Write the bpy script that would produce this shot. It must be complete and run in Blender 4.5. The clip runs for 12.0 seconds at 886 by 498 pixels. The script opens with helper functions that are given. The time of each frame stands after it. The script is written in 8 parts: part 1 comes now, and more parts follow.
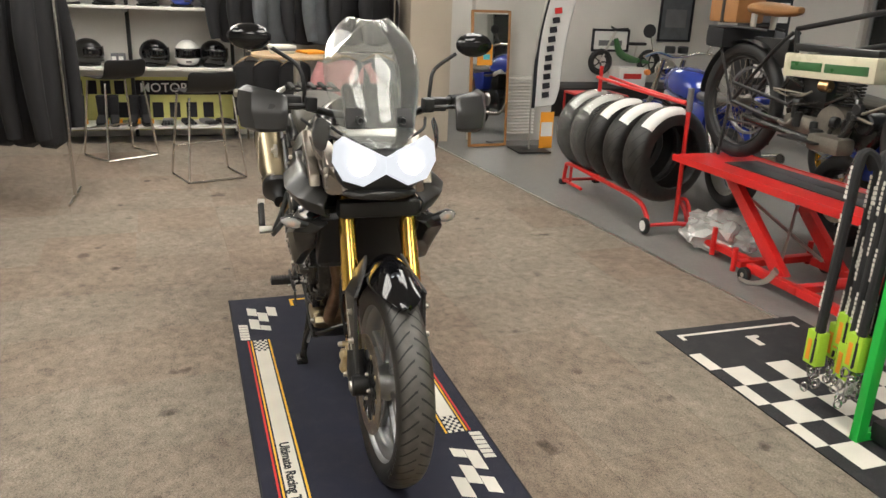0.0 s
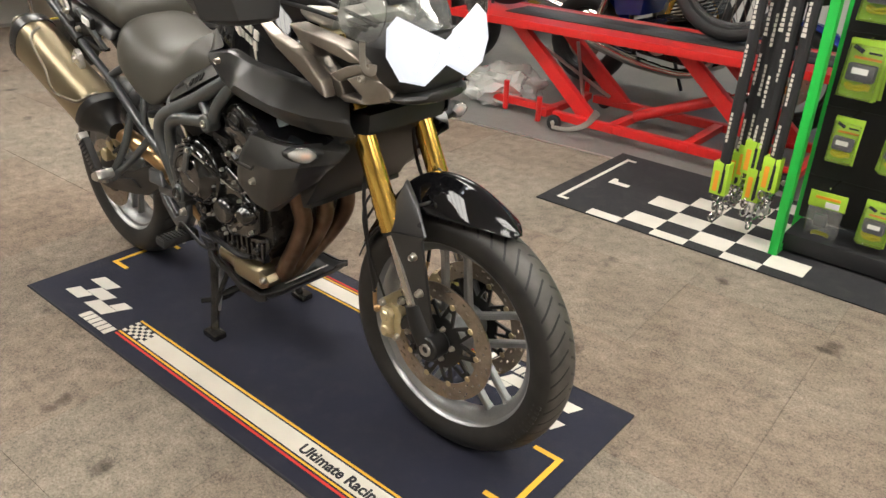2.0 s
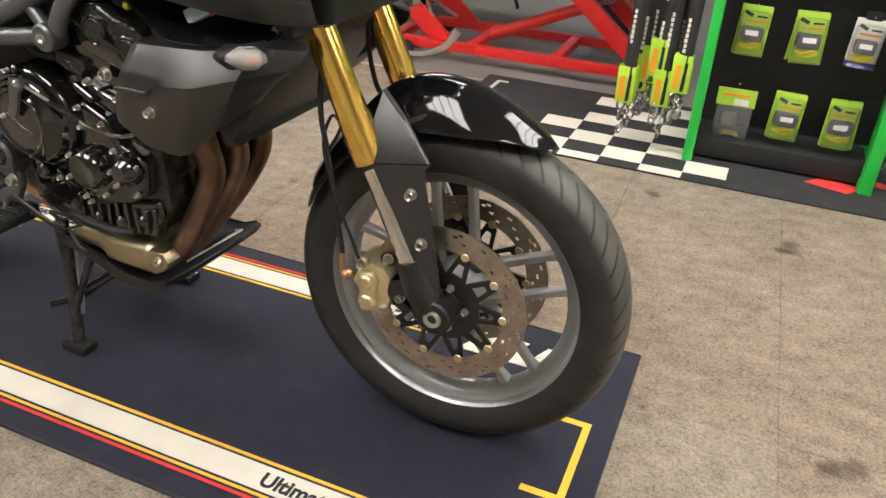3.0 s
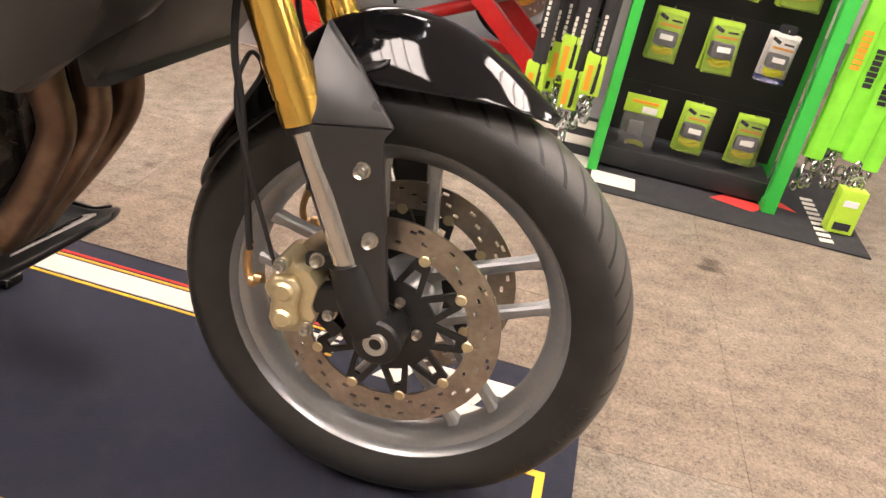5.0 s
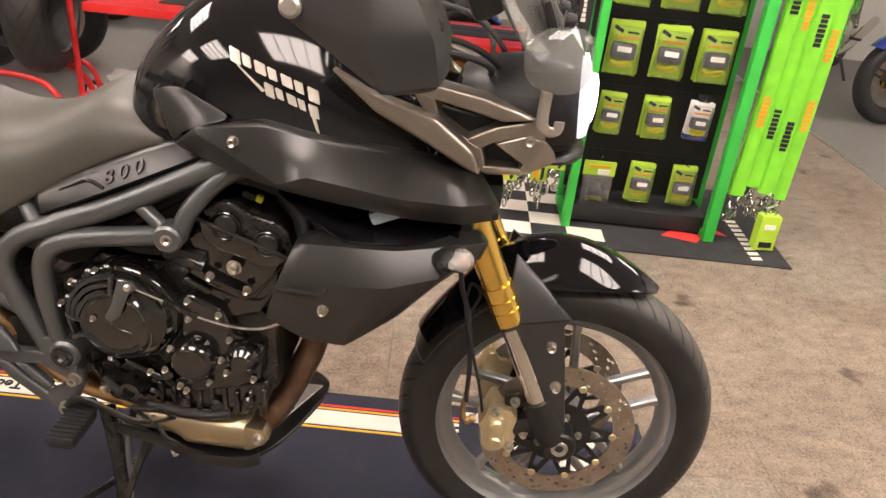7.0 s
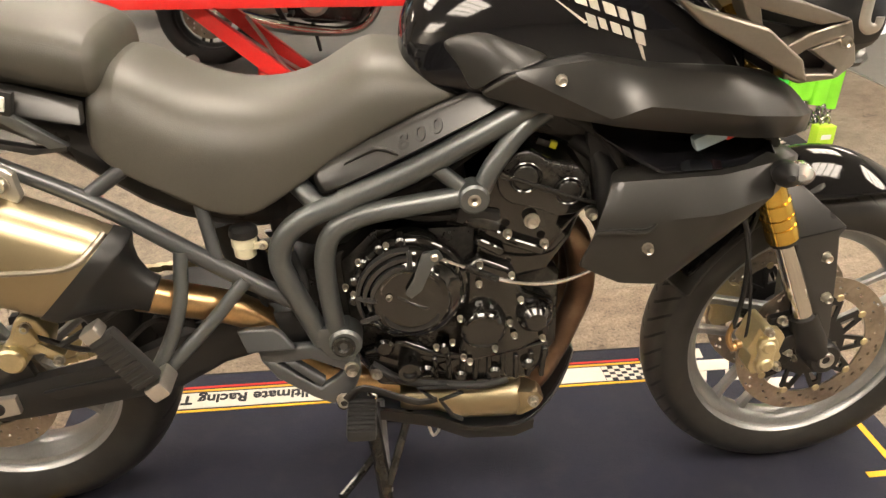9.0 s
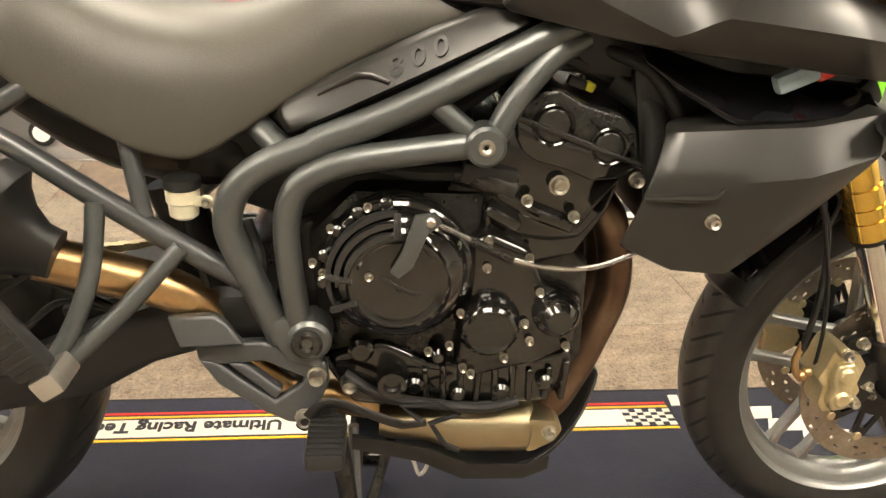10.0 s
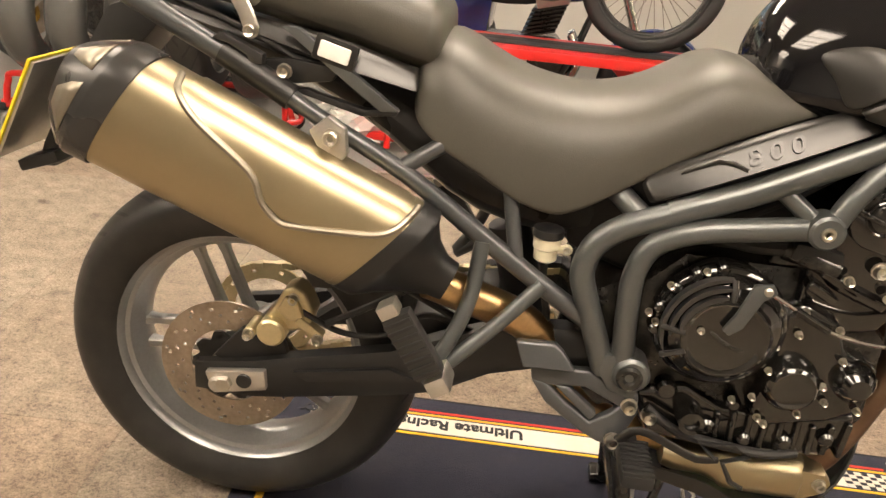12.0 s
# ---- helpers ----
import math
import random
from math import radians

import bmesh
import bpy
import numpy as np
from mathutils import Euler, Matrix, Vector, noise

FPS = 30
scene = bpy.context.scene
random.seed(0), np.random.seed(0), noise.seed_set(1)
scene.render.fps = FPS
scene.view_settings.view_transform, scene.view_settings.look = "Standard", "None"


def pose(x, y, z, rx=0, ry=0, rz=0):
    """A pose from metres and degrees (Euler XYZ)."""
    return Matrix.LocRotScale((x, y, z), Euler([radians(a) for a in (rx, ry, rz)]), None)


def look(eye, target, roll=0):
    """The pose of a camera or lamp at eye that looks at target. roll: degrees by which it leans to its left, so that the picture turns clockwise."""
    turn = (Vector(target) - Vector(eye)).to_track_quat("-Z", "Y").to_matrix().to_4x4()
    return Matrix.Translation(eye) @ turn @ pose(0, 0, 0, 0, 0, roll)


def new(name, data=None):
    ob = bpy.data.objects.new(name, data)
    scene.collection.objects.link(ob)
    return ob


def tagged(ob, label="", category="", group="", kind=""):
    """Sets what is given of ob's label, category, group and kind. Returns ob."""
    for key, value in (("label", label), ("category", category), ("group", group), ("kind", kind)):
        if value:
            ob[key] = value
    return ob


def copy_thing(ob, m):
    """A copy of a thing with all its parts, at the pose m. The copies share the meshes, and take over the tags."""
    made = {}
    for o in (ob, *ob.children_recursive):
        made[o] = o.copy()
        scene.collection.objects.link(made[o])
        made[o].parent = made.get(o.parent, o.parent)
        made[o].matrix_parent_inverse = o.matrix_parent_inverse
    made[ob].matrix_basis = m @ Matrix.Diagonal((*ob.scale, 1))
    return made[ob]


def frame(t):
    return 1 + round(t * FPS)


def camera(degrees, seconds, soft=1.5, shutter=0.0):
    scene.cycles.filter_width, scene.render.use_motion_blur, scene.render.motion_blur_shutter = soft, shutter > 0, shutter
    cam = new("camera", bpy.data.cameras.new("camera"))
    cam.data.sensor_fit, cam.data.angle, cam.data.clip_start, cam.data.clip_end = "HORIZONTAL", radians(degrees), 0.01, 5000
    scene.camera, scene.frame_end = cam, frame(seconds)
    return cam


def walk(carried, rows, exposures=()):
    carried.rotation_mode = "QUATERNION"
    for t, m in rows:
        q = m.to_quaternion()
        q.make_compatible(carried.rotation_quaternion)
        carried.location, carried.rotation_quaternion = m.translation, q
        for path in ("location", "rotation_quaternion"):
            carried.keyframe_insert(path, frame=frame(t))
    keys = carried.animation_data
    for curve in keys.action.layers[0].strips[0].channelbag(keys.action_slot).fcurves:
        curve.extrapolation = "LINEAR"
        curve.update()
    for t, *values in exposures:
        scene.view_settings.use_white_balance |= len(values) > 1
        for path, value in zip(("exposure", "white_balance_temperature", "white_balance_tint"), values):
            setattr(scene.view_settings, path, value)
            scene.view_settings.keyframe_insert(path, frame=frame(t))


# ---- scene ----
PATH = [
    (0, (3.636, -0.449, 1.488), (1.819, 0.093, 0.851), 2.2),
    (0.5, (3.356, -0.641, 1.471), (1.631, 0.132, 0.818), 2.0),
    (1, (3.139, -0.86, 1.454), (1.573, 0.165, 0.751), 2.2),
    (1.5, (2.898, -1.103, 1.457), (1.549, 0.14, 0.66), 2.7),
    (2, (2.583, -1.199, 1.372), (1.396, 0.126, 0.459), 1.9),
    (2.5, (2.258, -1.176, 1.278), (1.312, 0.288, 0.296), 1.8),
    (3, (2.015, -1.101, 1.109), (1.31, 0.482, 0.11), 2.8),
    (4.8, (1.778, -0.814, 0.869), (1.385, 0.904, -0.078), 10.6),
    (5, (1.766, -0.887, 0.91), (1.439, 0.855, -0.016), 11.2),
    (5.5, (1.71, -1.106, 1.09), (1.512, 0.678, 0.207), 10.9),
    (6, (1.634, -1.206, 1.219), (1.482, 0.592, 0.356), 9.3),
    (6.5, (1.472, -1.224, 1.288), (1.369, 0.572, 0.414), 7.9),
    (7, (1.322, -1.275, 1.324), (1.275, 0.51, 0.422), 6.4),
    (7.5, (1.136, -1.368, 1.341), (1.167, 0.391, 0.389), 5.3),
    (7.7, (1.073, -1.375, 1.346), (1.122, 0.369, 0.37), 5.0),
    (9.3, (0.693, -1.176, 1.172), (0.846, 0.587, 0.241), 0.3),
    (9.5, (0.691, -1.125, 1.134), (0.88, 0.65, 0.233), 1.4),
    (10, (0.735, -1.046, 0.976), (0.897, 0.783, 0.183), 3.1),
    (10.5, (0.777, -1.006, 0.859), (0.814, 0.867, 0.156), 3.3),
    (11, (0.762, -1.0, 0.856), (0.711, 0.897, 0.222), 4.2),
    (11.5, (0.624, -1.082, 0.978), (0.516, 0.802, 0.316), 5.2),
    (12, (0.428, -1.196, 1.066), (0.287, 0.639, 0.282), 6.1),
]
cam = camera(59.8, 12.0)
walk(cam, [(t, look(eye, target, roll)) for t, eye, target, roll in PATH], [(0.0, -0.36, 5950, 10), (3.0, 0.04, 5950, 12), (5.0, 0.33, 6400, 22), (6.0, 0.17, 6450, 22), (7.5, 0.13, 6500, 22), (9.5, 0.42, 6850, 11), (10.6, 0.55, 6850, 10), (11.3, 0.50, 6850, 10), (12.0, 0.36, 7150, 16)])

# ---- light: a shop lit by ceiling panels, with a street window far behind ----
world = bpy.data.worlds.new("world")
scene.world = world
world.use_nodes = True
wn = world.node_tree.nodes
sky = wn.new("ShaderNodeTexSky")
sky.sky_type, sky.sun_disc = "NISHITA", False
sky.sun_elevation, sky.sun_rotation = radians(30), radians(120)
world.node_tree.links.new(sky.outputs[0], wn["Background"].inputs[0])
wn["Background"].inputs[1].default_value = 0.12
PANEL_GLOW = 17.0
HEADLAMP_GLOW = 14.0


# ---- materials ----
def nodes_of(name):
    m = bpy.data.materials.new(name)
    m.use_nodes = True
    nt = m.node_tree
    return m, nt, nt.nodes["Principled BSDF"]


def link(nt, a, b):
    nt.links.new(a, b)


def node(nt, kind, **inputs):
    n = nt.nodes.new(kind)
    for key, value in inputs.items():
        n.inputs[key].default_value = value
    return n


def maths(nt, op, a, b=None, c=None):
    n = nt.nodes.new("ShaderNodeMath")
    n.operation = op
    for i, v in enumerate((a, b, c)):
        if v is None:
            continue
        if hasattr(v, "is_output"):
            nt.links.new(v, n.inputs[i])
        else:
            n.inputs[i].default_value = v
    return n.outputs[0]


def ramp(nt, fac, stops):
    r = nt.nodes.new("ShaderNodeValToRGB")
    while len(r.color_ramp.elements) < len(stops):
        r.color_ramp.elements.new(0.5)
    for e, (p, c) in zip(r.color_ramp.elements, stops):
        e.position = p
        e.color = (*c, 1) if len(c) == 3 else c
    nt.links.new(fac, r.inputs[0])
    return r.outputs[0]


def scaled(c, k):
    return tuple(min(1.0, v * k) for v in c)


def mat(name, col, rough=0.5, metal=0.0, var=0.12, scale=7.0, fine=180.0, bump=0.15, dist=0.0006, coat=0.0, rvar=0.12, spec=0.5, dust=0.0):
    """A painted, moulded or metal surface: broad and fine variation of colour and gloss, fine relief, a little dust."""
    m, nt, p = nodes_of(name)
    co = nt.nodes.new("ShaderNodeTexCoord").outputs["Object"]
    broad = node(nt, "ShaderNodeTexNoise", Scale=scale, Detail=4.0)
    grain = node(nt, "ShaderNodeTexNoise", Scale=fine, Detail=3.0)
    link(nt, co, broad.inputs["Vector"])
    link(nt, co, grain.inputs["Vector"])
    both_n = maths(nt, "ADD", maths(nt, "MULTIPLY", broad.outputs["Fac"], 0.65), maths(nt, "MULTIPLY", grain.outputs["Fac"], 0.35))
    c = ramp(nt, both_n, [(0.3, scaled(col, 1 - var)), (0.7, scaled(col, 1 + var))])
    if dust:
        mix = nt.nodes.new("ShaderNodeMix")
        mix.data_type = "RGBA"
        d = node(nt, "ShaderNodeTexNoise", Scale=scale * 2.6, Detail=8.0, Roughness=0.7)
        link(nt, co, d.inputs["Vector"])
        link(nt, maths(nt, "MULTIPLY", ramp(nt, d.outputs["Fac"], [(0.5, (0, 0, 0)), (0.75, (1, 1, 1))]), dust), mix.inputs[0])
        link(nt, c, mix.inputs[6])
        mix.inputs[7].default_value = (0.35, 0.32, 0.28, 1)
        c = mix.outputs[2]
    link(nt, c, p.inputs["Base Color"])
    link(nt, maths(nt, "ADD", maths(nt, "MULTIPLY", maths(nt, "SUBTRACT", broad.outputs["Fac"], 0.5), rvar * 2), rough), p.inputs["Roughness"])
    p.inputs["Metallic"].default_value = metal
    p.inputs["Specular IOR Level"].default_value = spec
    p.inputs["Coat Weight"].default_value = coat
    p.inputs["Coat Roughness"].default_value = 0.04
    if bump:
        b = node(nt, "ShaderNodeBump", Strength=bump, Distance=dist)
        link(nt, grain.outputs["Fac"], b.inputs["Height"])
        link(nt, b.outputs[0], p.inputs["Normal"])
    return m


def carpet_mat(name, dark, light, stain=0.55):
    """Worn flecked carpet tiles: each a little different in tone and hue, with trodden patches and spots."""
    m, nt, p = nodes_of(name)
    pos = nt.nodes.new("ShaderNodeNewGeometry").outputs["Position"]
    own = nt.nodes.new("ShaderNodeObjectInfo").outputs["Random"]

    def cloud(size, detail, rough):
        n = node(nt, "ShaderNodeTexNoise", Scale=size, Detail=detail, Roughness=rough)
        link(nt, pos, n.inputs["Vector"])
        return n.outputs["Fac"]

    speck, fleck, mid, big, spot = cloud(330.0, 3.0, 0.8), cloud(120.0, 3.0, 0.75), cloud(21.0, 5.0, 0.75), cloud(2.6, 8.0, 0.75), cloud(5.5, 3.0, 0.5)
    h = maths(nt, "ADD", maths(nt, "ADD", maths(nt, "MULTIPLY", speck, 0.40), maths(nt, "MULTIPLY", fleck, 0.36)), maths(nt, "MULTIPLY", mid, 0.24))
    c = ramp(nt, h, [(0.36, dark), (0.50, scaled(light, 0.62)), (0.63, light)])
    tint = ramp(nt, maths(nt, "ADD", maths(nt, "MULTIPLY", own, 0.5), maths(nt, "MULTIPLY", big, 0.5)), [(0.28, (1.035, 0.985, 0.96)), (0.5, (1.0, 1.0, 1.0)), (0.72, (0.965, 1.0, 1.01))])
    tone = maths(nt, "ADD", maths(nt, "MULTIPLY", big, 1.15), maths(nt, "ADD", maths(nt, "MULTIPLY", own, 0.12), 0.31))
    dirt = ramp(nt, spot, [(0.655, (1, 1, 1)), (0.74, (stain, stain, stain))])
    for layer in (dirt, tint):
        mul = nt.nodes.new("ShaderNodeVectorMath")
        mul.operation = "MULTIPLY"
        link(nt, c, mul.inputs[0])
        link(nt, layer, mul.inputs[1])
        c = mul.outputs[0]
    sc = nt.nodes.new("ShaderNodeVectorMath")
    sc.operation = "SCALE"
    link(nt, c, sc.inputs[0])
    link(nt, tone, sc.inputs["Scale"])
    link(nt, sc.outputs[0], p.inputs["Base Color"])
    p.inputs["Roughness"].default_value = 0.95
    p.inputs["Specular IOR Level"].default_value = 0.15
    b = node(nt, "ShaderNodeBump", Strength=0.8, Distance=0.003)
    link(nt, h, b.inputs["Height"])
    link(nt, b.outputs[0], p.inputs["Normal"])
    return m


def tyre_mat(name, radius, half, grooves, dust=1.0):
    """Rubber with slanted tread grooves; the tyre's axle is its local y."""
    m, nt, p = nodes_of(name)
    co = nt.nodes.new("ShaderNodeTexCoord").outputs["Object"]
    xyz = nt.nodes.new("ShaderNodeSeparateXYZ")
    link(nt, co, xyz.inputs[0])
    x, y, z = xyz.outputs
    ang = maths(nt, "MULTIPLY", maths(nt, "ARCTAN2", z, x), grooves / (2 * math.pi))
    away = maths(nt, "ABSOLUTE", y)
    bent = maths(nt, "MULTIPLY", maths(nt, "POWER", maths(nt, "DIVIDE", away, half), 1.4), 1.25)
    lane = maths(nt, "MULTIPLY", maths(nt, "GREATER_THAN", y, 0.0), 0.5)
    saw = maths(nt, "FRACT", maths(nt, "ADD", maths(nt, "ADD", ang, bent), lane))
    groove = maths(nt, "LESS_THAN", saw, 0.17)
    rad = maths(nt, "SQRT", maths(nt, "ADD", maths(nt, "MULTIPLY", x, x), maths(nt, "MULTIPLY", z, z)))
    on_tread = maths(nt, "MULTIPLY", maths(nt, "GREATER_THAN", rad, radius - 0.021), maths(nt, "GREATER_THAN", away, 0.004))
    mask = maths(nt, "MULTIPLY", groove, on_tread)
    worn = node(nt, "ShaderNodeTexNoise", Scale=22.0, Detail=6.0)
    link(nt, co, worn.inputs["Vector"])
    grain = node(nt, "ShaderNodeTexNoise", Scale=300.0, Detail=2.0)
    link(nt, co, grain.inputs["Vector"])
    side = ramp(nt, worn.outputs["Fac"], [(0.3, (0.010, 0.0097, 0.0093)), (0.72, (0.022, 0.021, 0.019))])
    crown = ramp(nt, worn.outputs["Fac"], [(0.3, scaled((0.060, 0.056, 0.050), dust)), (0.72, scaled((0.115, 0.108, 0.096), dust))])
    dusty = nt.nodes.new("ShaderNodeMix")
    dusty.data_type = "RGBA"
    link(nt, maths(nt, "MULTIPLY", maths(nt, "SUBTRACT", rad, radius - 0.024), 70.0), dusty.inputs[0])
    link(nt, side, dusty.inputs[6])
    link(nt, crown, dusty.inputs[7])
    base = dusty.outputs[2]
    mix = nt.nodes.new("ShaderNodeMix")
    mix.data_type = "RGBA"
    link(nt, mask, mix.inputs[0])
    link(nt, base, mix.inputs[6])
    mix.inputs[7].default_value = (0.004, 0.004, 0.004, 1)
    link(nt, mix.outputs[2], p.inputs["Base Color"])
    p.inputs["Roughness"].default_value = 0.47
    h = maths(nt, "ADD", maths(nt, "MULTIPLY", maths(nt, "SUBTRACT", 1.0, mask), 1.0), maths(nt, "MULTIPLY", grain.outputs["Fac"], 0.12))
    b = node(nt, "ShaderNodeBump", Strength=0.7, Distance=0.003)
    link(nt, h, b.inputs["Height"])
    link(nt, b.outputs[0], p.inputs["Normal"])
    return m


def clear_mat(name, tint=(0.93, 0.95, 0.94), ior=1.45, rough=0.03, haze=0.06):
    m, nt, p = nodes_of(name)
    tr = node(nt, "ShaderNodeBsdfTransparent", Color=(*tint, 1))
    gl = node(nt, "ShaderNodeBsdfGlossy", Roughness=rough)
    df = node(nt, "ShaderNodeBsdfDiffuse", Color=(0.8, 0.8, 0.76, 1))
    fr = node(nt, "ShaderNodeFresnel", IOR=ior)
    hz = nt.nodes.new("ShaderNodeMixShader")
    hz.inputs[0].default_value = haze
    link(nt, tr.outputs[0], hz.inputs[1])
    link(nt, df.outputs[0], hz.inputs[2])
    mx = nt.nodes.new("ShaderNodeMixShader")
    link(nt, fr.outputs[0], mx.inputs[0])
    link(nt, hz.outputs[0], mx.inputs[1])
    link(nt, gl.outputs[0], mx.inputs[2])
    link(nt, mx.outputs[0], nt.nodes["Material Output"].inputs[0])
    return m


def glow_mat(name, col, strength):
    m, nt, p = nodes_of(name)
    p.inputs["Base Color"].default_value = (*col, 1)
    p.inputs["Emission Color"].default_value = (*col, 1)
    p.inputs["Emission Strength"].default_value = strength
    p.inputs["Roughness"].default_value = 0.2
    return m


def heat_pipe_mat(name):
    """Heat-tinted steel: straw to brown, in soft bands."""
    m, nt, p = nodes_of(name)
    co = nt.nodes.new("ShaderNodeTexCoord").outputs["Object"]
    n = node(nt, "ShaderNodeTexNoise", Scale=11.0, Detail=4.0)
    link(nt, co, n.inputs["Vector"])
    c = ramp(nt, n.outputs["Fac"], [(0.3, (0.085, 0.052, 0.034)), (0.5, (0.17, 0.105, 0.07)), (0.72, (0.32, 0.235, 0.16))])
    link(nt, c, p.inputs["Base Color"])
    p.inputs["Metallic"].default_value = 0.85
    p.inputs["Roughness"].default_value = 0.42
    return m


CARPET = carpet_mat("carpet", (0.050, 0.041, 0.032), (0.345, 0.285, 0.225), 0.42)
VINYL = mat("floor_vinyl", (0.175, 0.170, 0.160), 0.45, var=0.2, scale=3, fine=60, bump=0.05, dust=0.12)
PLASTER = mat("plaster_white", (0.62, 0.60, 0.56), 0.85, var=0.06, scale=2, fine=90, bump=0.2)
PLASTER_TAN = mat("plaster_tan", (0.50, 0.44, 0.35), 0.85, var=0.08, scale=2, fine=90, bump=0.2)
CEIL = mat("ceiling_tile", (0.68, 0.66, 0.61), 0.9, var=0.06, scale=3, fine=140, bump=0.3)
GLOSS = mat("gloss_black_paint", (0.006, 0.006, 0.007), 0.07, var=0.3, coat=0.1, bump=0.0, rvar=0.02, spec=0.42)
MATTE = mat("matte_black_moulding", (0.0175, 0.0170, 0.0155), 0.31, var=0.10, scale=5, fine=700, bump=0.25, dist=0.0003, rvar=0.02, spec=0.52)
GUARD = mat("charcoal_moulding", (0.026, 0.0255, 0.025), 0.29, var=0.12, scale=6, fine=800, bump=0.25, dist=0.0003, rvar=0.08)
BRONZE = mat("graphite_bronze_paint", (0.30, 0.265, 0.225), 0.32, metal=0.85, var=0.1, bump=0.05, rvar=0.05)
SEATV = mat("seat_vinyl", (0.054, 0.050, 0.040), 0.46, var=0.16, scale=6, fine=520, bump=0.5, dist=0.0004, rvar=0.06)
FRAMEP = mat("frame_paint", (0.122, 0.131, 0.132), 0.36, metal=0.65, var=0.1, scale=9, fine=400, bump=0.08)
ENGINE = mat("engine_black_enamel", (0.0075, 0.0072, 0.0065), 0.075, var=0.3, scale=12, fine=250, bump=0.1, dist=0.0003, coat=0.8)
ENGINE2 = mat("engine_satin_black", (0.016, 0.0155, 0.014), 0.21, var=0.3, scale=12, fine=250, bump=0.3, dust=0.08)
DARK = mat("black_plastic", (0.009, 0.009, 0.009), 0.45, var=0.25, bump=0.2)
RUBBER = mat("black_rubber", (0.013, 0.013, 0.013), 0.62, var=0.25, bump=0.3)
CHROME = mat("bright_steel", (0.66, 0.64, 0.60), 0.16, metal=1.0, var=0.06, bump=0.0)
BOLT = mat("zinc_bolt", (0.58, 0.55, 0.49), 0.30, metal=1.0, var=0.1, bump=0.1)
STEEL = mat("brushed_steel", (0.41, 0.345, 0.225), 0.38, metal=1.0, var=0.03, scale=2, fine=90, bump=0.03, rvar=0.02)
SUBFRAME = mat("subframe_black", (0.088, 0.092, 0.096), 0.33, metal=0.5, var=0.12, scale=9, fine=400, bump=0.08)
SHIELD_RIM = mat("dull_steel", (0.30, 0.27, 0.22), 0.42, metal=0.9, var=0.1, bump=0.1)
PIPE = mat("straw_pipe", (0.58, 0.38, 0.19), 0.30, metal=1.0, var=0.18, scale=6, bump=0.05)
HEADER = heat_pipe_mat("header_steel")
GOLD = mat("gold_anodised", (0.80, 0.52, 0.115), 0.15, metal=0.95, var=0.04, scale=4, fine=80, bump=0.02, rvar=0.03)
CALIPER = mat("caliper_gold", (0.60, 0.51, 0.31), 0.34, metal=0.75, var=0.12, scale=20, bump=0.2)
DISC = mat("brake_disc", (0.36, 0.31, 0.255), 0.33, metal=0.9, var=0.3, scale=18, fine=120, bump=0.1)
RIM = mat("rim_grey", (0.33, 0.335, 0.335), 0.36, metal=0.75, var=0.12, scale=12, bump=0.1, dust=0.08)
ALLOY_OLD = mat("tarnished_alloy", (0.20, 0.18, 0.15), 0.48, metal=0.7, var=0.35, scale=14, bump=0.3)
SILVER = mat("satin_aluminium", (0.55, 0.53, 0.49), 0.35, metal=0.9, var=0.1, bump=0.1)
DECAL = mat("decal_silver", (0.62, 0.59, 0.52), 0.35, metal=0.4, var=0.06, bump=0.0)
TYRE_F = tyre_mat("tyre_rubber_front", 0.320, 0.055, 48, 0.75)
TYRE_R = tyre_mat("tyre_rubber_rear", 0.321, 0.078, 34, 0.5)
CLEAR = clear_mat("clear_screen", haze=0.13)
WING = clear_mat("clear_wing", ior=1.6, rough=0.06, haze=0.07)
PANE = clear_mat("window_pane", haze=0.02)
LENS_CLEAR = clear_mat("clear_lens", haze=0.25)
LENS_MILK = clear_mat("whitish_lens", haze=0.32)
LAMP_SOFT = glow_mat("headlamp_reflector", (1.0, 0.985, 0.96), 1.0)
LAMP_SOFT.node_tree.nodes["Principled BSDF"].inputs["Base Color"].default_value = (0.12, 0.12, 0.13, 1)
LAMP = glow_mat("headlamp_lens", (1.0, 0.98, 0.95), HEADLAMP_GLOW)
PANEL = glow_mat("light_panel", (1.0, 0.915, 0.78), PANEL_GLOW)
AMBER = mat("amber_bulb", (0.75, 0.25, 0.05), 0.3, var=0.1)
REDL = mat("red_lens", (0.55, 0.02, 0.015), 0.15, var=0.1, coat=0.6)
NAVY = mat("mat_navy_pile", (0.0097, 0.0108, 0.0238), 0.9, var=0.25, scale=4, fine=420, bump=0.8, dist=0.0015, dust=0.028)
BLACKMAT = mat("mat_black_pile", (0.016, 0.016, 0.018), 0.9, var=0.25, scale=4, fine=420, bump=0.8, dist=0.0015, dust=0.05)
INK_W = mat("print_white", (0.61, 0.58, 0.515), 0.85, var=0.1, fine=300, bump=0.5, dist=0.001)
INK_Y = mat("print_yellow", (0.75, 0.42, 0.03), 0.85, var=0.1, fine=300, bump=0.4)
INK_R = mat("print_red", (0.55, 0.03, 0.025), 0.85, var=0.1, fine=300, bump=0.4)
INK_K = mat("print_black", (0.015, 0.015, 0.02), 0.85, var=0.1, fine=300, bump=0.4)
RED = mat("red_enamel", (0.56, 0.018, 0.016), 0.34, var=0.14, scale=5, fine=60, bump=0.1, dust=0.08)
GREEN = mat("green_enamel", (0.03, 0.46, 0.06), 0.36, var=0.1, bump=0.1)
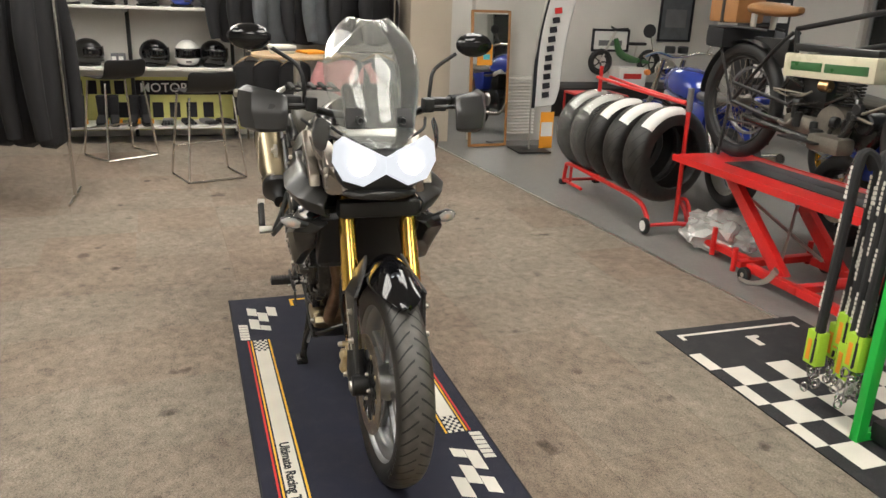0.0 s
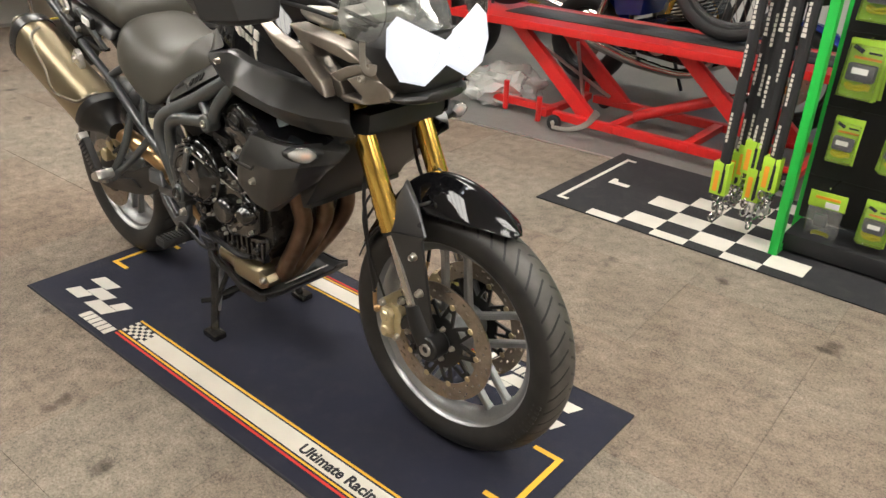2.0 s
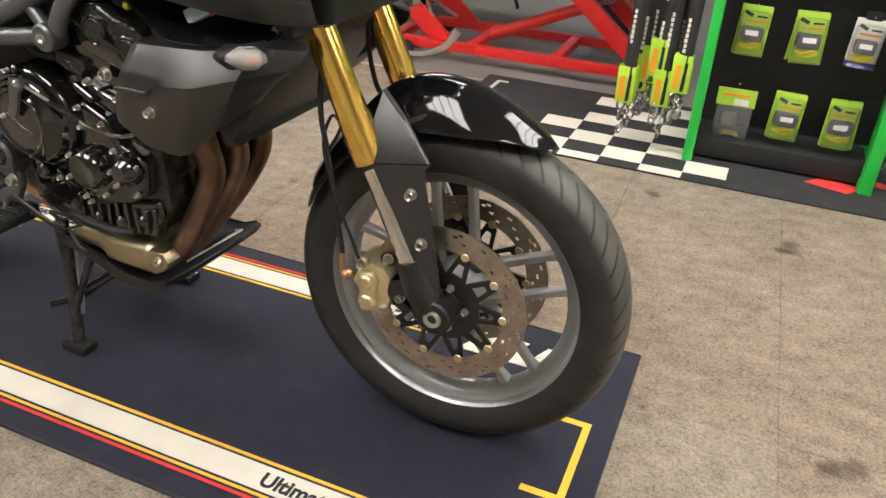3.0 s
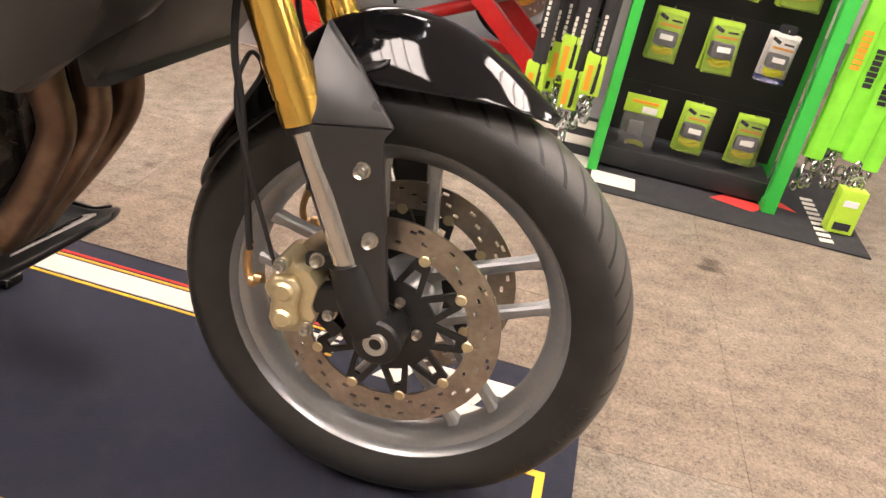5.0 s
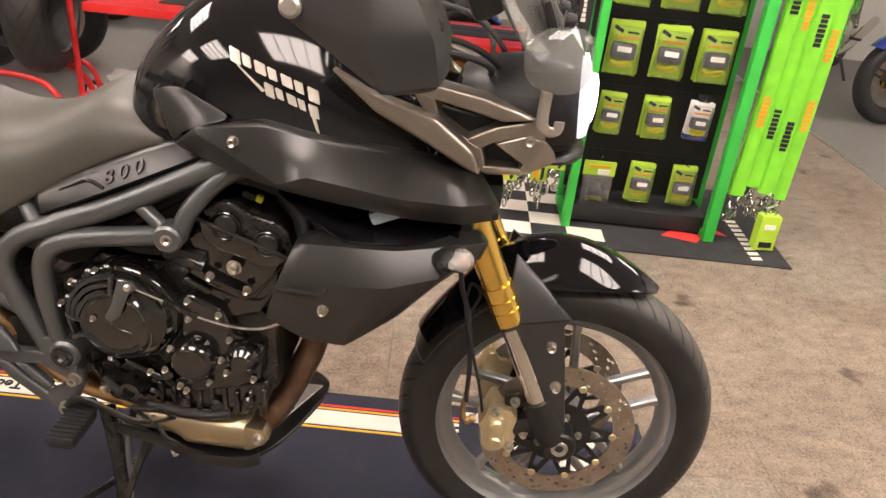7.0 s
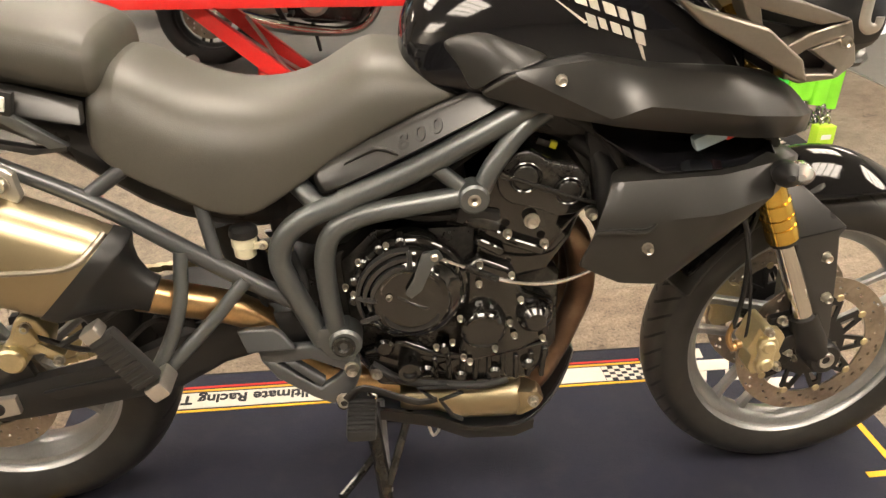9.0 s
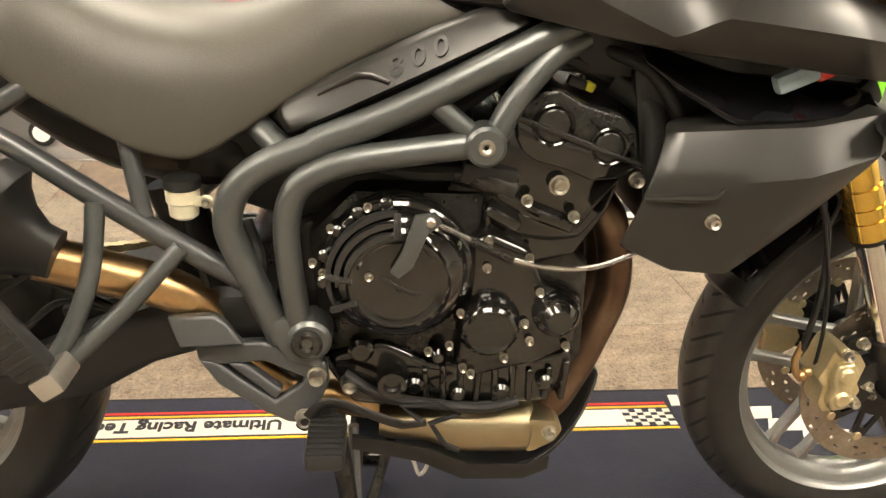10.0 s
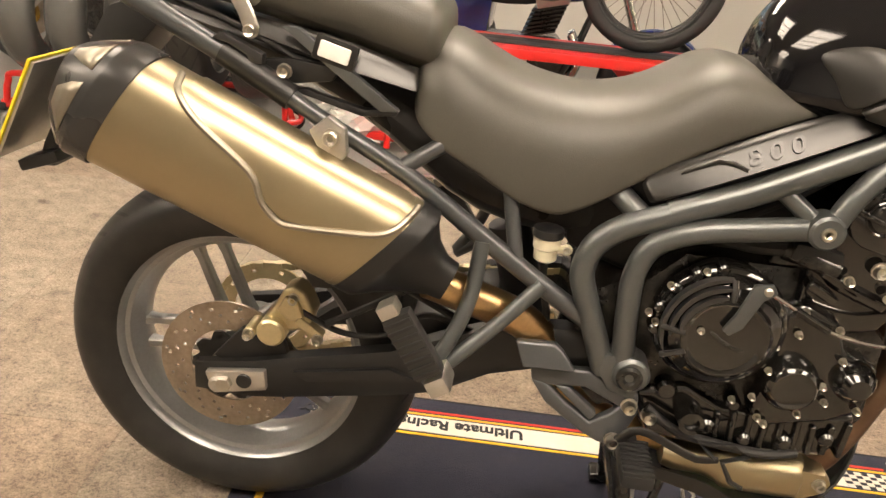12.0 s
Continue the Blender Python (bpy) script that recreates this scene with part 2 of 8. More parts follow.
LIME = mat("lime_card", (0.40, 0.64, 0.04), 0.55, var=0.12, bump=0.1)
LIME_SLEEVE = mat("lime_nylon", (0.20, 0.66, 0.03), 0.7, var=0.12, scale=20, fine=500, bump=0.5)
BLACK_SLEEVE = mat("black_nylon", (0.016, 0.016, 0.017), 0.75, var=0.2, scale=20, fine=500, bump=0.5)
CHAIN = mat("chain_steel", (0.5, 0.5, 0.5), 0.25, metal=1.0, var=0.2, bump=0.1)
YELLOWP = mat("yellow_plastic", (0.72, 0.68, 0.02), 0.4, var=0.1)
GREYP = mat("grey_plastic", (0.16, 0.16, 0.17), 0.45, var=0.15)
WHITEP = mat("white_card", (0.78, 0.77, 0.74), 0.6, var=0.06)
BLISTER = clear_mat("clear_blister", (0.985, 0.985, 0.985), 1.22, 0.05, 0.02)
PEG_BLACK = mat("black_board", (0.012, 0.012, 0.013), 0.55, var=0.2, bump=0.2)
SHELF_W = mat("white_laminate", (0.74, 0.72, 0.68), 0.4, var=0.05, bump=0.05)
WOOD = mat("pale_wood", (0.50, 0.36, 0.21), 0.5, var=0.18, scale=14, bump=0.1)
TAN_LEATHER = mat("tan_leather", (0.33, 0.16, 0.055), 0.5, var=0.25, scale=9, fine=200, bump=0.4)
SIGN_Y = mat("sign_yellow", (0.62, 0.60, 0.20), 0.5, var=0.08, scale=2, bump=0.0)
CLOTH_K = mat("black_cloth", (0.014, 0.014, 0.016), 0.85, var=0.35, scale=9, fine=350, bump=0.7, dist=0.001)
CLOTH_G = mat("grey_cloth", (0.11, 0.12, 0.13), 0.85, var=0.25, scale=9, fine=350, bump=0.7, dist=0.001)
CLOTH_P = mat("pink_cloth", (0.60, 0.30, 0.30), 0.85, var=0.2, scale=9, fine=350, bump=0.7, dist=0.001)
BLUE = mat("blue_paint", (0.022, 0.042, 0.27), 0.2, var=0.2, coat=0.8, bump=0.0)
REDPAINT = mat("red_bike_plastic", (0.62, 0.02, 0.02), 0.28, var=0.12, coat=0.4, bump=0.0)
GREENBIKE = mat("green_bike_plastic", (0.08, 0.50, 0.03), 0.28, var=0.12, coat=0.4, bump=0.0)
CREAM = mat("cream_paint", (0.66, 0.62, 0.46), 0.3, var=0.1, coat=0.4, bump=0.0)
GREENTRIM = mat("dark_green_paint", (0.05, 0.14, 0.05), 0.3, var=0.15, bump=0.0)
MIRROR = mat("mirror_glass", (0.86, 0.88, 0.88), 0.02, metal=1.0, var=0.02, bump=0.0, rvar=0.0)
FLAGW = mat("flag_white", (0.74, 0.73, 0.71), 0.8, var=0.05, bump=0.3)
ORANGE = mat("orange_card", (0.80, 0.33, 0.02), 0.5, var=0.08, bump=0.0)
PLATE_Y = mat("plate_yellow", (0.78, 0.62, 0.03), 0.35, var=0.06, bump=0.0)
FILMWRAP = clear_mat("clear_film", haze=0.10, rough=0.12)
BAGFILM = clear_mat("milky_film", haze=0.38, rough=0.25)


# ---- shapes ----
def finish(bm, angle=0.62):
    bmesh.ops.recalc_face_normals(bm, faces=bm.faces)
    for f in bm.faces:
        f.smooth = True
    for e in bm.edges:
        if len(e.link_faces) == 2 and e.calc_face_angle(0) > angle:
            e.smooth = False
    return bm


def part(name, bm, material, parent=None, label="", at=None, sub=0, solid=0.0, angle=0.62):
    """Links a bmesh as one mesh object under a thing or under a part."""
    me = bpy.data.meshes.new(name)
    finish(bm, angle)
    bm.to_mesh(me)
    bm.free()
    me.materials.append(material)
    ob = new(name, me)
    ob.parent = parent
    if at is not None:
        ob.location = at
    if solid:
        m = ob.modifiers.new("thick", "SOLIDIFY")
        m.thickness, m.offset = solid, -1
    if sub:
        m = ob.modifiers.new("smooth", "SUBSURF")
        m.levels = m.render_levels = sub
        m.boundary_smooth = "PRESERVE_CORNERS"
    if label:
        ob["label"] = label
    return ob


def share(name, ob, parent, m):
    """Another piece on the same mesh."""
    o = new(name, ob.data)
    o.parent = parent
    o.matrix_basis = m
    return o


def thing(name, label, category, at=(0, 0, 0), rz=0.0, group="", kind=""):
    ob = new(name)
    ob.empty_display_size = 0.1
    ob.matrix_basis = pose(*at, 0, 0, rz)
    return tagged(ob, label, category, group, kind)


def flipped(bm):
    """The mirror image across the bike's middle plane."""
    b = bm.copy()
    for v in b.verts:
        v.co.y *= -1
    bmesh.ops.reverse_faces(b, faces=b.faces)
    return b


def pair(name, bm, material, parent, label="", **kw):
    left = flipped(bm)
    return part(name, bm, material, parent, label, **kw), part(name, left, material, parent, label, **kw)


def box(sx, sy, sz, at=(0, 0, 0), bev=0.003, rx=0, ry=0, rz=0, bm=None, seg=2):
    b = bmesh.new()
    bmesh.ops.create_cube(b, size=1)
    for v in b.verts:
        v.co = Vector((v.co.x * sx, v.co.y * sy, v.co.z * sz))
    if bev:
        bmesh.ops.bevel(b, geom=b.edges[:], offset=min(bev, 0.45 * min(sx, sy, sz)), segments=seg, affect="EDGES", profile=0.6)
    bmesh.ops.transform(b, matrix=pose(*at, rx, ry, rz), verts=b.verts)
    return joined(bm, b)


def joined(bm, b):
    if bm is None:
        return b
    me = bpy.data.meshes.new("tmp")
    b.to_mesh(me)
    b.free()
    bm.from_mesh(me)
    bpy.data.meshes.remove(me)
    return bm


def prism(poly, y0, y1, bev=0.004, bm=None, seg=2):
    """A plate with its outline in x, z, from y0 to y1, with rounded edges."""
    b = bmesh.new()
    vs = [b.verts.new((x, y0, z)) for x, z in poly]
    f = b.faces.new(vs)
    r = bmesh.ops.extrude_face_region(b, geom=[f])
    bmesh.ops.translate(b, vec=(0, y1 - y0, 0), verts=[g for g in r["geom"] if isinstance(g, bmesh.types.BMVert)])
    if bev:
        bmesh.ops.bevel(b, geom=b.edges[:], offset=bev, segments=seg, affect="EDGES", profile=0.6)
    return joined(bm, b)


def spline(pts, k):
    """Catmull-Rom through the points."""
    p = [Vector(v) for v in pts]
    if len(p) < 3 or k <= 1:
        return p
    q = [2 * p[0] - p[1]] + p + [2 * p[-1] - p[-2]]
    out = []
    for i in range(1, len(q) - 2):
        for s in range(k):
            t = s / k
            a, b, c, d = q[i - 1], q[i], q[i + 1], q[i + 2]
            out.append(0.5 * (2 * b + (c - a) * t + (2 * a - 5 * b + 4 * c - d) * t * t + (3 * b - a - 3 * c + d) * t ** 3))
    return out + [p[-1]]


def tube(pts, r, n=10, k=5, bm=None, caps=True, flat=1.0):
    """A round bar along a curve; r may be a list, one for each given point."""
    path = spline(pts, k)
    radii = r if isinstance(r, (list, tuple)) else [r] * len(pts)
    b = bmesh.new()
    rings = []
    prev = None
    for i, c in enumerate(path):
        d = (path[min(i + 1, len(path) - 1)] - path[max(i - 1, 0)]).normalized()
        up = Vector((0, 1, 0)) if abs(d.y) < 0.9 else Vector((0, 0, 1))
        side = d.cross(up).normalized()
        if prev is not None:
            side = (prev - d * prev.dot(d)).normalized()
        prev = side
        other = d.cross(side)
        u = i / max(1, len(path) - 1) * (len(radii) - 1)
        j = min(int(u), len(radii) - 2) if len(radii) > 1 else 0
        rad = radii[j] + (radii[min(j + 1, len(radii) - 1)] - radii[j]) * (u - j)
        rings.append([b.verts.new(c + rad * (math.cos(a) * side + flat * math.sin(a) * other)) for a in (2 * math.pi * s / n for s in range(n))])
    for a, c in zip(rings, rings[1:]):
        for s in range(n):
            b.faces.new((a[s], a[(s + 1) % n], c[(s + 1) % n], c[s]))
    if caps:
        b.faces.new(rings[0][::-1])
        b.faces.new(rings[-1])
    return joined(bm, b)


def lathe(profile, seg=40, axis="y", at=(0, 0, 0), bm=None, closed=False, rx=0, ry=0, rz=0):
    """Turns (radius, height) pairs round an axis."""
    b = bmesh.new()
    rings = []
    for r, h in profile:
        ring = []
        for s in range(seg):
            a = 2 * math.pi * s / seg
            c, d = r * math.cos(a), r * math.sin(a)
            ring.append(b.verts.new({"y": (c, h, d), "z": (c, d, h), "x": (h, c, d)}[axis]))
        rings.append(ring)
    if closed:
        rings.append(rings[0])
    for a, c in zip(rings, rings[1:]):
        for s in range(seg):
            b.faces.new((a[s], a[(s + 1) % seg], c[(s + 1) % seg], c[s]))
    if not closed:
        for ring in (rings[0], rings[-1]):
            b.faces.new(ring)
    bmesh.ops.remove_doubles(b, verts=b.verts, dist=1e-6)
    bmesh.ops.transform(b, matrix=pose(*at, rx, ry, rz), verts=b.verts)
    return joined(bm, b)


def cyl(r, h, at, axis="y", seg=20, bev=0.0015, bm=None, rx=0, ry=0, rz=0):
    bev = min(bev, 0.4 * r, 0.4 * h)
    return lathe([(r - bev, -h / 2), (r, -h / 2 + bev), (r, h / 2 - bev), (r - bev, h / 2)], seg, axis, at, bm, rx=rx, ry=ry, rz=rz)


def cage(rows, bm=None, sharp=(), firm=0.0):
    """A sheet of quads through rows of points; the rows named in sharp keep a crease, firm holds every edge."""
    b = bmesh.new()
    vs = [[b.verts.new(p) for p in row] for row in rows]
    for a, c in zip(vs, vs[1:]):
        for i in range(len(a) - 1):
            b.faces.new((a[i], a[i + 1], c[i + 1], c[i]))
    if sharp:
        lay = b.edges.layers.float.new("crease_edge")
        for e in b.edges:
            e[lay] = firm
        for k in sharp:
            for i in range(len(vs[k]) - 1):
                b.edges.get((vs[k][i], vs[k][i + 1]))[lay] = max(0.55, firm * 1.1)
    bmesh.ops.remove_doubles(b, verts=b.verts, dist=1e-5)
    return joined(bm, b)


def loft(rings, caps=True, bm=None):
    """A closed skin over rings of points."""
    b = bmesh.new()
    vs = [[b.verts.new(p) for p in ring] for ring in rings]
    n = len(vs[0])
    for a, c in zip(vs, vs[1:]):
        for i in range(n):
            b.faces.new((a[i], a[(i + 1) % n], c[(i + 1) % n], c[i]))
    if caps:
        b.faces.new(vs[0])
        b.faces.new(vs[-1][::-1])
    return joined(bm, b)


def bolts(places, r=0.006, h=0.008, axis="y", bm=None):
    """Small cap screws with a socket."""
    for p in places:
        bm = lathe([(r * 0.45, -h * 0.35), (r * 0.5, -h * 0.8), (r * 0.85, -h), (r, -h * 0.7), (r, 0), (r * 1.25, 0), (r * 1.25, h * 0.2)], 10, axis, p, bm)
    return bm


def screws(name, places, r, h, material, parent, label="", axis="y"):
    """The same screws as parts of their own, on one mesh."""
    first = None
    for p in places:
        if first is None:
            first = part(name, bolts([(0, 0, 0)], r, h, axis), material, parent, label, at=p)
        else:
            o = share(name, first, parent, Matrix.Translation(p))
            if label:
                o["label"] = label


def letters(text, size, thick=0.0006, bold=0.0, align="LEFT"):
    """The built-in font as a bmesh in the xy plane, standing along x."""
    cu = bpy.data.curves.new("type", "FONT")
    cu.body, cu.size, cu.extrude, cu.offset, cu.resolution_u = text, size, thick, bold, 3
    cu.align_x = align
    ob = new("type", cu)
    me = bpy.data.meshes.new_from_object(ob.evaluated_get(bpy.context.evaluated_depsgraph_get()))
    bpy.data.objects.remove(ob)
    bpy.data.curves.remove(cu)
    b = bmesh.new()
    b.from_mesh(me)
    bpy.data.meshes.remove(me)
    return b


def flat(poly, z=0.0, thick=0.001, bm=None):
    """A thin printed patch with its outline in x, y."""
    b = bmesh.new()
    vs = [b.verts.new((x, y, z)) for x, y in poly]
    f = b.faces.new(vs)
    r = bmesh.ops.extrude_face_region(b, geom=[f])
    bmesh.ops.translate(b, vec=(0, 0, thick), verts=[g for g in r["geom"] if isinstance(g, bmesh.types.BMVert)])
    return joined(bm, b)


def rect(x0, y0, x1, y1):
    return [(x0, y0), (x1, y0), (x1, y1), (x0, y1)]


def moved(bm, m):
    bmesh.ops.transform(bm, matrix=m, verts=bm.verts)
    return bm


# ---- the shop: floor, walls, ceiling ----
X0, X1, Y0, Y1, H = -6.2, 6.5, -5.0, 6.4, 2.75


def structure(name, bm, material, label, category="structure"):
    return tagged(part(name, bm, material), label, category, kind="structure")


floor = structure("floor", box(X1 - X0 + 0.4, Y1 - Y0 + 0.4, 0.1, ((X0 + X1) / 2, (Y0 + Y1) / 2, -0.0565), 0), VINYL, "smooth grey sheet floor of the workshop area", "floor")
structure("wall_west", box(0.2, Y1 - Y0, H, (X0 - 0.1, (Y0 + Y1) / 2, H / 2 - 0.005), 0), PLASTER, "white plastered shop wall with posters", "wall")
structure("wall_east", box(0.2, Y1 - Y0, H, (X1 + 0.1, (Y0 + Y1) / 2, H / 2 - 0.005), 0), PLASTER, "plain white wall closing an unseen side", "wall")
# Out of view; set white to bounce light onto the bike's near side.
structure("wall_south_bounce", box(X1 - X0 + 0.4, 0.2, H, ((X0 + X1) / 2, Y0 - 0.1, H / 2 - 0.005), 0), PLASTER, "plain white wall closing an unseen side", "wall")
nb = bmesh.new()
WX0, WX1, WZ0, WZ1 = -3.6, 4.6, 0.95, 2.3
for cx, cz, sx, sz in (((X0 + WX0) / 2, H / 2, WX0 - X0, H), ((WX1 + X1) / 2, H / 2, X1 - WX1, H), ((WX0 + WX1) / 2, WZ0 / 2, WX1 - WX0, WZ0), ((WX0 + WX1) / 2, (WZ1 + H) / 2, WX1 - WX0, H - WZ1)):
    nb = box(sx, 0.2, sz, (cx, Y1 + 0.1, cz - 0.005), 0, bm=nb)
structure("wall_north", nb, PLASTER, "white wall with a wide street window", "wall")
ceil = structure("ceiling", box(X1 - X0 + 0.4, Y1 - Y0 + 0.4, 0.1, ((X0 + X1) / 2, (Y0 + Y1) / 2, H + 0.045), 0), CEIL, "white tiled suspended ceiling", "ceiling")
win = thing("window_1", "wide aluminium street window with clear panes", "window", (0, Y1, 0), kind="structure")
part("window_sill", box(WX1 - WX0, 0.26, 0.03, ((WX0 + WX1) / 2, 0.07, WZ0 + 0.015), 0.004), SHELF_W, win)
for i in range(6):
    x = WX0 + (WX1 - WX0) * i / 5
    part("window_frame", box(0.06, 0.08, WZ1 - WZ0 - 0.03, (min(max(x, WX0 + 0.03), WX1 - 0.03), 0.1, (WZ0 + WZ1) / 2 + 0.015), 0.004), SILVER, win)
for i in range(5):
    w = (WX1 - WX0) / 5
    p = part("pane", box(w - 0.06, 0.006, WZ1 - WZ0 - 0.03, (WX0 + w * (i + 0.5), 0.1, (WZ0 + WZ1) / 2 + 0.015), 0), PANE, win)
    p.visible_shadow = False
ground = structure("ground", box(120, 60, 0.1, (0, Y1 + 30.3, -0.15), 0), mat("asphalt", (0.06, 0.06, 0.06), 0.9, var=0.2, scale=1), "grey street surface outside the window", "street")

# tan pier beside the mirror
structure("wall_pier", box(0.5, 0.42, H, (-4.25, 1.62, H / 2 - 0.005), 0.004), PLASTER_TAN, "tan painted pier at the end of the clothing wall", "wall")
structure("wall_clothing", box(0.12, 5.0, H, (-4.62, -1.1, H / 2 - 0.005), 0.004), PLASTER, "pale wall behind the helmet shelves", "wall")


def ceiling_light(x, y):
    t = thing("ceiling_light", "large square recessed ceiling light with louvre blades", "ceiling light", (x, y, H), group="ceiling lights")
    part("diffuser", box(1.16, 1.16, 0.012, (0, 0, -0.008), 0), PANEL, t)
    fb = None
    for s in (-1, 1):
        fb = box(1.24, 0.04, 0.022, (0, s * 0.60, -0.012), 0.002, bm=fb)
        fb = box(0.04, 1.16, 0.022, (s * 0.60, 0, -0.012), 0.002, bm=fb)
    part("frame", fb, SHELF_W, t)
    for i in range(-1, 2):
        part("louvre_blade", box(0.022, 1.16, 0.035, (i * 0.29, 0, -0.032), 0), SHELF_W, t)
    return t


lamp = ceiling_light(0.6, -1.6)
for x, y in ((3.0, -1.6), (-1.9, -1.6), (0.6, 0.9), (3.0, 0.9), (-1.9, 0.9), (5.2, -0.4), (-4.0, -1.2), (5.2, 3.2), (-4.6, 3.4), (-0.9, 4.1)):
    copy_thing(lamp, pose(x, y, H))


# ---- the two garage mats ----
def mat_print(bm, material, parent, name, label=""):
    return part(name, bm, material, parent, label)


def bike_mat():
    """A navy paddock mat; the print on each half is the same, turned half round."""
    t = thing("garage_mat", "navy paddock mat with white stripe and racing print", "floor mat", (0.926, -0.012, 0), 2.3)
    part("mat_base", box(1.9, 0.8, 0.006, (0, 0, 0.003), 0.002), NAVY, t)
    part("binding", tube([(-0.948, -0.398, 0.004), (0.948, -0.398, 0.004)], 0.004, 6, 1), INK_K, t)
    part("binding", tube([(-0.948, 0.398, 0.004), (0.948, 0.398, 0.004)], 0.004, 6, 1), INK_K, t)
    for turn in (0, 180):
        r = Matrix.Rotation(radians(turn), 4, "Z")
        z = 0.006
        x0, x1 = -0.46, 0.86
        for y0, y1, m in ((-0.350, -0.343, INK_R), (-0.337, -0.331, INK_Y), (-0.325, -0.268, INK_W), (-0.262, -0.255, INK_Y)):
            xs = x0 + 0.11 if m is INK_W else x0
            part("stripe", moved(flat(rect(xs, y0, x1, y1), z, 0.0012), r), m, t)
        cb = None
        for i in range(7):
            for j in range(5):
                if (i + j) % 2 == 0:
                    cb = flat(rect(x0 + i * 0.0155, -0.325 + j * 0.0114, x0 + (i + 1) * 0.0155, -0.325 + (j + 1) * 0.0114), z, 0.001, cb)
        part("checker_print", moved(cb, r), INK_W, t)
        part("lettering", moved(moved(letters("Ultimate Racing Technology", 0.045, 0.0006, 0.0013), pose(0.372, -0.314, z + 0.0018)), r), INK_K, t, "black printed slogan")
        lb = None
        for x, y, w in ((-0.83, -0.235, 0.105), (-0.77, -0.28, 0.10), (-0.83, -0.325, 0.085), (-0.70, -0.325, 0.11), (-0.62, -0.28, 0.05)):
            lb = flat([(x, y), (x + w, y), (x + w + 0.02, y + 0.043), (x + 0.02, y + 0.043)], z, 0.001, lb)
        part("flag_print", moved(lb, r), INK_W, t)
        wb = None
        for i in range(6):
            wb = flat([(-0.64 + i * 0.028, -0.376), (-0.618 + i * 0.028, -0.376), (-0.612 + i * 0.028, -0.336), (-0.634 + i * 0.028, -0.336)], z, 0.001, wb)
        part("word_print", moved(wb, r), INK_W, t)
        bb = None
        for q in (rect(-0.90, -0.115, -0.885, 0.115), rect(-0.885, -0.115, -0.815, -0.1), rect(-0.885, 0.1, -0.815, 0.115)):
            bb = flat(q, z, 0.001, bb)
        part("corner_print", moved(bb, r), INK_Y, t)
    return t


def grid_mat():
    """The black start-grid mat under the display."""
    t = thing("grid_mat", "black mat with chequered print and grid box one", "floor mat", (1.68, 1.905, 0), 2.1)
    part("mat_base", box(1.9, 0.8, 0.006, (0, 0, 0.003), 0.002), BLACKMAT, t)
    z = 0.006
    for q in (rect(-0.885, -0.33, -0.868, 0.33), rect(-0.868, -0.33, -0.83, -0.31), rect(-0.868, 0.31, -0.83, 0.33)):
        part("grid_line", flat(q, z, 0.001), INK_W, t)
    part("numeral", flat([(-0.80, -0.015), (-0.70, -0.015), (-0.70, 0.018), (-0.765, 0.018), (-0.78, 0.05), (-0.80, 0.05)], z, 0.001), INK_W, t, "white printed numeral one")
    first_check = (0, 1, 2, 1, 2, 3, 2)
    for j in range(7):
        for i in range(6):
            if (i + j) % 2 or i < first_check[j]:
                continue
            x, y0, y1 = -0.695 + 0.15 * i, (-0.394 if j == 0 else -0.336 + 0.113 * (j - 1)), -0.336 + 0.113 * j
            part("check", flat(rect(x, y0, x + 0.15, y1), z, 0.001), INK_W, t)
    rb = flat([(0.46, -0.21), (0.60, -0.25), (0.66, -0.17), (0.52, -0.14)], z, 0.001)
    rb = flat([(0.62, -0.12), (0.76, -0.15), (0.72, -0.09), (0.64, -0.08)], z, 0.001, rb)
    part("swoosh_print", rb, INK_R, t)
    wb = None
    for i in range(9):
        y = -0.36 + i * 0.045
        wb = flat([(0.80, y), (0.845, y + 0.008), (0.845, y + 0.034), (0.80, y + 0.026)], z, 0.001, wb)
    part("word_print", wb, INK_W, t)


bike_mat()
grid_mat()


# ---- the adventure motorcycle: rear axle above x = 0, nose towards +x ----
FX, FZ, RZ = 1.551, 0.332, 0.328
RAKE = math.tan(radians(24.5))


def fork_x(z):
    return 1.418 - (z - 0.594) * RAKE


def tyre_shape(radius, half, bead, seg=72):
    """A rounded tyre section: broad crown, sidewalls drawn in to the bead."""
    prof = []
    mid = bead + 0.48 * (radius - bead)
    for i in range(27):
        a = math.radians(-128 + 256 * i / 26)
        c, s = math.cos(a), math.sin(a)
        r = mid + ((radius - mid) * c if c > 0 else (mid - bead) * 1.55 * c)
        y = half * math.copysign(abs(s) ** 0.92, s) * (1.0 if c > 0 else 1.0)
        prof.append((max(r, bead), y))
    inner = [(bead + 0.002, half * 0.6), (bead + 0.002, -half * 0.6)]
    return lathe(prof + inner, seg, "y", closed=True)


def rim_shape(bead, half, seg=64):
    side = [(bead + 0.009, half), (bead + 0.006, half + 0.001), (bead + 0.001, half - 0.003), (bead - 0.004, half - 0.010), (bead - 0.006, half - 0.016), (bead - 0.014, half - 0.019), (bead - 0.018, half * 0.5), (bead - 0.027, half * 0.32), (bead - 0.030, half * 0.1)]
    inner = [(bead - 0.002, -half * 0.5), (bead + 0.001, -half + 0.006), (bead + 0.008, -half + 0.003)]
    return lathe([(r, -y) for r, y in side] + [(r, y) for r, y in side[::-1]] + [(r, -y) for r, y in inner[::-1]] + inner, seg, "y", closed=True)


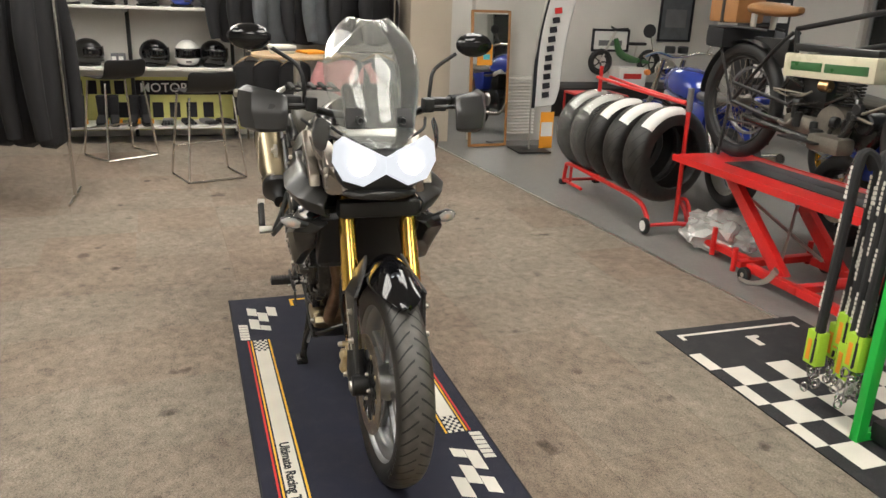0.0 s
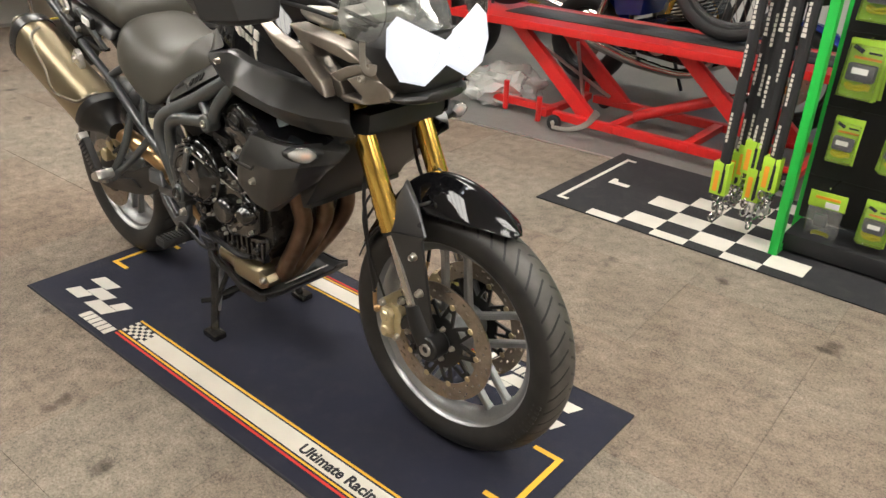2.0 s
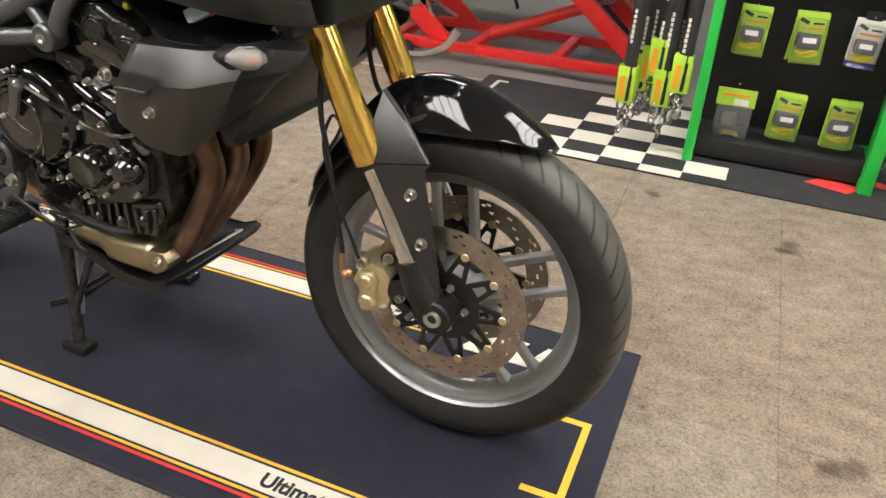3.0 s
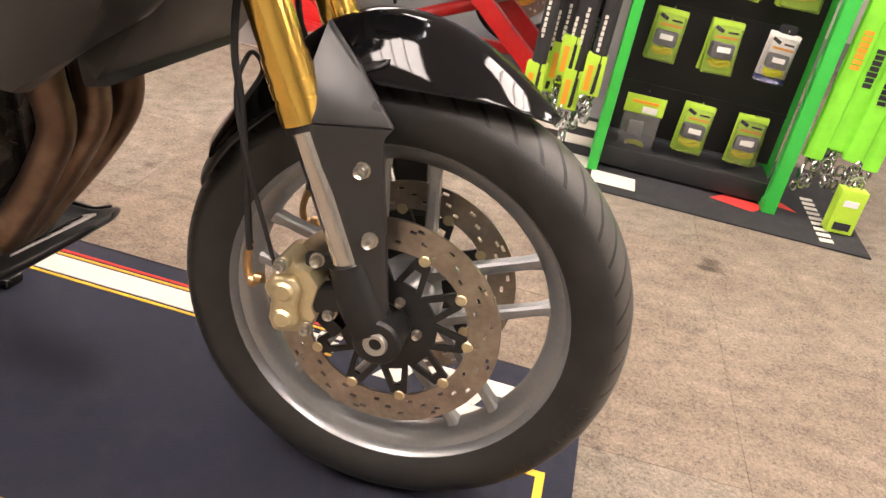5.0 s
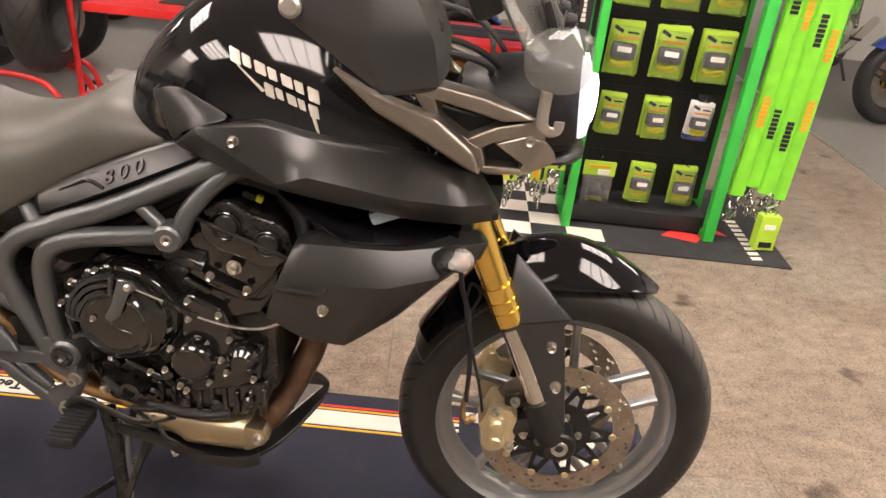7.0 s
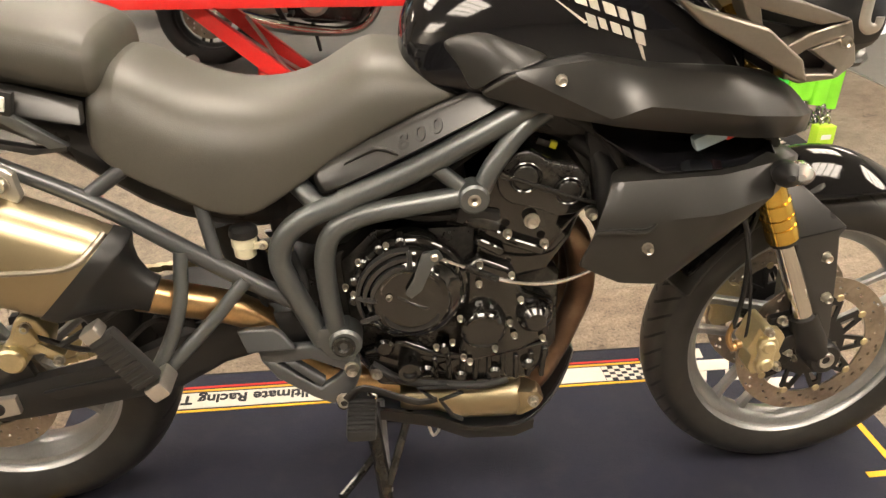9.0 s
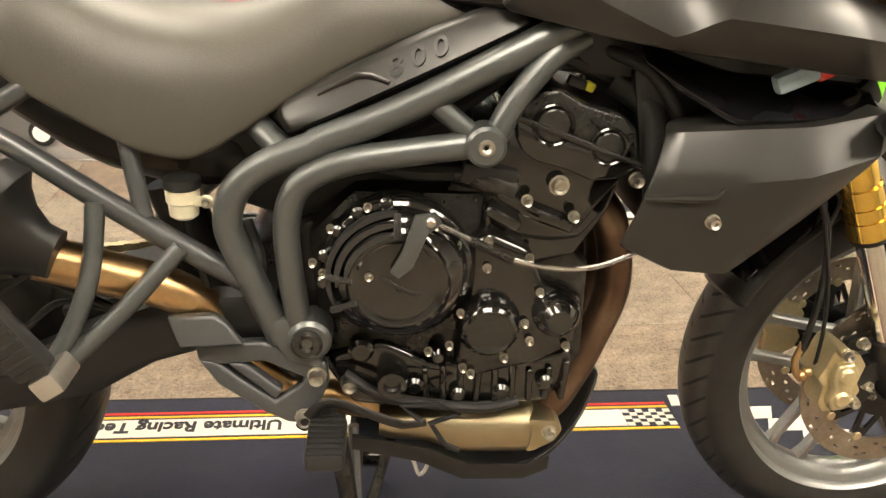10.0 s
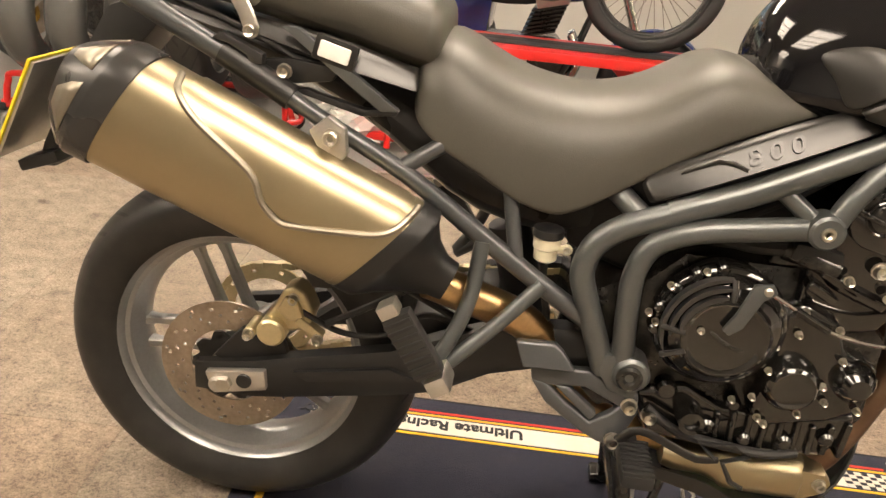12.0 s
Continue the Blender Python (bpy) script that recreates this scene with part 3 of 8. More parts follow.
def disc_shape(r0, r1, thick, cells=96, rows=9):
    """A brake rotor drilled with rows of holes."""
    b = bmesh.new()
    grid = []
    for layer in (-thick / 2, thick / 2):
        grid.append([[b.verts.new(((r0 + (r1 - r0) * j / rows) * math.cos(2 * math.pi * i / cells), layer, (r0 + (r1 - r0) * j / rows) * math.sin(2 * math.pi * i / cells))) for j in range(rows + 1)] for i in range(cells)])

    def hole(i, j):
        i %= cells
        return 0 < j < rows - 1 and ((j == 2 and i % 6 == 0) or (j == 4 and i % 6 == 2) or (j == 6 and i % 6 == 4) or (j == 7 and i % 12 == 9))

    for i in range(cells):
        k = (i + 1) % cells
        for j in range(rows):
            if hole(i, j):
                for a, c in (((i, j), (k, j)), ((k, j), (k, j + 1)), ((k, j + 1), (i, j + 1)), ((i, j + 1), (i, j))):
                    b.faces.new((grid[0][a[0]][a[1]], grid[0][c[0]][c[1]], grid[1][c[0]][c[1]], grid[1][a[0]][a[1]]))
                continue
            for g in grid:
                b.faces.new((g[i][j], g[k][j], g[k][j + 1], g[i][j + 1]))
        for j in (0, rows):
            b.faces.new((grid[0][i][j], grid[0][k][j], grid[1][k][j], grid[1][i][j]))
    return b


def spoke(r0, r1, off, ang, half, bm=None):
    """One arm of a cast wheel, tapered, beside its twin."""
    rings = []
    for r, w, h in ((r0, 0.011, half), (r0 + 0.03, 0.0085, half * 0.8), (r1 - 0.03, 0.0075, half * 0.7), (r1, 0.011, half)):
        rings.append([Vector((r, y, off + x)) for x, y in ((-w, -h * 0.7), (-w * 0.6, -h), (w * 0.6, -h), (w, -h * 0.7), (w, h * 0.7), (w * 0.6, h), (-w * 0.6, h), (-w, h * 0.7))])
    b = loft(rings)
    moved(b, Matrix.Rotation(radians(-ang), 4, "Y"))
    return joined(bm, b)


def carrier_shape(r0, y):
    """A ten-armed star plate with a window in each arm."""
    b = bmesh.new()
    cache = {}

    def at(r, a, side):
        key = (round(r, 4), round(a % 360, 2), side)
        if key not in cache:
            cache[key] = b.verts.new((r * math.cos(radians(a)), y + side * 0.0026, r * math.sin(radians(a))))
        return cache[key]

    hr = r0 - 0.017
    lo = 0.052 + 0.22 * (r0 - 0.052)
    for i in range(10):
        a = 36 * i
        outer = [(lo, a - 18), (r0 - 0.004, a - 6), (r0 - 0.002, a + 6), (lo, a + 18)]
        hole = [(lo + 0.004, a - 9), (hr, a - 3), (hr, a + 3), (lo + 0.004, a + 9)]
        for side in (-1, 1):
            for q in ([outer[0], outer[1], hole[1], hole[0]], [outer[1], outer[2], hole[2], hole[1]], [outer[2], outer[3], hole[3], hole[2]], [(0.05, a - 18), outer[0], hole[0], (0.05, a)], [hole[0], hole[3], (0.05, a)], [outer[3], (0.05, a + 18), (0.05, a), hole[3]], [(0.034, a - 18), (0.05, a - 18), (0.05, a), (0.034, a)], [(0.034, a), (0.05, a), (0.05, a + 18), (0.034, a + 18)]):
                b.faces.new([at(r, g, side) for r, g in q])
        for loop in (outer, hole + hole[:1]):
            for p, q in zip(loop, loop[1:]):
                b.faces.new([at(*p, -1), at(*q, -1), at(*q, 1), at(*p, 1)])
        for p, q in (((0.034, a - 18), (0.034, a)), ((0.034, a), (0.034, a + 18))):
            b.faces.new([at(*p, -1), at(*q, -1), at(*q, 1), at(*p, 1)])
    return b


def wheel(name, parent, at, radius, half, bead, phase, tyre_m, discs, off=0.027, rim_half=0.045):
    w = new(name)
    w.parent = parent
    w.location = at
    part("tyre", tyre_shape(radius, half, bead), tyre_m, w, "black rubber tyre with slanted tread")
    part("rim", rim_shape(bead, rim_half), RIM, w, "grey cast rim")
    for i in range(5):
        for s in (-1, 1):
            part("spoke", spoke(0.045, bead - 0.02, s * off, phase + 72 * i, 0.014), RIM, w)
    part("hub", lathe([(0.02, -0.062), (0.046, -0.058), (0.05, -0.03), (0.058, -0.016), (0.058, 0.016), (0.05, 0.03), (0.046, 0.058), (0.02, 0.062)], 32), RIM, w)
    for y, r0, r1, m_carrier in discs:
        part("brake_disc", moved(disc_shape(r0, r1, 0.0045), pose(0, y, 0)), DISC, w, "drilled steel brake disc")
        part("disc_carrier", carrier_shape(r0, y), m_carrier, w, "black star-shaped disc carrier")
        if r0 < 0.09:
            continue
        first = part("disc_button", cyl(0.008, 0.009, (0, 0, 0), "y", 12), CALIPER, w, at=(r0, y, 0))
        for i in range(10):
            a = radians(36 * i)
            if i == 0:
                first.matrix_basis = pose(r0, y, 0)
            else:
                share("disc_button", first, w, pose(r0 * math.cos(a), y, r0 * math.sin(a)))
        side = -1 if y < 0 else 1
        screws("disc_bolt", [(0.043 * math.cos(radians(72 * i)), y + side * 0.006, 0.043 * math.sin(radians(72 * i))) for i in range(5)], 0.006, 0.008 * -side if side > 0 else 0.008, BOLT, w)
    return w


def section(x, zt, zb, w, n=14, p=2.6, lean=0.0):
    """A rounded ring across the bike at x: top, bottom, half width."""
    out = []
    for i in range(n):
        a = 2 * math.pi * i / n
        c, s = math.cos(a), math.sin(a)
        y = w * math.copysign(abs(c) ** (2 / p), c)
        z = (zt + zb) / 2 + (zt - zb) / 2 * math.copysign(abs(s) ** (2 / p), s)
        out.append((x + lean * (z - zb), y, z))
    return out


def bar_panel(quads, y, thick, bm=None):
    for q in quads:
        bm = prism(q, y, y + thick, 0.005, bm)
    return bm


bike = thing("motorcycle", "black adventure motorcycle on its centre stand with gold forks", "motorcycle")

# wheels
wheel("front_wheel", bike, (FX, 0, FZ), 0.320, 0.055, 0.240, 23.5, TYRE_F, ((-0.070, 0.112, 0.154, DARK), (0.070, 0.112, 0.154, DARK)), off=0.035)
wheel("rear_wheel", bike, (0.0, 0, RZ), 0.321, 0.078, 0.222, 40, TYRE_R, ((-0.098, 0.070, 0.122, DARK),), off=0.024, rim_half=0.062)
part("front_axle", lathe([(0.008, -0.106), (0.009, -0.126), (0.015, -0.128), (0.017, -0.124), (0.017, 0.124), (0.012, 0.128)], 20, at=(FX, 0, FZ)), SILVER, bike, "hollow steel front axle")
part("rear_axle", lathe([(0.010, -0.165), (0.014, -0.162), (0.014, 0.162), (0.010, 0.165)], 14, at=(0, 0, RZ)), SILVER, bike)

# raised marks on the front tyre's sidewall, plain bars
for i in range(9):
    a = radians(-12 - 3.4 * i - (3 if i > 5 else 0))
    bar = box(0.022, 0.0025, 0.0075 if i % 2 else 0.010, (0, 0, 0), 0.001)
    part("sidewall_mark", moved(bar, Matrix.Translation((FX + 0.281 * math.cos(a), -0.0535, FZ + 0.281 * math.sin(a))) @ Matrix.Rotation(-a, 4, "Y")), MATTE, bike)

# forks
for s in (-1, 1):
    y = s * 0.099
    gb = tube([(fork_x(1.0), y, 1.0), (fork_x(0.665), y, 0.665)], 0.0265, 24, 1)
    part("fork_outer_tube", gb, GOLD, bike, "gold anodised fork tube")
    for z0, z1, r in ((0.664, 0.640, 0.0285), (0.637, 0.622, 0.0290), (0.6175, 0.592, 0.0290)):
        part("fork_collar", tube([(fork_x(z0), y, z0), (fork_x(z1), y, z1)], r, 24, 1), GOLD, bike)
    part("fork_outer_tube", tube([(fork_x(0.666), y, 0.666), (fork_x(0.594), y, 0.594)], 0.0272, 24, 1), GOLD, bike)
    part("fork_seal", tube([(fork_x(0.592), y, 0.592), (fork_x(0.584), y, 0.584)], 0.026, 20, 1), RUBBER, bike)
    part("fork_inner_tube", tube([(fork_x(0.60), y, 0.60), (fork_x(0.40), y, 0.40)], 0.0205, 20, 1), CHROME, bike, "bright chromed fork tube")
    lb = tube([(fork_x(0.425), y, 0.425), (fork_x(0.375), y, 0.375), (FX - 0.012, y, 0.34)], [0.026, 0.031, 0.030], 18, 3)
    lb = cyl(0.033, 0.052, (FX, y - s * 0.002, FZ), "y", 24, 0.004, lb)
    lb = box(0.075, 0.03, 0.035, (FX - 0.075, y - s * 0.005, 0.365), 0.006, ry=-20, bm=lb)
    part("fork_foot", lb, DARK, bike)
    pb = prism([(1.430, 0.598), (1.529, 0.612), (1.518, 0.596), (1.534, 0.512), (1.543, 0.457), (1.556, 0.377), (1.550, 0.352), (1.519, 0.342), (1.500, 0.358), (1.490, 0.386), (1.488, 0.410), (1.503, 0.422), (1.464, 0.516)], y + s * 0.004, y + s * 0.015, 0.004)
    fold = prism([(1.430, 0.5985), (1.529, 0.6125), (1.470, 0.664), (1.420, 0.706), (1.415, 0.652)], y + s * 0.004, y + s * 0.015, 0.004)
    for v in fold.verts:
        v.co.y -= s * 0.62 * max(0.0, v.co.z - 0.600 - 0.14 * (v.co.x - 1.430))
    pb = joined(pb, fold)
    for v in pb.verts:
        v.co.y -= s * 0.16 * max(0.0, v.co.x - 1.525)
        v.co.y += s * 0.016 * max(0.0, (1.46 - v.co.x) / 0.05)
    part("fork_guard", pb, GUARD, bike, "matte black fork guard")
    screws("guard_bolt", [(1.500, y + s * 0.017, 0.556), (1.522, y + s * 0.017, 0.470)], 0.0085, 0.012 * (1 if s < 0 else -1), BOLT, bike)
    # caliper behind the leg
    cb = prism([(1.399, 0.382), (1.404, 0.402), (1.410, 0.416), (1.424, 0.418), (1.432, 0.404), (1.450, 0.402), (1.464, 0.384), (1.458, 0.352), (1.466, 0.340), (1.458, 0.316), (1.440, 0.308), (1.412, 0.301), (1.400, 0.318), (1.402, 0.346), (1.390, 0.362)], y - s * 0.042, y + s * 0.014, 0.005)
    cal = part("front_caliper", cb, CALIPER, bike, "gold brake caliper")
    part("caliper_face", prism([(1.408, 0.392), (1.434, 0.396), (1.446, 0.378), (1.440, 0.350), (1.446, 0.330), (1.436, 0.316), (1.414, 0.312), (1.406, 0.330), (1.412, 0.352), (1.404, 0.372)], y + s * 0.013, y + s * 0.030, 0.007, None, 3), CALIPER, cal)
    for px, pz in ((1.424, 0.374), (1.426, 0.334)):
        part("caliper_piston_cap", cyl(0.014, 0.012, (px, y + s * 0.028, pz), "y", 20, 0.004), CALIPER, cal)
    part("caliper_pin", cyl(0.009, 0.052, (1.417, y, 0.410), "y", 14), CALIPER, cal)
    for bx, bz, ang in ((1.470, 0.330, 35), (1.466, 0.412, -12)):
        part("caliper_arm", box(0.06, 0.018, 0.022, (bx, y - s * 0.01, bz), 0.005, ry=ang), DARK, cal)
    screws("caliper_bolt", [(1.480, y + s * 0.004, 0.345), (1.455, y + s * 0.004, 0.417), (1.417, y + s * 0.029, 0.410), (1.455, y + s * 0.018, 0.322)], 0.008, 0.010 * (1 if s < 0 else -1), BOLT, cal)
    bj = cyl(0.008, 0.012, (1.378, y, 0.366), "x", 12)
    bj = tube([(1.385, y, 0.366), (1.366, y, 0.360), (1.358, y - s * 0.004, 0.384), (1.362, y, 0.415)], 0.0055, 8, 4, bm=bj)
    bj = cyl(0.009, 0.010, (1.370, y, 0.360), "x", 12, bm=bj)
    part("banjo_fitting", bj, PIPE, cal)
    part("brake_hose", tube([(1.362, y, 0.405), (1.358, y + s * 0.015, 0.50), (1.345, y + s * 0.015, 0.60), (1.325, y, 0.66), (1.32, y - s * 0.02, 0.74), (1.34, y - s * 0.05, 0.85)], 0.0048, 8, 6), RUBBER, bike)
part("speed_sensor_wire", tube([(1.40, -0.085, 0.36), (1.384, -0.105, 0.44), (1.36, -0.12, 0.53), (1.338, -0.115, 0.61), (1.343, -0.095, 0.655), (1.362, -0.10, 0.64), (1.345, -0.11, 0.60)], 0.003, 7, 6), RUBBER, bike)
part("fork_yoke", prism([(1.315, 0.86), (1.375, 0.86), (1.372, 0.81), (1.30, 0.80)], -0.13, 0.13, 0.01), DARK, bike)

# front mudguard: an arch over the tyre, gloss black, with a raised spine
rows = []
for a, r, w, drop in ((150, 0.338, 0.058, 0.020), (138, 0.344, 0.066, 0.032), (124, 0.362, 0.068, 0.045), (111, 0.394, 0.070, 0.066), (100, 0.400, 0.075, 0.080), (89, 0.387, 0.076, 0.068), (80, 0.368, 0.072, 0.040), (72, 0.353, 0.058, 0.017), (66.5, 0.344, 0.036, 0.006), (63, 0.339, 0.010, 0.001)):
    c, s = math.cos(radians(a)), math.sin(radians(a))
    row = []
    for u in (-1, -0.93, -0.55, -0.2, 0.2, 0.55, 0.93, 1):
        rr = r - drop * (abs(u) ** 3.2) + (0.006 if abs(u) < 0.3 else 0.0)
        row.append((FX + rr * c, u * w, FZ + rr * s))
    rows.append(row)
part("front_mudguard", cage(rows), GLOSS, bike, "gloss black front mudguard", sub=2, solid=0.004)
rows = []
for a, r in ((156, 0.330), (147, 0.334), (136, 0.338), (120, 0.346), (108, 0.360), (98, 0.37)):
    c, s = math.cos(radians(a)), math.sin(radians(a))
    rows.append([(FX + (r - 0.028 * abs(u) ** 3) * c, u * 0.072, FZ + (r - 0.028 * abs(u) ** 3) * s) for u in (-1, -0.9, -0.5, 0, 0.5, 0.9, 1)])
part("mudguard_tail", cage(rows), MATTE, bike, "matte black mudguard tail", sub=1, solid=0.004)

# tank
TANK = ((0.745, 0.965, 0.075), (0.775, 1.015, 0.105), (0.83, 1.075, 0.138), (0.90, 1.125, 0.172), (0.99, 1.145, 0.190), (1.08, 1.135, 0.194), (1.16, 1.085, 0.190), (1.24, 1.01, 0.172), (1.28, 0.97, 0.14))
TANK_WAIST, TANK_ROUND = 0.895, 2.12


def tank_ring(x, zt, w, n=24):
    """Across the tank: flanks that lean in from a low waist to a round crown, and a shallow floor."""
    ring = []
    for i in range(n):
        a = 2 * math.pi * i / n
        c, h = math.cos(a), math.sin(a)
        z = TANK_WAIST + (zt - TANK_WAIST if h > 0 else 0.042) * math.copysign(abs(h) ** (2 / TANK_ROUND), h)
        ring.append((x, w * math.copysign(abs(c) ** (2 / TANK_ROUND), c), z))
    return ring


rings = [tank_ring(x, zt, w) for x, zt, w in TANK]
part("fuel_tank", loft(rings), GLOSS, bike, "gloss black fuel tank with silver decal", sub=2)
part("filler_cap", lathe([(0.0, 1.165), (0.034, 1.163), (0.04, 1.156), (0.042, 1.14)], 28, "z", (0.97, 0, 0)), SILVER, bike)
# tank side decal: plain silver slabs following the side
decal_quads = []
# two slanting rows of plain slabs, with a long tail under the lower row
for n, u0, z0, step, tall in ((7, 0.943, 1.045, 0.0208, 0.0150), (5, 1.003, 1.004, 0.0172, 0.0140)):
    for i in range(n):
        u = u0 + step * i
        h = tall * (1.25 if i in (0, n - 1) else 1.0)
        z = z0 - 0.315 * (u - u0)
        w = step * (0.62 if i % 2 else 0.80)
        decal_quads.append([(u, z), (u + w, z - 0.315 * w), (u + w + 0.005, z - 0.315 * w - h), (u + 0.005, z - h)])
decal_quads.append([(1.079, 0.963), (1.085, 0.961), (1.092, 0.940), (1.087, 0.944)])
decal_quads.append([(0.958, 1.022), (0.966, 1.018), (1.006, 0.992), (1.002, 0.990)])


def on_tank(v):
    # the tank's half width at a point of its flank
    for (xa, za, wa), (xb, zb, wb) in zip(TANK, TANK[1:]):
        if v.x <= xb:
            break
    k = (v.x - xa) / (xb - xa)
    u = min(0.98, max(0.0, (v.z - TANK_WAIST) / (za + (zb - za) * k - TANK_WAIST)))
    return (wa + (wb - wa) * k) * (1 - u ** TANK_ROUND) ** (1 / TANK_ROUND)


for q in decal_quads:
    db = prism(q, -0.198, -0.150, 0.0008, None, 1)
    for v in db.verts:
        v.co.y = -(on_tank(v.co) * 0.99 + (0.0015 if v.co.y < -0.17 else -0.012))
    pair("badge_stroke", db, DECAL, bike)

# matte side cowl, over the tank's flank
top = [(0.864, -0.150, 0.893), (0.906, -0.176, 0.932), (1.008, -0.182, 0.953), (1.111, -0.184, 0.938), (1.222, -0.180, 0.931), (1.290, -0.155, 0.915), (1.330, -0.115, 0.893)]
upp = [(0.863, -0.168, 0.892), (0.904, -0.200, 0.929), (1.009, -0.206, 0.949), (1.111, -0.206, 0.933), (1.222, -0.204, 0.926), (1.300, -0.182, 0.907), (1.345, -0.135, 0.884)]
mid = [(0.864, -0.172, 0.890), (0.909, -0.206, 0.925), (1.041, -0.236, 0.868), (1.085, -0.254, 0.895), (1.225, -0.264, 0.882), (1.315, -0.234, 0.870), (1.374, -0.160, 0.852)]
low = [(0.870, -0.168, 0.884), (0.965, -0.205, 0.866), (1.050, -0.224, 0.856), (1.104, -0.228, 0.850), (1.249, -0.228, 0.836), (1.318, -0.202, 0.826), (1.376, -0.150, 0.818)]
bot = [(0.872, -0.150, 0.882), (0.967, -0.182, 0.863), (1.050, -0.198, 0.853), (1.104, -0.196, 0.847), (1.249, -0.192, 0.832), (1.310, -0.168, 0.823), (1.360, -0.125, 0.816)]
pair("side_cowl", cage([top, upp, mid, low, bot], sharp=(1, 2, 3), firm=0.62), MATTE, bike, "matte black faceted side cowl", sub=2, solid=0.004)
pair("cowl_screw", bolts([(0.968, -0.2135, 0.921)], 0.007, 0.010), BOLT, bike)
# knee panel between tank and seat
kp = [[(0.790, -0.108, 0.952), (0.862, -0.140, 0.982), (0.897, -0.160, 0.964), (0.966, -0.184, 0.950)], [(0.830, -0.138, 0.930), (0.867, -0.165, 0.943), (0.894, -0.180, 0.945), (0.942, -0.196, 0.942)], [(0.844, -0.150, 0.888), (0.862, -0.165, 0.893), (0.872, -0.176, 0.910), (0.908, -0.196, 0.932)]]
pair("knee_panel", cage(kp), MATTE, bike, sub=2, solid=0.004)

# duct below the cowl and radiator cowl
d0 = [(1.030, -0.150, 0.858), (1.080, -0.148, 0.842), (1.150, -0.146, 0.826), (1.230, -0.146, 0.824), (1.320, -0.140, 0.822)]
d1 = [(1.028, -0.178, 0.846), (1.075, -0.180, 0.820), (1.140, -0.180, 0.796), (1.220, -0.182, 0.800), (1.318, -0.165, 0.804)]
d2 = [(1.029, -0.190, 0.837), (1.068, -0.200, 0.814), (1.136, -0.212, 0.779), (1.216, -0.216, 0.784), (1.316, -0.196, 0.792)]
d3 = [(1.031, -0.186, 0.832), (1.069, -0.196, 0.807), (1.137, -0.206, 0.771), (1.216, -0.208, 0.777), (1.312, -0.188, 0.786)]
pair("air_duct", cage([d0, d1, d2, d3], sharp=(2,), firm=0.5), GLOSS, bike, "gloss black scooped air duct", sub=2, solid=0.004)
pair("duct_wall", prism([(1.04, 0.868), (1.08, 0.80), (1.135, 0.775), (1.22, 0.780), (1.32, 0.800), (1.34, 0.835), (1.30, 0.845), (1.19, 0.858)], -0.150, -0.135, 0.004), DARK, bike)
# Dark plates added to close the see-through gap between head and cowl.
pair("cowl_gap_filler", prism([(1.03, 0.82), (1.10, 0.83), (1.14, 0.74), (1.12, 0.62), (1.075, 0.60), (1.06, 0.68)], -0.145, -0.125, 0.006), DARK, bike)
for pts, r in ((((1.02, -0.11, 0.80), (1.06, -0.135, 0.77), (1.075, -0.14, 0.70), (1.10, -0.13, 0.64)), 0.017), (((1.00, -0.12, 0.84), (1.05, -0.15, 0.82), (1.09, -0.15, 0.77), (1.12, -0.14, 0.72)), 0.009)):
    part("radiator_hose", tube(pts, r, 12, 5), RUBBER, bike)
r0 = [(1.064, -0.165, 0.770), (1.15, -0.172, 0.782), (1.223, -0.174, 0.788), (1.30, -0.160, 0.800), (1.352, -0.130, 0.795)]
r1 = [(1.060, -0.205, 0.762), (1.145, -0.216, 0.771), (1.223, -0.222, 0.778), (1.310, -0.214, 0.795), (1.366, -0.165, 0.785)]
r2 = [(1.042, -0.228, 0.712), (1.142, -0.246, 0.716), (1.215, -0.256, 0.728), (1.295, -0.246, 0.752), (1.356, -0.180, 0.762)]
r3 = [(1.028, -0.230, 0.664), (1.118, -0.241, 0.655), (1.185, -0.246, 0.664), (1.262, -0.234, 0.704), (1.318, -0.180, 0.735)]
r4 = [(1.016, -0.222, 0.628), (1.082, -0.228, 0.598), (1.150, -0.230, 0.594), (1.232, -0.216, 0.656), (1.285, -0.180, 0.700)]
r5 = [(1.030, -0.195, 0.614), (1.088, -0.200, 0.590), (1.150, -0.200, 0.588), (1.22, -0.185, 0.655), (1.265, -0.16, 0.695)]
pair("radiator_cowl", cage([r0, r1, r2, r3, r4, r5], sharp=(1, 2), firm=0.62), MATTE, bike, "matte black radiator cowl", sub=2, solid=0.004)
pair("cowl_screw", bolts([(1.116, -0.243, 0.668)], 0.0075, 0.010), BOLT, bike)
pair("cowl_lip", tube([(1.036, -0.231, 0.690), (1.07, -0.237, 0.694), (1.110, -0.243, 0.697), (1.124, -0.243, 0.710)], [0.004, 0.005, 0.005, 0.002], 8, 4), MATTE, bike)
rb = box(0.035, 0.30, 0.20, (1.17, 0, 0.69), 0.006, ry=-14)
part("radiator", rb, DARK, bike)
fb = None
for i in range(26):
    fb = box(0.004, 0.29, 0.003, (1.194 - i * 0.00187 * 0.9, 0, 0.60 + i * 0.0072), 0, bm=fb)
part("radiator_fin", fb, ENGINE2, bike)
part("radiator_guard", prism([(1.20, 0.60), (1.34, 0.80), (1.32, 0.83), (1.16, 0.66)], -0.16, 0.16, 0.01), DARK, bike)

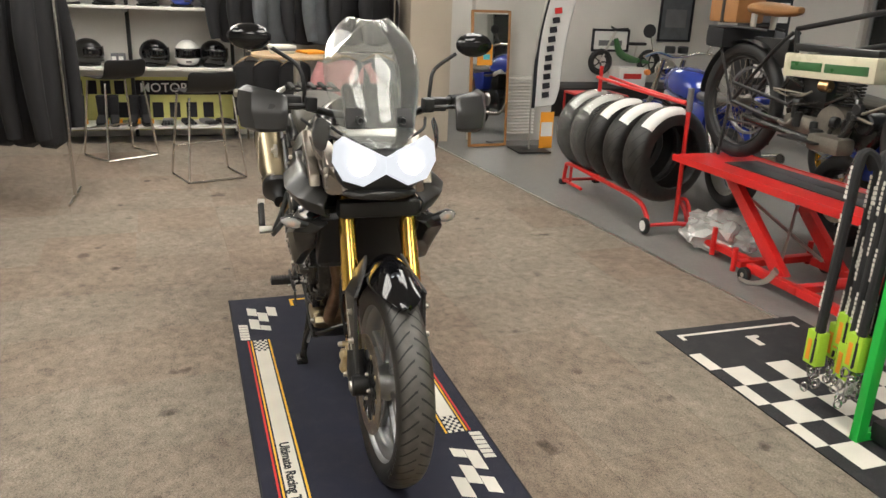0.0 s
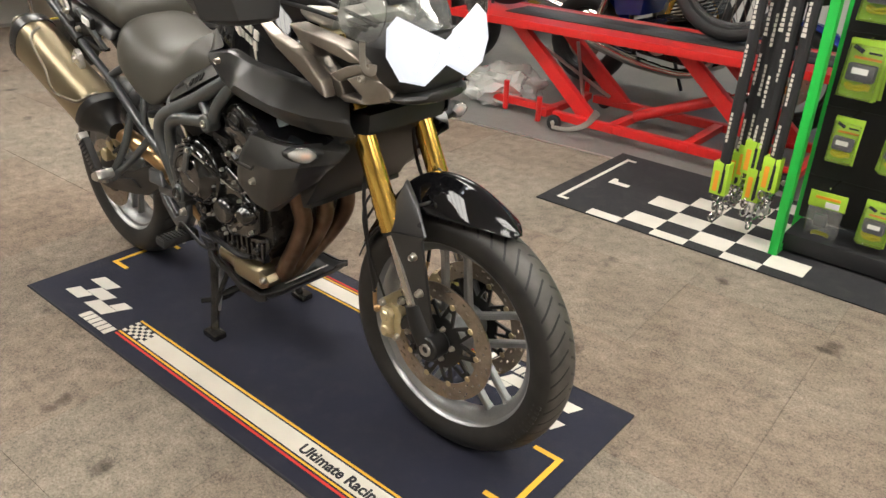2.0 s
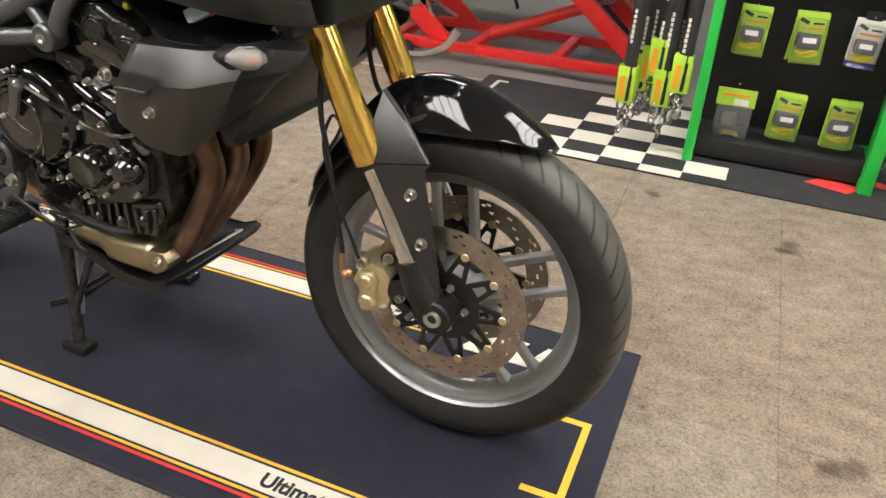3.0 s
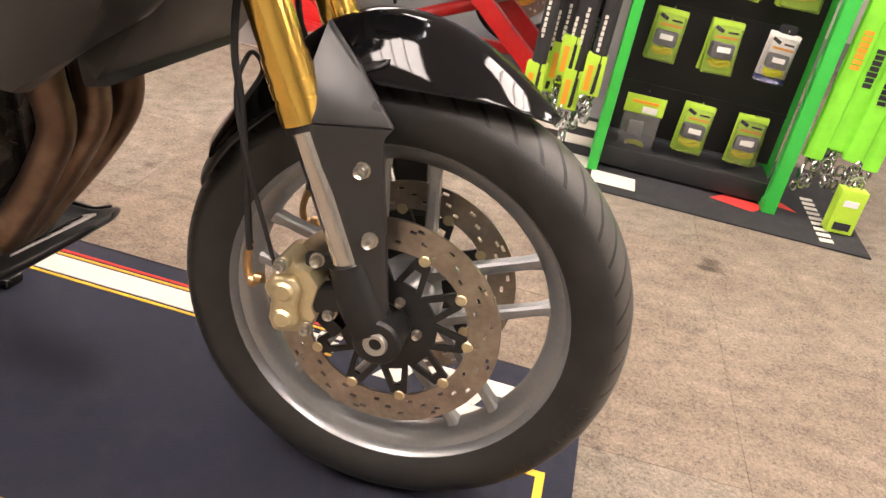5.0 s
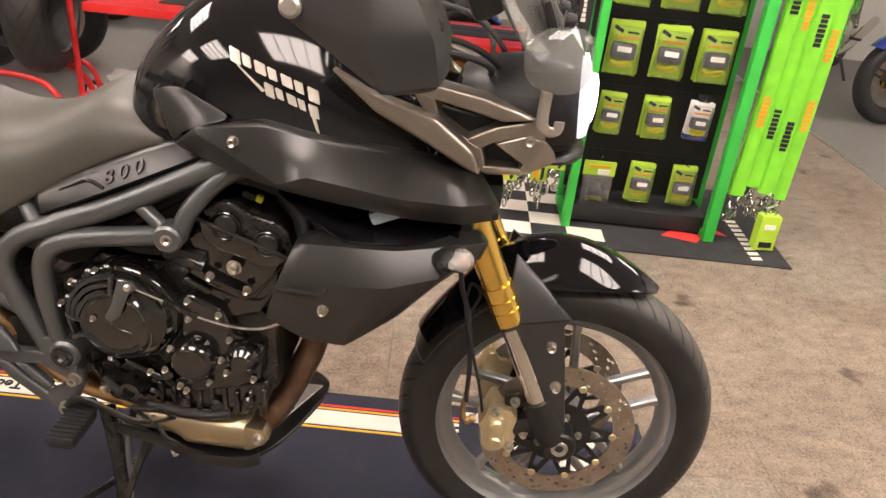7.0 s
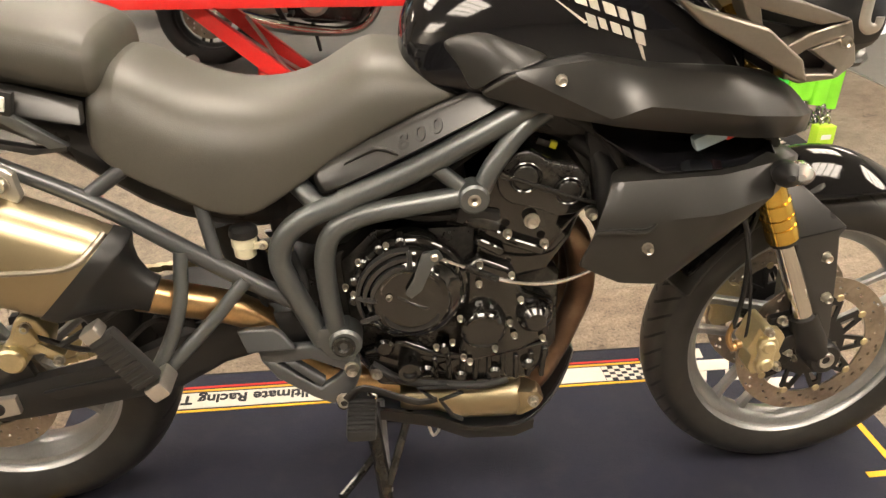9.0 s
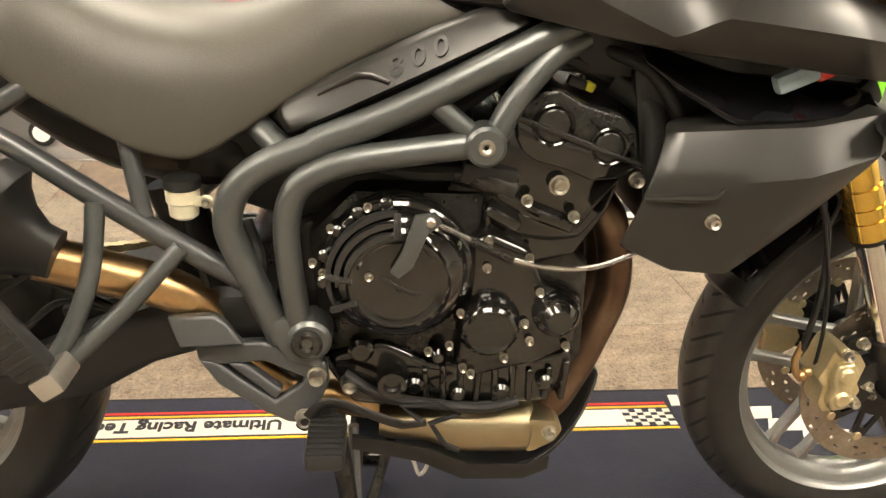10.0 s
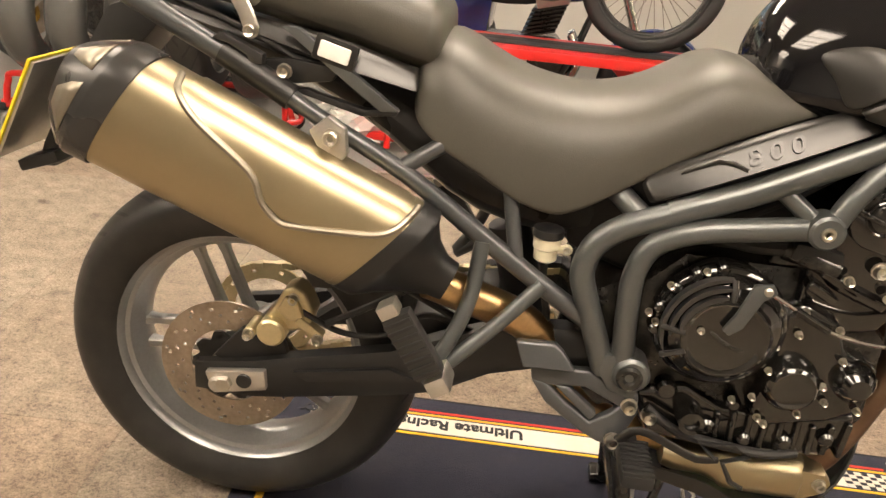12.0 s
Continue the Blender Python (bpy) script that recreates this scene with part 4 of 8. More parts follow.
# indicators
for s in (-1, 1):
    ib = tube([(1.325, s * 0.16, 0.778), (1.318, s * 0.20, 0.782), (1.310, s * 0.230, 0.786), (1.300, s * 0.260, 0.791), (1.294, s * 0.282, 0.795)], [0.012, 0.012, 0.020, 0.022, 0.006], 12, 4, flat=0.85)
    ind = part("indicator", ib, DARK, bike)
    lb = tube([(1.326, s * 0.224, 0.784), (1.324, s * 0.242, 0.788), (1.319, s * 0.262, 0.792), (1.310, s * 0.280, 0.795)], [0.012, 0.021, 0.019, 0.006], 14, 4, flat=0.85)
    part("indicator_lens", lb, LENS_MILK, ind, "clear whitish lens")
    part("indicator_bulb", tube([(1.330, s * 0.238, 0.787), (1.326, s * 0.256, 0.791)], 0.007, 10, 1), AMBER, ind, "amber bulb")

# nose: twin headlamps in a black bucket, bronze side struts
part("headlamp_bucket", loft([section(1.27, 1.03, 0.92, 0.09), section(1.36, 1.05, 0.90, 0.125), section(1.44, 1.055, 0.905, 0.140), section(1.480, 1.05, 0.915, 0.132), section(1.492, 1.03, 0.935, 0.10)]), DARK, bike, "black headlamp housing", sub=1)
for s in (-1, 1):
    ring0 = [(y, z) for y, z in ((0.150, 1.064), (0.122, 1.086), (0.070, 1.060), (-0.004, 1.026), (-0.004, 0.974), (0.066, 0.938), (0.126, 0.956), (0.156, 1.010))]
    rings = []
    for k, dx in ((0.98, 1.484), (0.96, 1.491), (0.88, 1.497), (0.6, 1.501), (0.25, 1.502)):
        cy, cz = 0.078, 1.008
        rings.append([(dx - 0.13 * max(0, cy + (y - cy) * k - 0.05) - 0.10 * (cz + (z - cz) * k - 1.0), 0.010 + s * (cy + (y - cy) * k), cz + (z - cz) * k) for y, z in ring0])
    lamp_lens = part("headlamp", loft(rings), LAMP_SOFT, bike, "lit clear headlamp")
    part("headlamp_core", lathe([(0.0, 0.001), (0.030, 0.001), (0.038, -0.001), (0.038, -0.006)], 28, "x", (1.501, 0.010 + s * 0.072, 1.010)), LAMP, lamp_lens, "bright lamp core")
part("nose_blade", loft([section(1.40, 0.935, 0.90, 0.14), section(1.47, 0.928, 0.893, 0.115), section(1.51, 0.93, 0.90, 0.06)]), MATTE, bike, sub=1)
struts = ([(1.205, 1.040), (1.330, 1.012), (1.412, 0.986), (1.362, 0.979), (1.254, 1.007), (1.225, 1.016)],
          [(1.220, 1.026), (1.256, 1.010), (1.269, 0.974), (1.312, 0.948), (1.319, 0.925), (1.267, 0.957), (1.234, 1.000)],
          [(1.305, 0.946), (1.350, 0.969), (1.412, 0.986), (1.438, 0.948), (1.400, 0.961), (1.349, 0.944), (1.331, 0.932)],
          [(1.306, 0.948), (1.334, 0.935), (1.344, 0.906), (1.322, 0.897)],
          [(1.320, 0.902), (1.343, 0.908), (1.396, 0.908), (1.411, 0.899), (1.346, 0.892)],
          [(1.352, 0.944), (1.401, 0.915), (1.394, 0.905), (1.411, 0.898), (1.457, 0.911), (1.438, 0.948), (1.400, 0.962)])
for q in struts:
    nose = prism(q, -0.150, -0.100, 0.005, None, 3)
    for v in nose.verts:
        v.co.y -= 0.050 * max(0.0, (1.33 - v.co.x) / 0.2) - 0.06 * max(0.0, (v.co.x - 1.40) / 0.08)
    pair("nose_strut", nose, BRONZE, bike, "graphite bronze fairing strut")
pair("strut_screw", bolts([(1.405, -0.151, 0.955)], 0.007, 0.008), BOLT, bike)
pair("inner_fairing", prism([(1.17, 1.00), (1.40, 0.96), (1.44, 0.90), (1.33, 0.89), (1.22, 0.95)], -0.118, -0.10, 0.006), DARK, bike)
pair("tank_trim", prism([(1.105, 1.040), (1.160, 1.012), (1.200, 1.002), (1.262, 0.985), (1.322, 0.940), (1.336, 0.906), (1.316, 0.912), (1.245, 0.949), (1.172, 0.985)], -0.194, -0.160, 0.006, None, 3), BRONZE, bike, "graphite bronze trim beside the tank")

# screen with its side wings
rows = []
for z, x, w in ((1.040, 1.500, 0.075), (1.062, 1.482, 0.105), (1.085, 1.462, 0.118), (1.12, 1.435, 0.125), (1.19, 1.40, 0.145), (1.26, 1.365, 0.152), (1.325, 1.33, 0.140), (1.372, 1.302, 0.100), (1.405, 1.285, 0.062)):
    rows.append([(x - 0.085 * abs(u) ** 2.2, u * w + 0.006, z + (0.012 * (1 - abs(u)) if z < 1.38 else -0.012 * (1 - abs(u)))) for u in (-1, -0.92, -0.6, -0.25, 0.25, 0.6, 0.92, 1)])
part("windscreen", cage(rows), CLEAR, bike, "tall clear windscreen", sub=1, solid=0.003)
wr = [[(1.472, -0.140, 1.132), (1.430, -0.168, 1.134), (1.386, -0.176, 1.127)], [(1.490, -0.154, 1.085), (1.430, -0.190, 1.090), (1.366, -0.196, 1.092)], [(1.464, -0.164, 1.029), (1.420, -0.186, 1.038), (1.386, -0.190, 1.047)]]
pair("screen_wing", cage(wr), WING, bike, "clear wind deflector", sub=2, solid=0.003)
for y in (-0.058, 0.066):
    part("screen_bolt", bolts([(1.438, y, 1.122)], 0.012, -0.014, "x"), DARK, bike)
part("screen_bracket", box(0.012, 0.20, 0.06, (1.415, 0.004, 1.125), 0.005, ry=-25), DARK, bike)
part("instrument_panel", box(0.05, 0.17, 0.10, (1.30, 0, 1.16), 0.012, ry=-28), DARK, bike)
pair("lamp_bracket", tube([(1.418, -0.160, 1.035), (1.418, -0.160, 0.990), (1.428, -0.158, 0.976), (1.442, -0.156, 0.978), (1.444, -0.156, 0.992)], 0.009, 10, 4, flat=0.4), SILVER, bike)

# bar, grips, guards, mirrors
part("handlebar", tube([(1.090, -0.392, 1.146), (1.135, -0.28, 1.142), (1.195, -0.13, 1.105), (1.21, 0, 1.10), (1.195, 0.13, 1.105), (1.135, 0.28, 1.142), (1.090, 0.392, 1.146)], 0.0125, 12, 5), DARK, bike)
part("top_yoke", prism([(1.15, 1.06), (1.26, 1.045), (1.255, 1.02), (1.145, 1.032)], -0.125, 0.125, 0.008), SILVER, bike)
for s in (-1, 1):
    part("fork_cap", tube([(fork_x(1.0), s * 0.099, 1.0), (fork_x(1.045), s * 0.099, 1.045)], 0.024, 20, 1), CALIPER, bike)
    part("grip", tube([(1.094, s * 0.386, 1.146), (1.132, s * 0.288, 1.143)], 0.0170, 14, 1), RUBBER, bike)
    part("switch_box", box(0.045, 0.055, 0.045, (1.152, s * 0.240, 1.132), 0.01), DARK, bike)
    part("lever", tube([(1.19, s * 0.20, 1.125), (1.205, s * 0.26, 1.130), (1.180, s * 0.37, 1.125)], [0.008, 0.007, 0.006], 8, 4), DARK, bike)
    part("master_cylinder", box(0.05, 0.035, 0.045, (1.20, s * 0.19, 1.135), 0.008), DARK, bike)
    outer = [[(1.078, 0.384, 1.162), (1.150, 0.380, 1.186), (1.205, 0.350, 1.184), (1.232, 0.270, 1.170)],
             [(1.066, 0.398, 1.154), (1.152, 0.406, 1.170), (1.218, 0.372, 1.170), (1.246, 0.268, 1.156)],
             [(1.066, 0.400, 1.146), (1.165, 0.412, 1.120), (1.244, 0.376, 1.122), (1.264, 0.268, 1.118)],
             [(1.070, 0.398, 1.136), (1.186, 0.404, 1.060), (1.256, 0.366, 1.066), (1.264, 0.272, 1.064)],
             [(1.082, 0.382, 1.130), (1.186, 0.380, 1.050), (1.242, 0.345, 1.052), (1.246, 0.280, 1.054)]]
    part("bar_end", cyl(0.013, 0.03, (1.078, s * 0.398, 1.149), "y", 18, 0.004), SILVER, bike)
    gb = cage([[(x, s * y, z) for x, y, z in row] for row in outer], sharp=(1, 2, 3), firm=0.55)
    part("knuckle_guard", gb, GUARD, bike, "charcoal knuckle guard", sub=2, solid=0.005 * (1 if s < 0 else 1))
    part("mirror_stem", tube([(1.165, s * 0.205, 1.12), (1.165, s * 0.207, 1.19), (1.150, s * 0.225, 1.245), (1.135, s * 0.30, 1.295)], 0.0065, 10, 5), DARK, bike)
    mb = lathe([(0.0, -0.022), (0.6, -0.020), (0.9, -0.010), (1.0, 0.004), (0.96, 0.014), (0.9, 0.014)], 28, "x")
    for v in mb.verts:
        v.co.y *= 0.066
        v.co.z *= 0.040
    mir = part("mirror", moved(mb, pose(1.13, s * 0.367, 1.325, 0, 180, s * 6)), GLOSS, bike, "black mirror head")
    gl = cyl(1.0, 0.01, (0, 0, 0), "x", 28)
    for v in gl.verts:
        v.co.y *= 0.058
        v.co.z *= 0.034
        v.co.x *= 0.3
    part("mirror_glass", moved(gl, pose(1.1155, s * 0.367, 1.325, 0, 0, s * 6)), MIRROR, mir)
for k, (a, b) in enumerate((((1.20, -0.20, 1.09), (1.24, -0.06, 0.95)), ((1.19, -0.15, 1.10), (1.26, -0.03, 0.93)), ((1.20, 0.20, 1.09), (1.24, 0.06, 0.95)), ((1.19, 0.14, 1.10), (1.27, 0.04, 0.94)))):
    part("control_cable", tube([a, (a[0] + 0.11, a[1] * 0.8, a[2] - 0.02), (b[0] + 0.09, b[1], (a[2] + b[2]) / 2), b], 0.005, 8, 6), RUBBER, bike)

# the bars and fork stand turned slightly to the left
STEERED = {"front_wheel", "sidewall_mark", "front_axle", "fork_outer_tube", "fork_collar", "fork_seal", "fork_inner_tube", "fork_foot", "fork_guard", "guard_bolt", "front_caliper", "brake_hose", "speed_sensor_wire", "fork_yoke", "front_mudguard", "mudguard_tail", "handlebar", "top_yoke", "fork_cap", "grip", "switch_box", "lever", "master_cylinder", "bar_end", "knuckle_guard", "mirror_stem", "mirror"}
stem = Matrix.Translation((fork_x(0.594) - 0.044, 0, 0.594))
STEER = Matrix.Translation((0, 0.016, 0)) @ stem @ Matrix.Rotation(radians(2.9), 4, Vector((-math.sin(radians(24.5)), 0, math.cos(radians(24.5))))) @ stem.inverted()
for o in bike.children:
    if o.name.split(".")[0] in STEERED:
        o.matrix_basis = STEER @ o.matrix_basis

# seats


def seat_ring(x, zt, ze, w, lip=0.010):
    """Half a saddle section, mirrored: crown, shoulder, flank, lower edge."""
    h = zt - ze
    ze -= 0.006
    half = [(0.0, zt), (0.40 * w, zt - 0.02 * h), (0.68 * w, zt - 0.12 * h), (0.87 * w, zt - 0.34 * h), (0.97 * w, zt - 0.66 * h), (1.01 * w, ze + 0.07 * h), (1.0 * w, ze), (0.90 * w, ze - 0.001), (0.5 * w, ze + lip)]
    return [(x, -y, z) for y, z in half] + [(x, 0.0, half[-1][1])] + [(x, y, z) for y, z in half[:0:-1]]


rings = [seat_ring(0.280, 0.885, 0.835, 0.120), seat_ring(0.288, 0.908, 0.806, 0.140), seat_ring(0.325, 0.928, 0.778, 0.157), seat_ring(0.385, 0.892, 0.750, 0.164), seat_ring(0.44, 0.870, 0.716, 0.164), seat_ring(0.495, 0.861, 0.700, 0.162), seat_ring(0.525, 0.860, 0.708, 0.160), seat_ring(0.565, 0.863, 0.732, 0.157), seat_ring(0.615, 0.879, 0.768, 0.150), seat_ring(0.66, 0.910, 0.797, 0.146), seat_ring(0.70, 0.934, 0.819, 0.142), seat_ring(0.76, 0.922, 0.849, 0.132), seat_ring(0.83, 0.898, 0.878, 0.120, 0.004), seat_ring(0.855, 0.890, 0.884, 0.108, 0.002)]
part("rider_seat", loft(rings), SEATV, bike, "worn dark grey vinyl rider seat", sub=2)
rings = [section(-0.165, 1.0, 0.965, 0.07), section(-0.13, 1.015, 0.945, 0.10), section(-0.02, 1.018, 0.922, 0.128, p=3), section(0.14, 1.005, 0.893, 0.138, p=3), section(0.25, 0.985, 0.868, 0.140, p=3), section(0.302, 0.968, 0.852, 0.134, p=3), section(0.318, 0.945, 0.868, 0.11)]
part("pillion_seat", loft(rings), SEATV, bike, "dark grey vinyl pillion seat", sub=2)
part("seat_base", loft([section(-0.17, 0.93, 0.90, 0.06), section(0.0, 0.91, 0.87, 0.09), section(0.20, 0.875, 0.785, 0.11), section(0.30, 0.83, 0.70, 0.113), section(0.38, 0.80, 0.64, 0.115), section(0.52, 0.75, 0.62, 0.11), section(0.60, 0.72, 0.64, 0.10)]), GUARD, bike, "black plastic under-seat tray", sub=1)
tp = prism([(0.29, 0.845), (0.285, 0.872), (0.19, 0.897), (0.10, 0.912), (0.02, 0.925), (0.05, 0.90), (0.20, 0.862)], -0.138, -0.115, 0.006)
for v in tp.verts:
    v.co.y -= 0.75 * max(0.0, 0.929 - 0.2 * v.co.x - v.co.z)
pair("tail_panel", tp, MATTE, bike)
pair("tail_bracket", prism([(0.070, 0.866), (0.112, 0.872), (0.185, 0.866), (0.171, 0.846), (0.107, 0.836), (0.080, 0.848)], -0.158, -0.140, 0.004), DARK, bike)
fin = prism([(0.101, 0.914), (0.124, 0.916), (0.160, 0.893), (0.270, 0.818), (0.242, 0.815), (0.150, 0.879)], -0.166, -0.152, 0.003)
pair("tail_fin", fin, FRAMEP, bike, "satin grey tail bracket fin")
pair("tail_stay", prism([(0.114, 0.830), (0.134, 0.834), (0.221, 0.815), (0.266, 0.822), (0.266, 0.811), (0.216, 0.805)], -0.164, -0.146, 0.003), DARK, bike)
pair("tail_strap", prism([(0.008, 0.890), (0.021, 0.900), (0.080, 0.876), (0.080, 0.862), (0.060, 0.862), (0.058, 0.872), (0.030, 0.886)], -0.176, -0.158, 0.003), GUARD, bike)
for k in range(3):
    part("tail_wire", tube([(-0.06 + 0.05 * k, -0.13, 0.93 - 0.012 * k), (0.01 + 0.05 * k, -0.148, 0.915 - 0.02 * k), (0.07 + 0.04 * k, -0.140, 0.892 - 0.012 * k), (0.13 + 0.04 * k, -0.12, 0.868)], 0.004, 7, 5), RUBBER, bike)
pair("reflector", box(0.044, 0.010, 0.022, (0.176, -0.166, 0.888), 0.003, ry=14), WHITEP, bike, "pale rectangular reflector")
pair("reflector_frame", box(0.060, 0.014, 0.036, (0.176, -0.160, 0.888), 0.004, ry=14), DARK, bike)

# luggage rack and grab rails
for s in (-1, 1):
    part("grab_rail", tube([(0.065, s * 0.150, 0.945), (0.03, s * 0.178, 0.968), (-0.06, s * 0.18, 1.0), (-0.16, s * 0.14, 1.015)], [0.013, 0.016, 0.016, 0.012], 12, 5, flat=0.7), SILVER, bike, "silver grab rail")
    part("rack_bracket", tube([(0.02, s * 0.165, 0.975), (0.05, s * 0.168, 0.935), (0.062, s * 0.166, 0.905)], 0.011, 10, 4, flat=0.6), SILVER, bike)
    screws("rack_bolt", [(0.062, s * 0.172, 0.905), (0.106, s * 0.162, 0.854)], 0.009, 0.010 * (1 if s < 0 else -1), BOLT, bike)
for i in range(5):
    part("rack_bar", box(0.22, 0.022, 0.014, (-0.22, -0.10 + 0.05 * i, 1.02), 0.004), DARK, bike)
for x in (-0.14, -0.30):
    part("rack_bar", box(0.022, 0.25, 0.012, (x, 0, 1.008), 0.004), DARK, bike)
# tail lamp and plate
part("tail_lamp", loft([section(-0.19, 0.975, 0.925, 0.065), section(-0.235, 0.965, 0.93, 0.055), section(-0.25, 0.955, 0.94, 0.03)]), REDL, bike, "red tail lamp", sub=1)
part("plate_hanger", prism([(-0.15, 0.92), (-0.20, 0.90), (-0.26, 0.80), (-0.325, 0.672), (-0.34, 0.63), (-0.31, 0.63), (-0.24, 0.74), (-0.12, 0.88)], -0.06, 0.06, 0.008), DARK, bike)
pl = new("number_plate")
pl.parent = bike
pl.matrix_basis = pose(-0.330, -0.01, 0.738, 0, 26, 0)
part("plate", box(0.004, 0.23, 0.18, (0, 0, 0), 0.001), PLATE_Y, pl, "yellow rear plate")
part("plate_backing", box(0.006, 0.222, 0.174, (0.0052, 0, 0), 0.002), SILVER, pl, "grey backing board")
for j in (-1, 1):
    for i in range(4):
        part("plate_mark", box(0.003, 0.035, 0.055, (-0.003, -0.075 + i * 0.05, j * 0.04), 0), INK_K, pl)
part("plate_lamp", box(0.07, 0.05, 0.02, (-0.315, -0.07, 0.650), 0.005, ry=-20), DARK, bike)

# frame: twin spars, loops and the boss plates
for s in (-1, 1):
    Y = lambda v: s * v
    part("frame_spar", tube([(1.10, Y(0.10), 0.945), (0.96, Y(0.150), 0.876), (0.86, Y(0.165), 0.824), (0.757, Y(0.170), 0.770), (0.655, Y(0.172), 0.726)], 0.0185, 16, 5), FRAMEP, bike, "satin dark grey frame tube")
    part("frame_loop", tube([(0.665, Y(0.172), 0.728), (0.60, Y(0.172), 0.700), (0.563, Y(0.172), 0.667), (0.552, Y(0.172), 0.625), (0.562, Y(0.172), 0.588), (0.585, Y(0.170), 0.530), (0.610, Y(0.165), 0.465)], 0.018, 16, 5), FRAMEP, bike)
    part("frame_stub", tube([(0.535, Y(0.100), 0.772), (0.575, Y(0.122), 0.744), (0.605, Y(0.150), 0.724), (0.630, Y(0.170), 0.708)], 0.0165, 14, 4), FRAMEP, bike)
    part("frame_brace", tube([(0.850, Y(0.182), 0.736), (0.76, Y(0.184), 0.722), (0.69, Y(0.184), 0.708), (0.642, Y(0.182), 0.682), (0.624, Y(0.180), 0.640), (0.624, Y(0.178), 0.58), (0.634, Y(0.172), 0.485)], 0.0165, 16, 5), FRAMEP, bike)
    part("frame_strut", tube([(0.797, Y(0.168), 0.776), (0.850, Y(0.182), 0.738)], [0.0125, 0.0125], 14, 1), FRAMEP, bike)
    part("frame_strut", tube([(0.866, Y(0.182), 0.745), (0.885, Y(0.178), 0.785), (0.925, Y(0.165), 0.833), (0.965, Y(0.150), 0.856)], 0.0155, 14, 4), FRAMEP, bike)
    nb = cyl(0.024, 0.040, (0.853, Y(0.186), 0.737), "y", 24, 0.004)
    part("frame_boss", nb, FRAMEP, bike)
    nb = cyl(0.028, 0.050, (0.648, Y(0.170), 0.475), "y", 28, 0.005)
    nb = prism([(0.60, 0.50), (0.655, 0.505), (0.67, 0.47), (0.66, 0.43), (0.62, 0.44), (0.60, 0.47)], Y(0.145), Y(0.185), 0.006, nb)
    part("frame_boss", nb, FRAMEP, bike)
    part("frame_bolt", lathe([(0.003, 0.001), (0.006, -0.002), (0.009, -0.002), (0.010, 0.0), (0.010, 0.006)], 16, "y", (0.853, Y(0.207), 0.737), rx=0 if s < 0 else 180), BOLT, bike)
    part("frame_bolt", lathe([(0.006, 0.004), (0.010, -0.002), (0.016, -0.003), (0.020, 0.0), (0.020, 0.008)], 18, "y", (0.645, Y(0.198), 0.473), rx=0 if s < 0 else 180), ENGINE2, bike)
    part("subframe_rail", tube([(-0.16, Y(0.150), 0.955), (-0.05, Y(0.158), 0.903), (0.067, Y(0.164), 0.848), (0.155, Y(0.168), 0.800), (0.287, Y(0.170), 0.733), (0.40, Y(0.172), 0.658), (0.49, Y(0.172), 0.598), (0.578, Y(0.165), 0.540)], [0.0165, 0.0165, 0.0150, 0.0118, 0.0130, 0.0145, 0.0145, 0.0145], 14, 4), SUBFRAME, bike)
    part("subframe_sleeve", tube([(0.02, Y(0.162), 0.871), (0.12, Y(0.167), 0.820)], 0.0185, 14, 1), DARK, bike)
    part("subframe_strut", tube([(0.275, Y(0.168), 0.738), (0.345, Y(0.140), 0.784)], 0.012, 12, 1), SUBFRAME, bike)
    part("subframe_strut", tube([(0.425, Y(0.118), 0.765), (0.436, Y(0.145), 0.715), (0.455, Y(0.170), 0.63)], 0.011, 12, 3), SUBFRAME, bike)
    part("footrest_strut", tube([(0.405, Y(0.182), 0.652), (0.398, Y(0.205), 0.575), (0.378, Y(0.225), 0.515), (0.345, Y(0.245), 0.455)], 0.0115, 12, 5), FRAMEP, bike)
    part("footrest_strut", tube([(0.498, Y(0.182), 0.598), (0.43, Y(0.21), 0.525), (0.345, Y(0.245), 0.448)], 0.0115, 12, 4), FRAMEP, bike)
    # pillion footrest, folded up
    pf = new("pillion_footrest")
    pf.parent = bike
    pf.matrix_basis = pose(0.332, Y(0.290), 0.533, 0, -33, 0)
    part("footrest_pad", box(0.044, 0.024, 0.104, (0, 0, 0), 0.007), GUARD, pf, "black ribbed rubber pad")
    for i in range(8):
        part("pad_rib", box(0.040, 0.003, 0.005, (0, Y(0.0135), -0.042 + i * 0.012), 0.001), RUBBER, pf)
    part("footrest_end", box(0.028, 0.030, 0.02, (-0.004, 0, 0.062), 0.004), SILVER, pf)
    part("footrest_hinge", box(0.032, 0.055, 0.028, (0.003, -Y(0.012), -0.068), 0.006), SILVER, pf)

# side strip below the seat with the raised model number
st0 = [(0.604, -0.148, 0.764), (0.662, -0.150, 0.798), (0.750, -0.146, 0.842), (0.841, -0.138, 0.885), (0.880, -0.140, 0.893)]
st1 = [(0.612, -0.162, 0.750), (0.680, -0.166, 0.784), (0.770, -0.163, 0.829), (0.855, -0.156, 0.871), (0.890, -0.154, 0.884)]
st2 = [(0.622, -0.174, 0.736), (0.700, -0.178, 0.774), (0.790, -0.176, 0.818), (0.870, -0.170, 0.858), (0.900, -0.164, 0.872)]
st3 = [(0.626, -0.160, 0.730), (0.704, -0.164, 0.768), (0.794, -0.162, 0.812), (0.874, -0.156, 0.852), (0.904, -0.150, 0.866)]
pair("side_strip", cage([st0, st1, st2, st3], sharp=(0, 2)), MATTE, bike, "matte black side strip", sub=1, solid=0.003)
first = None
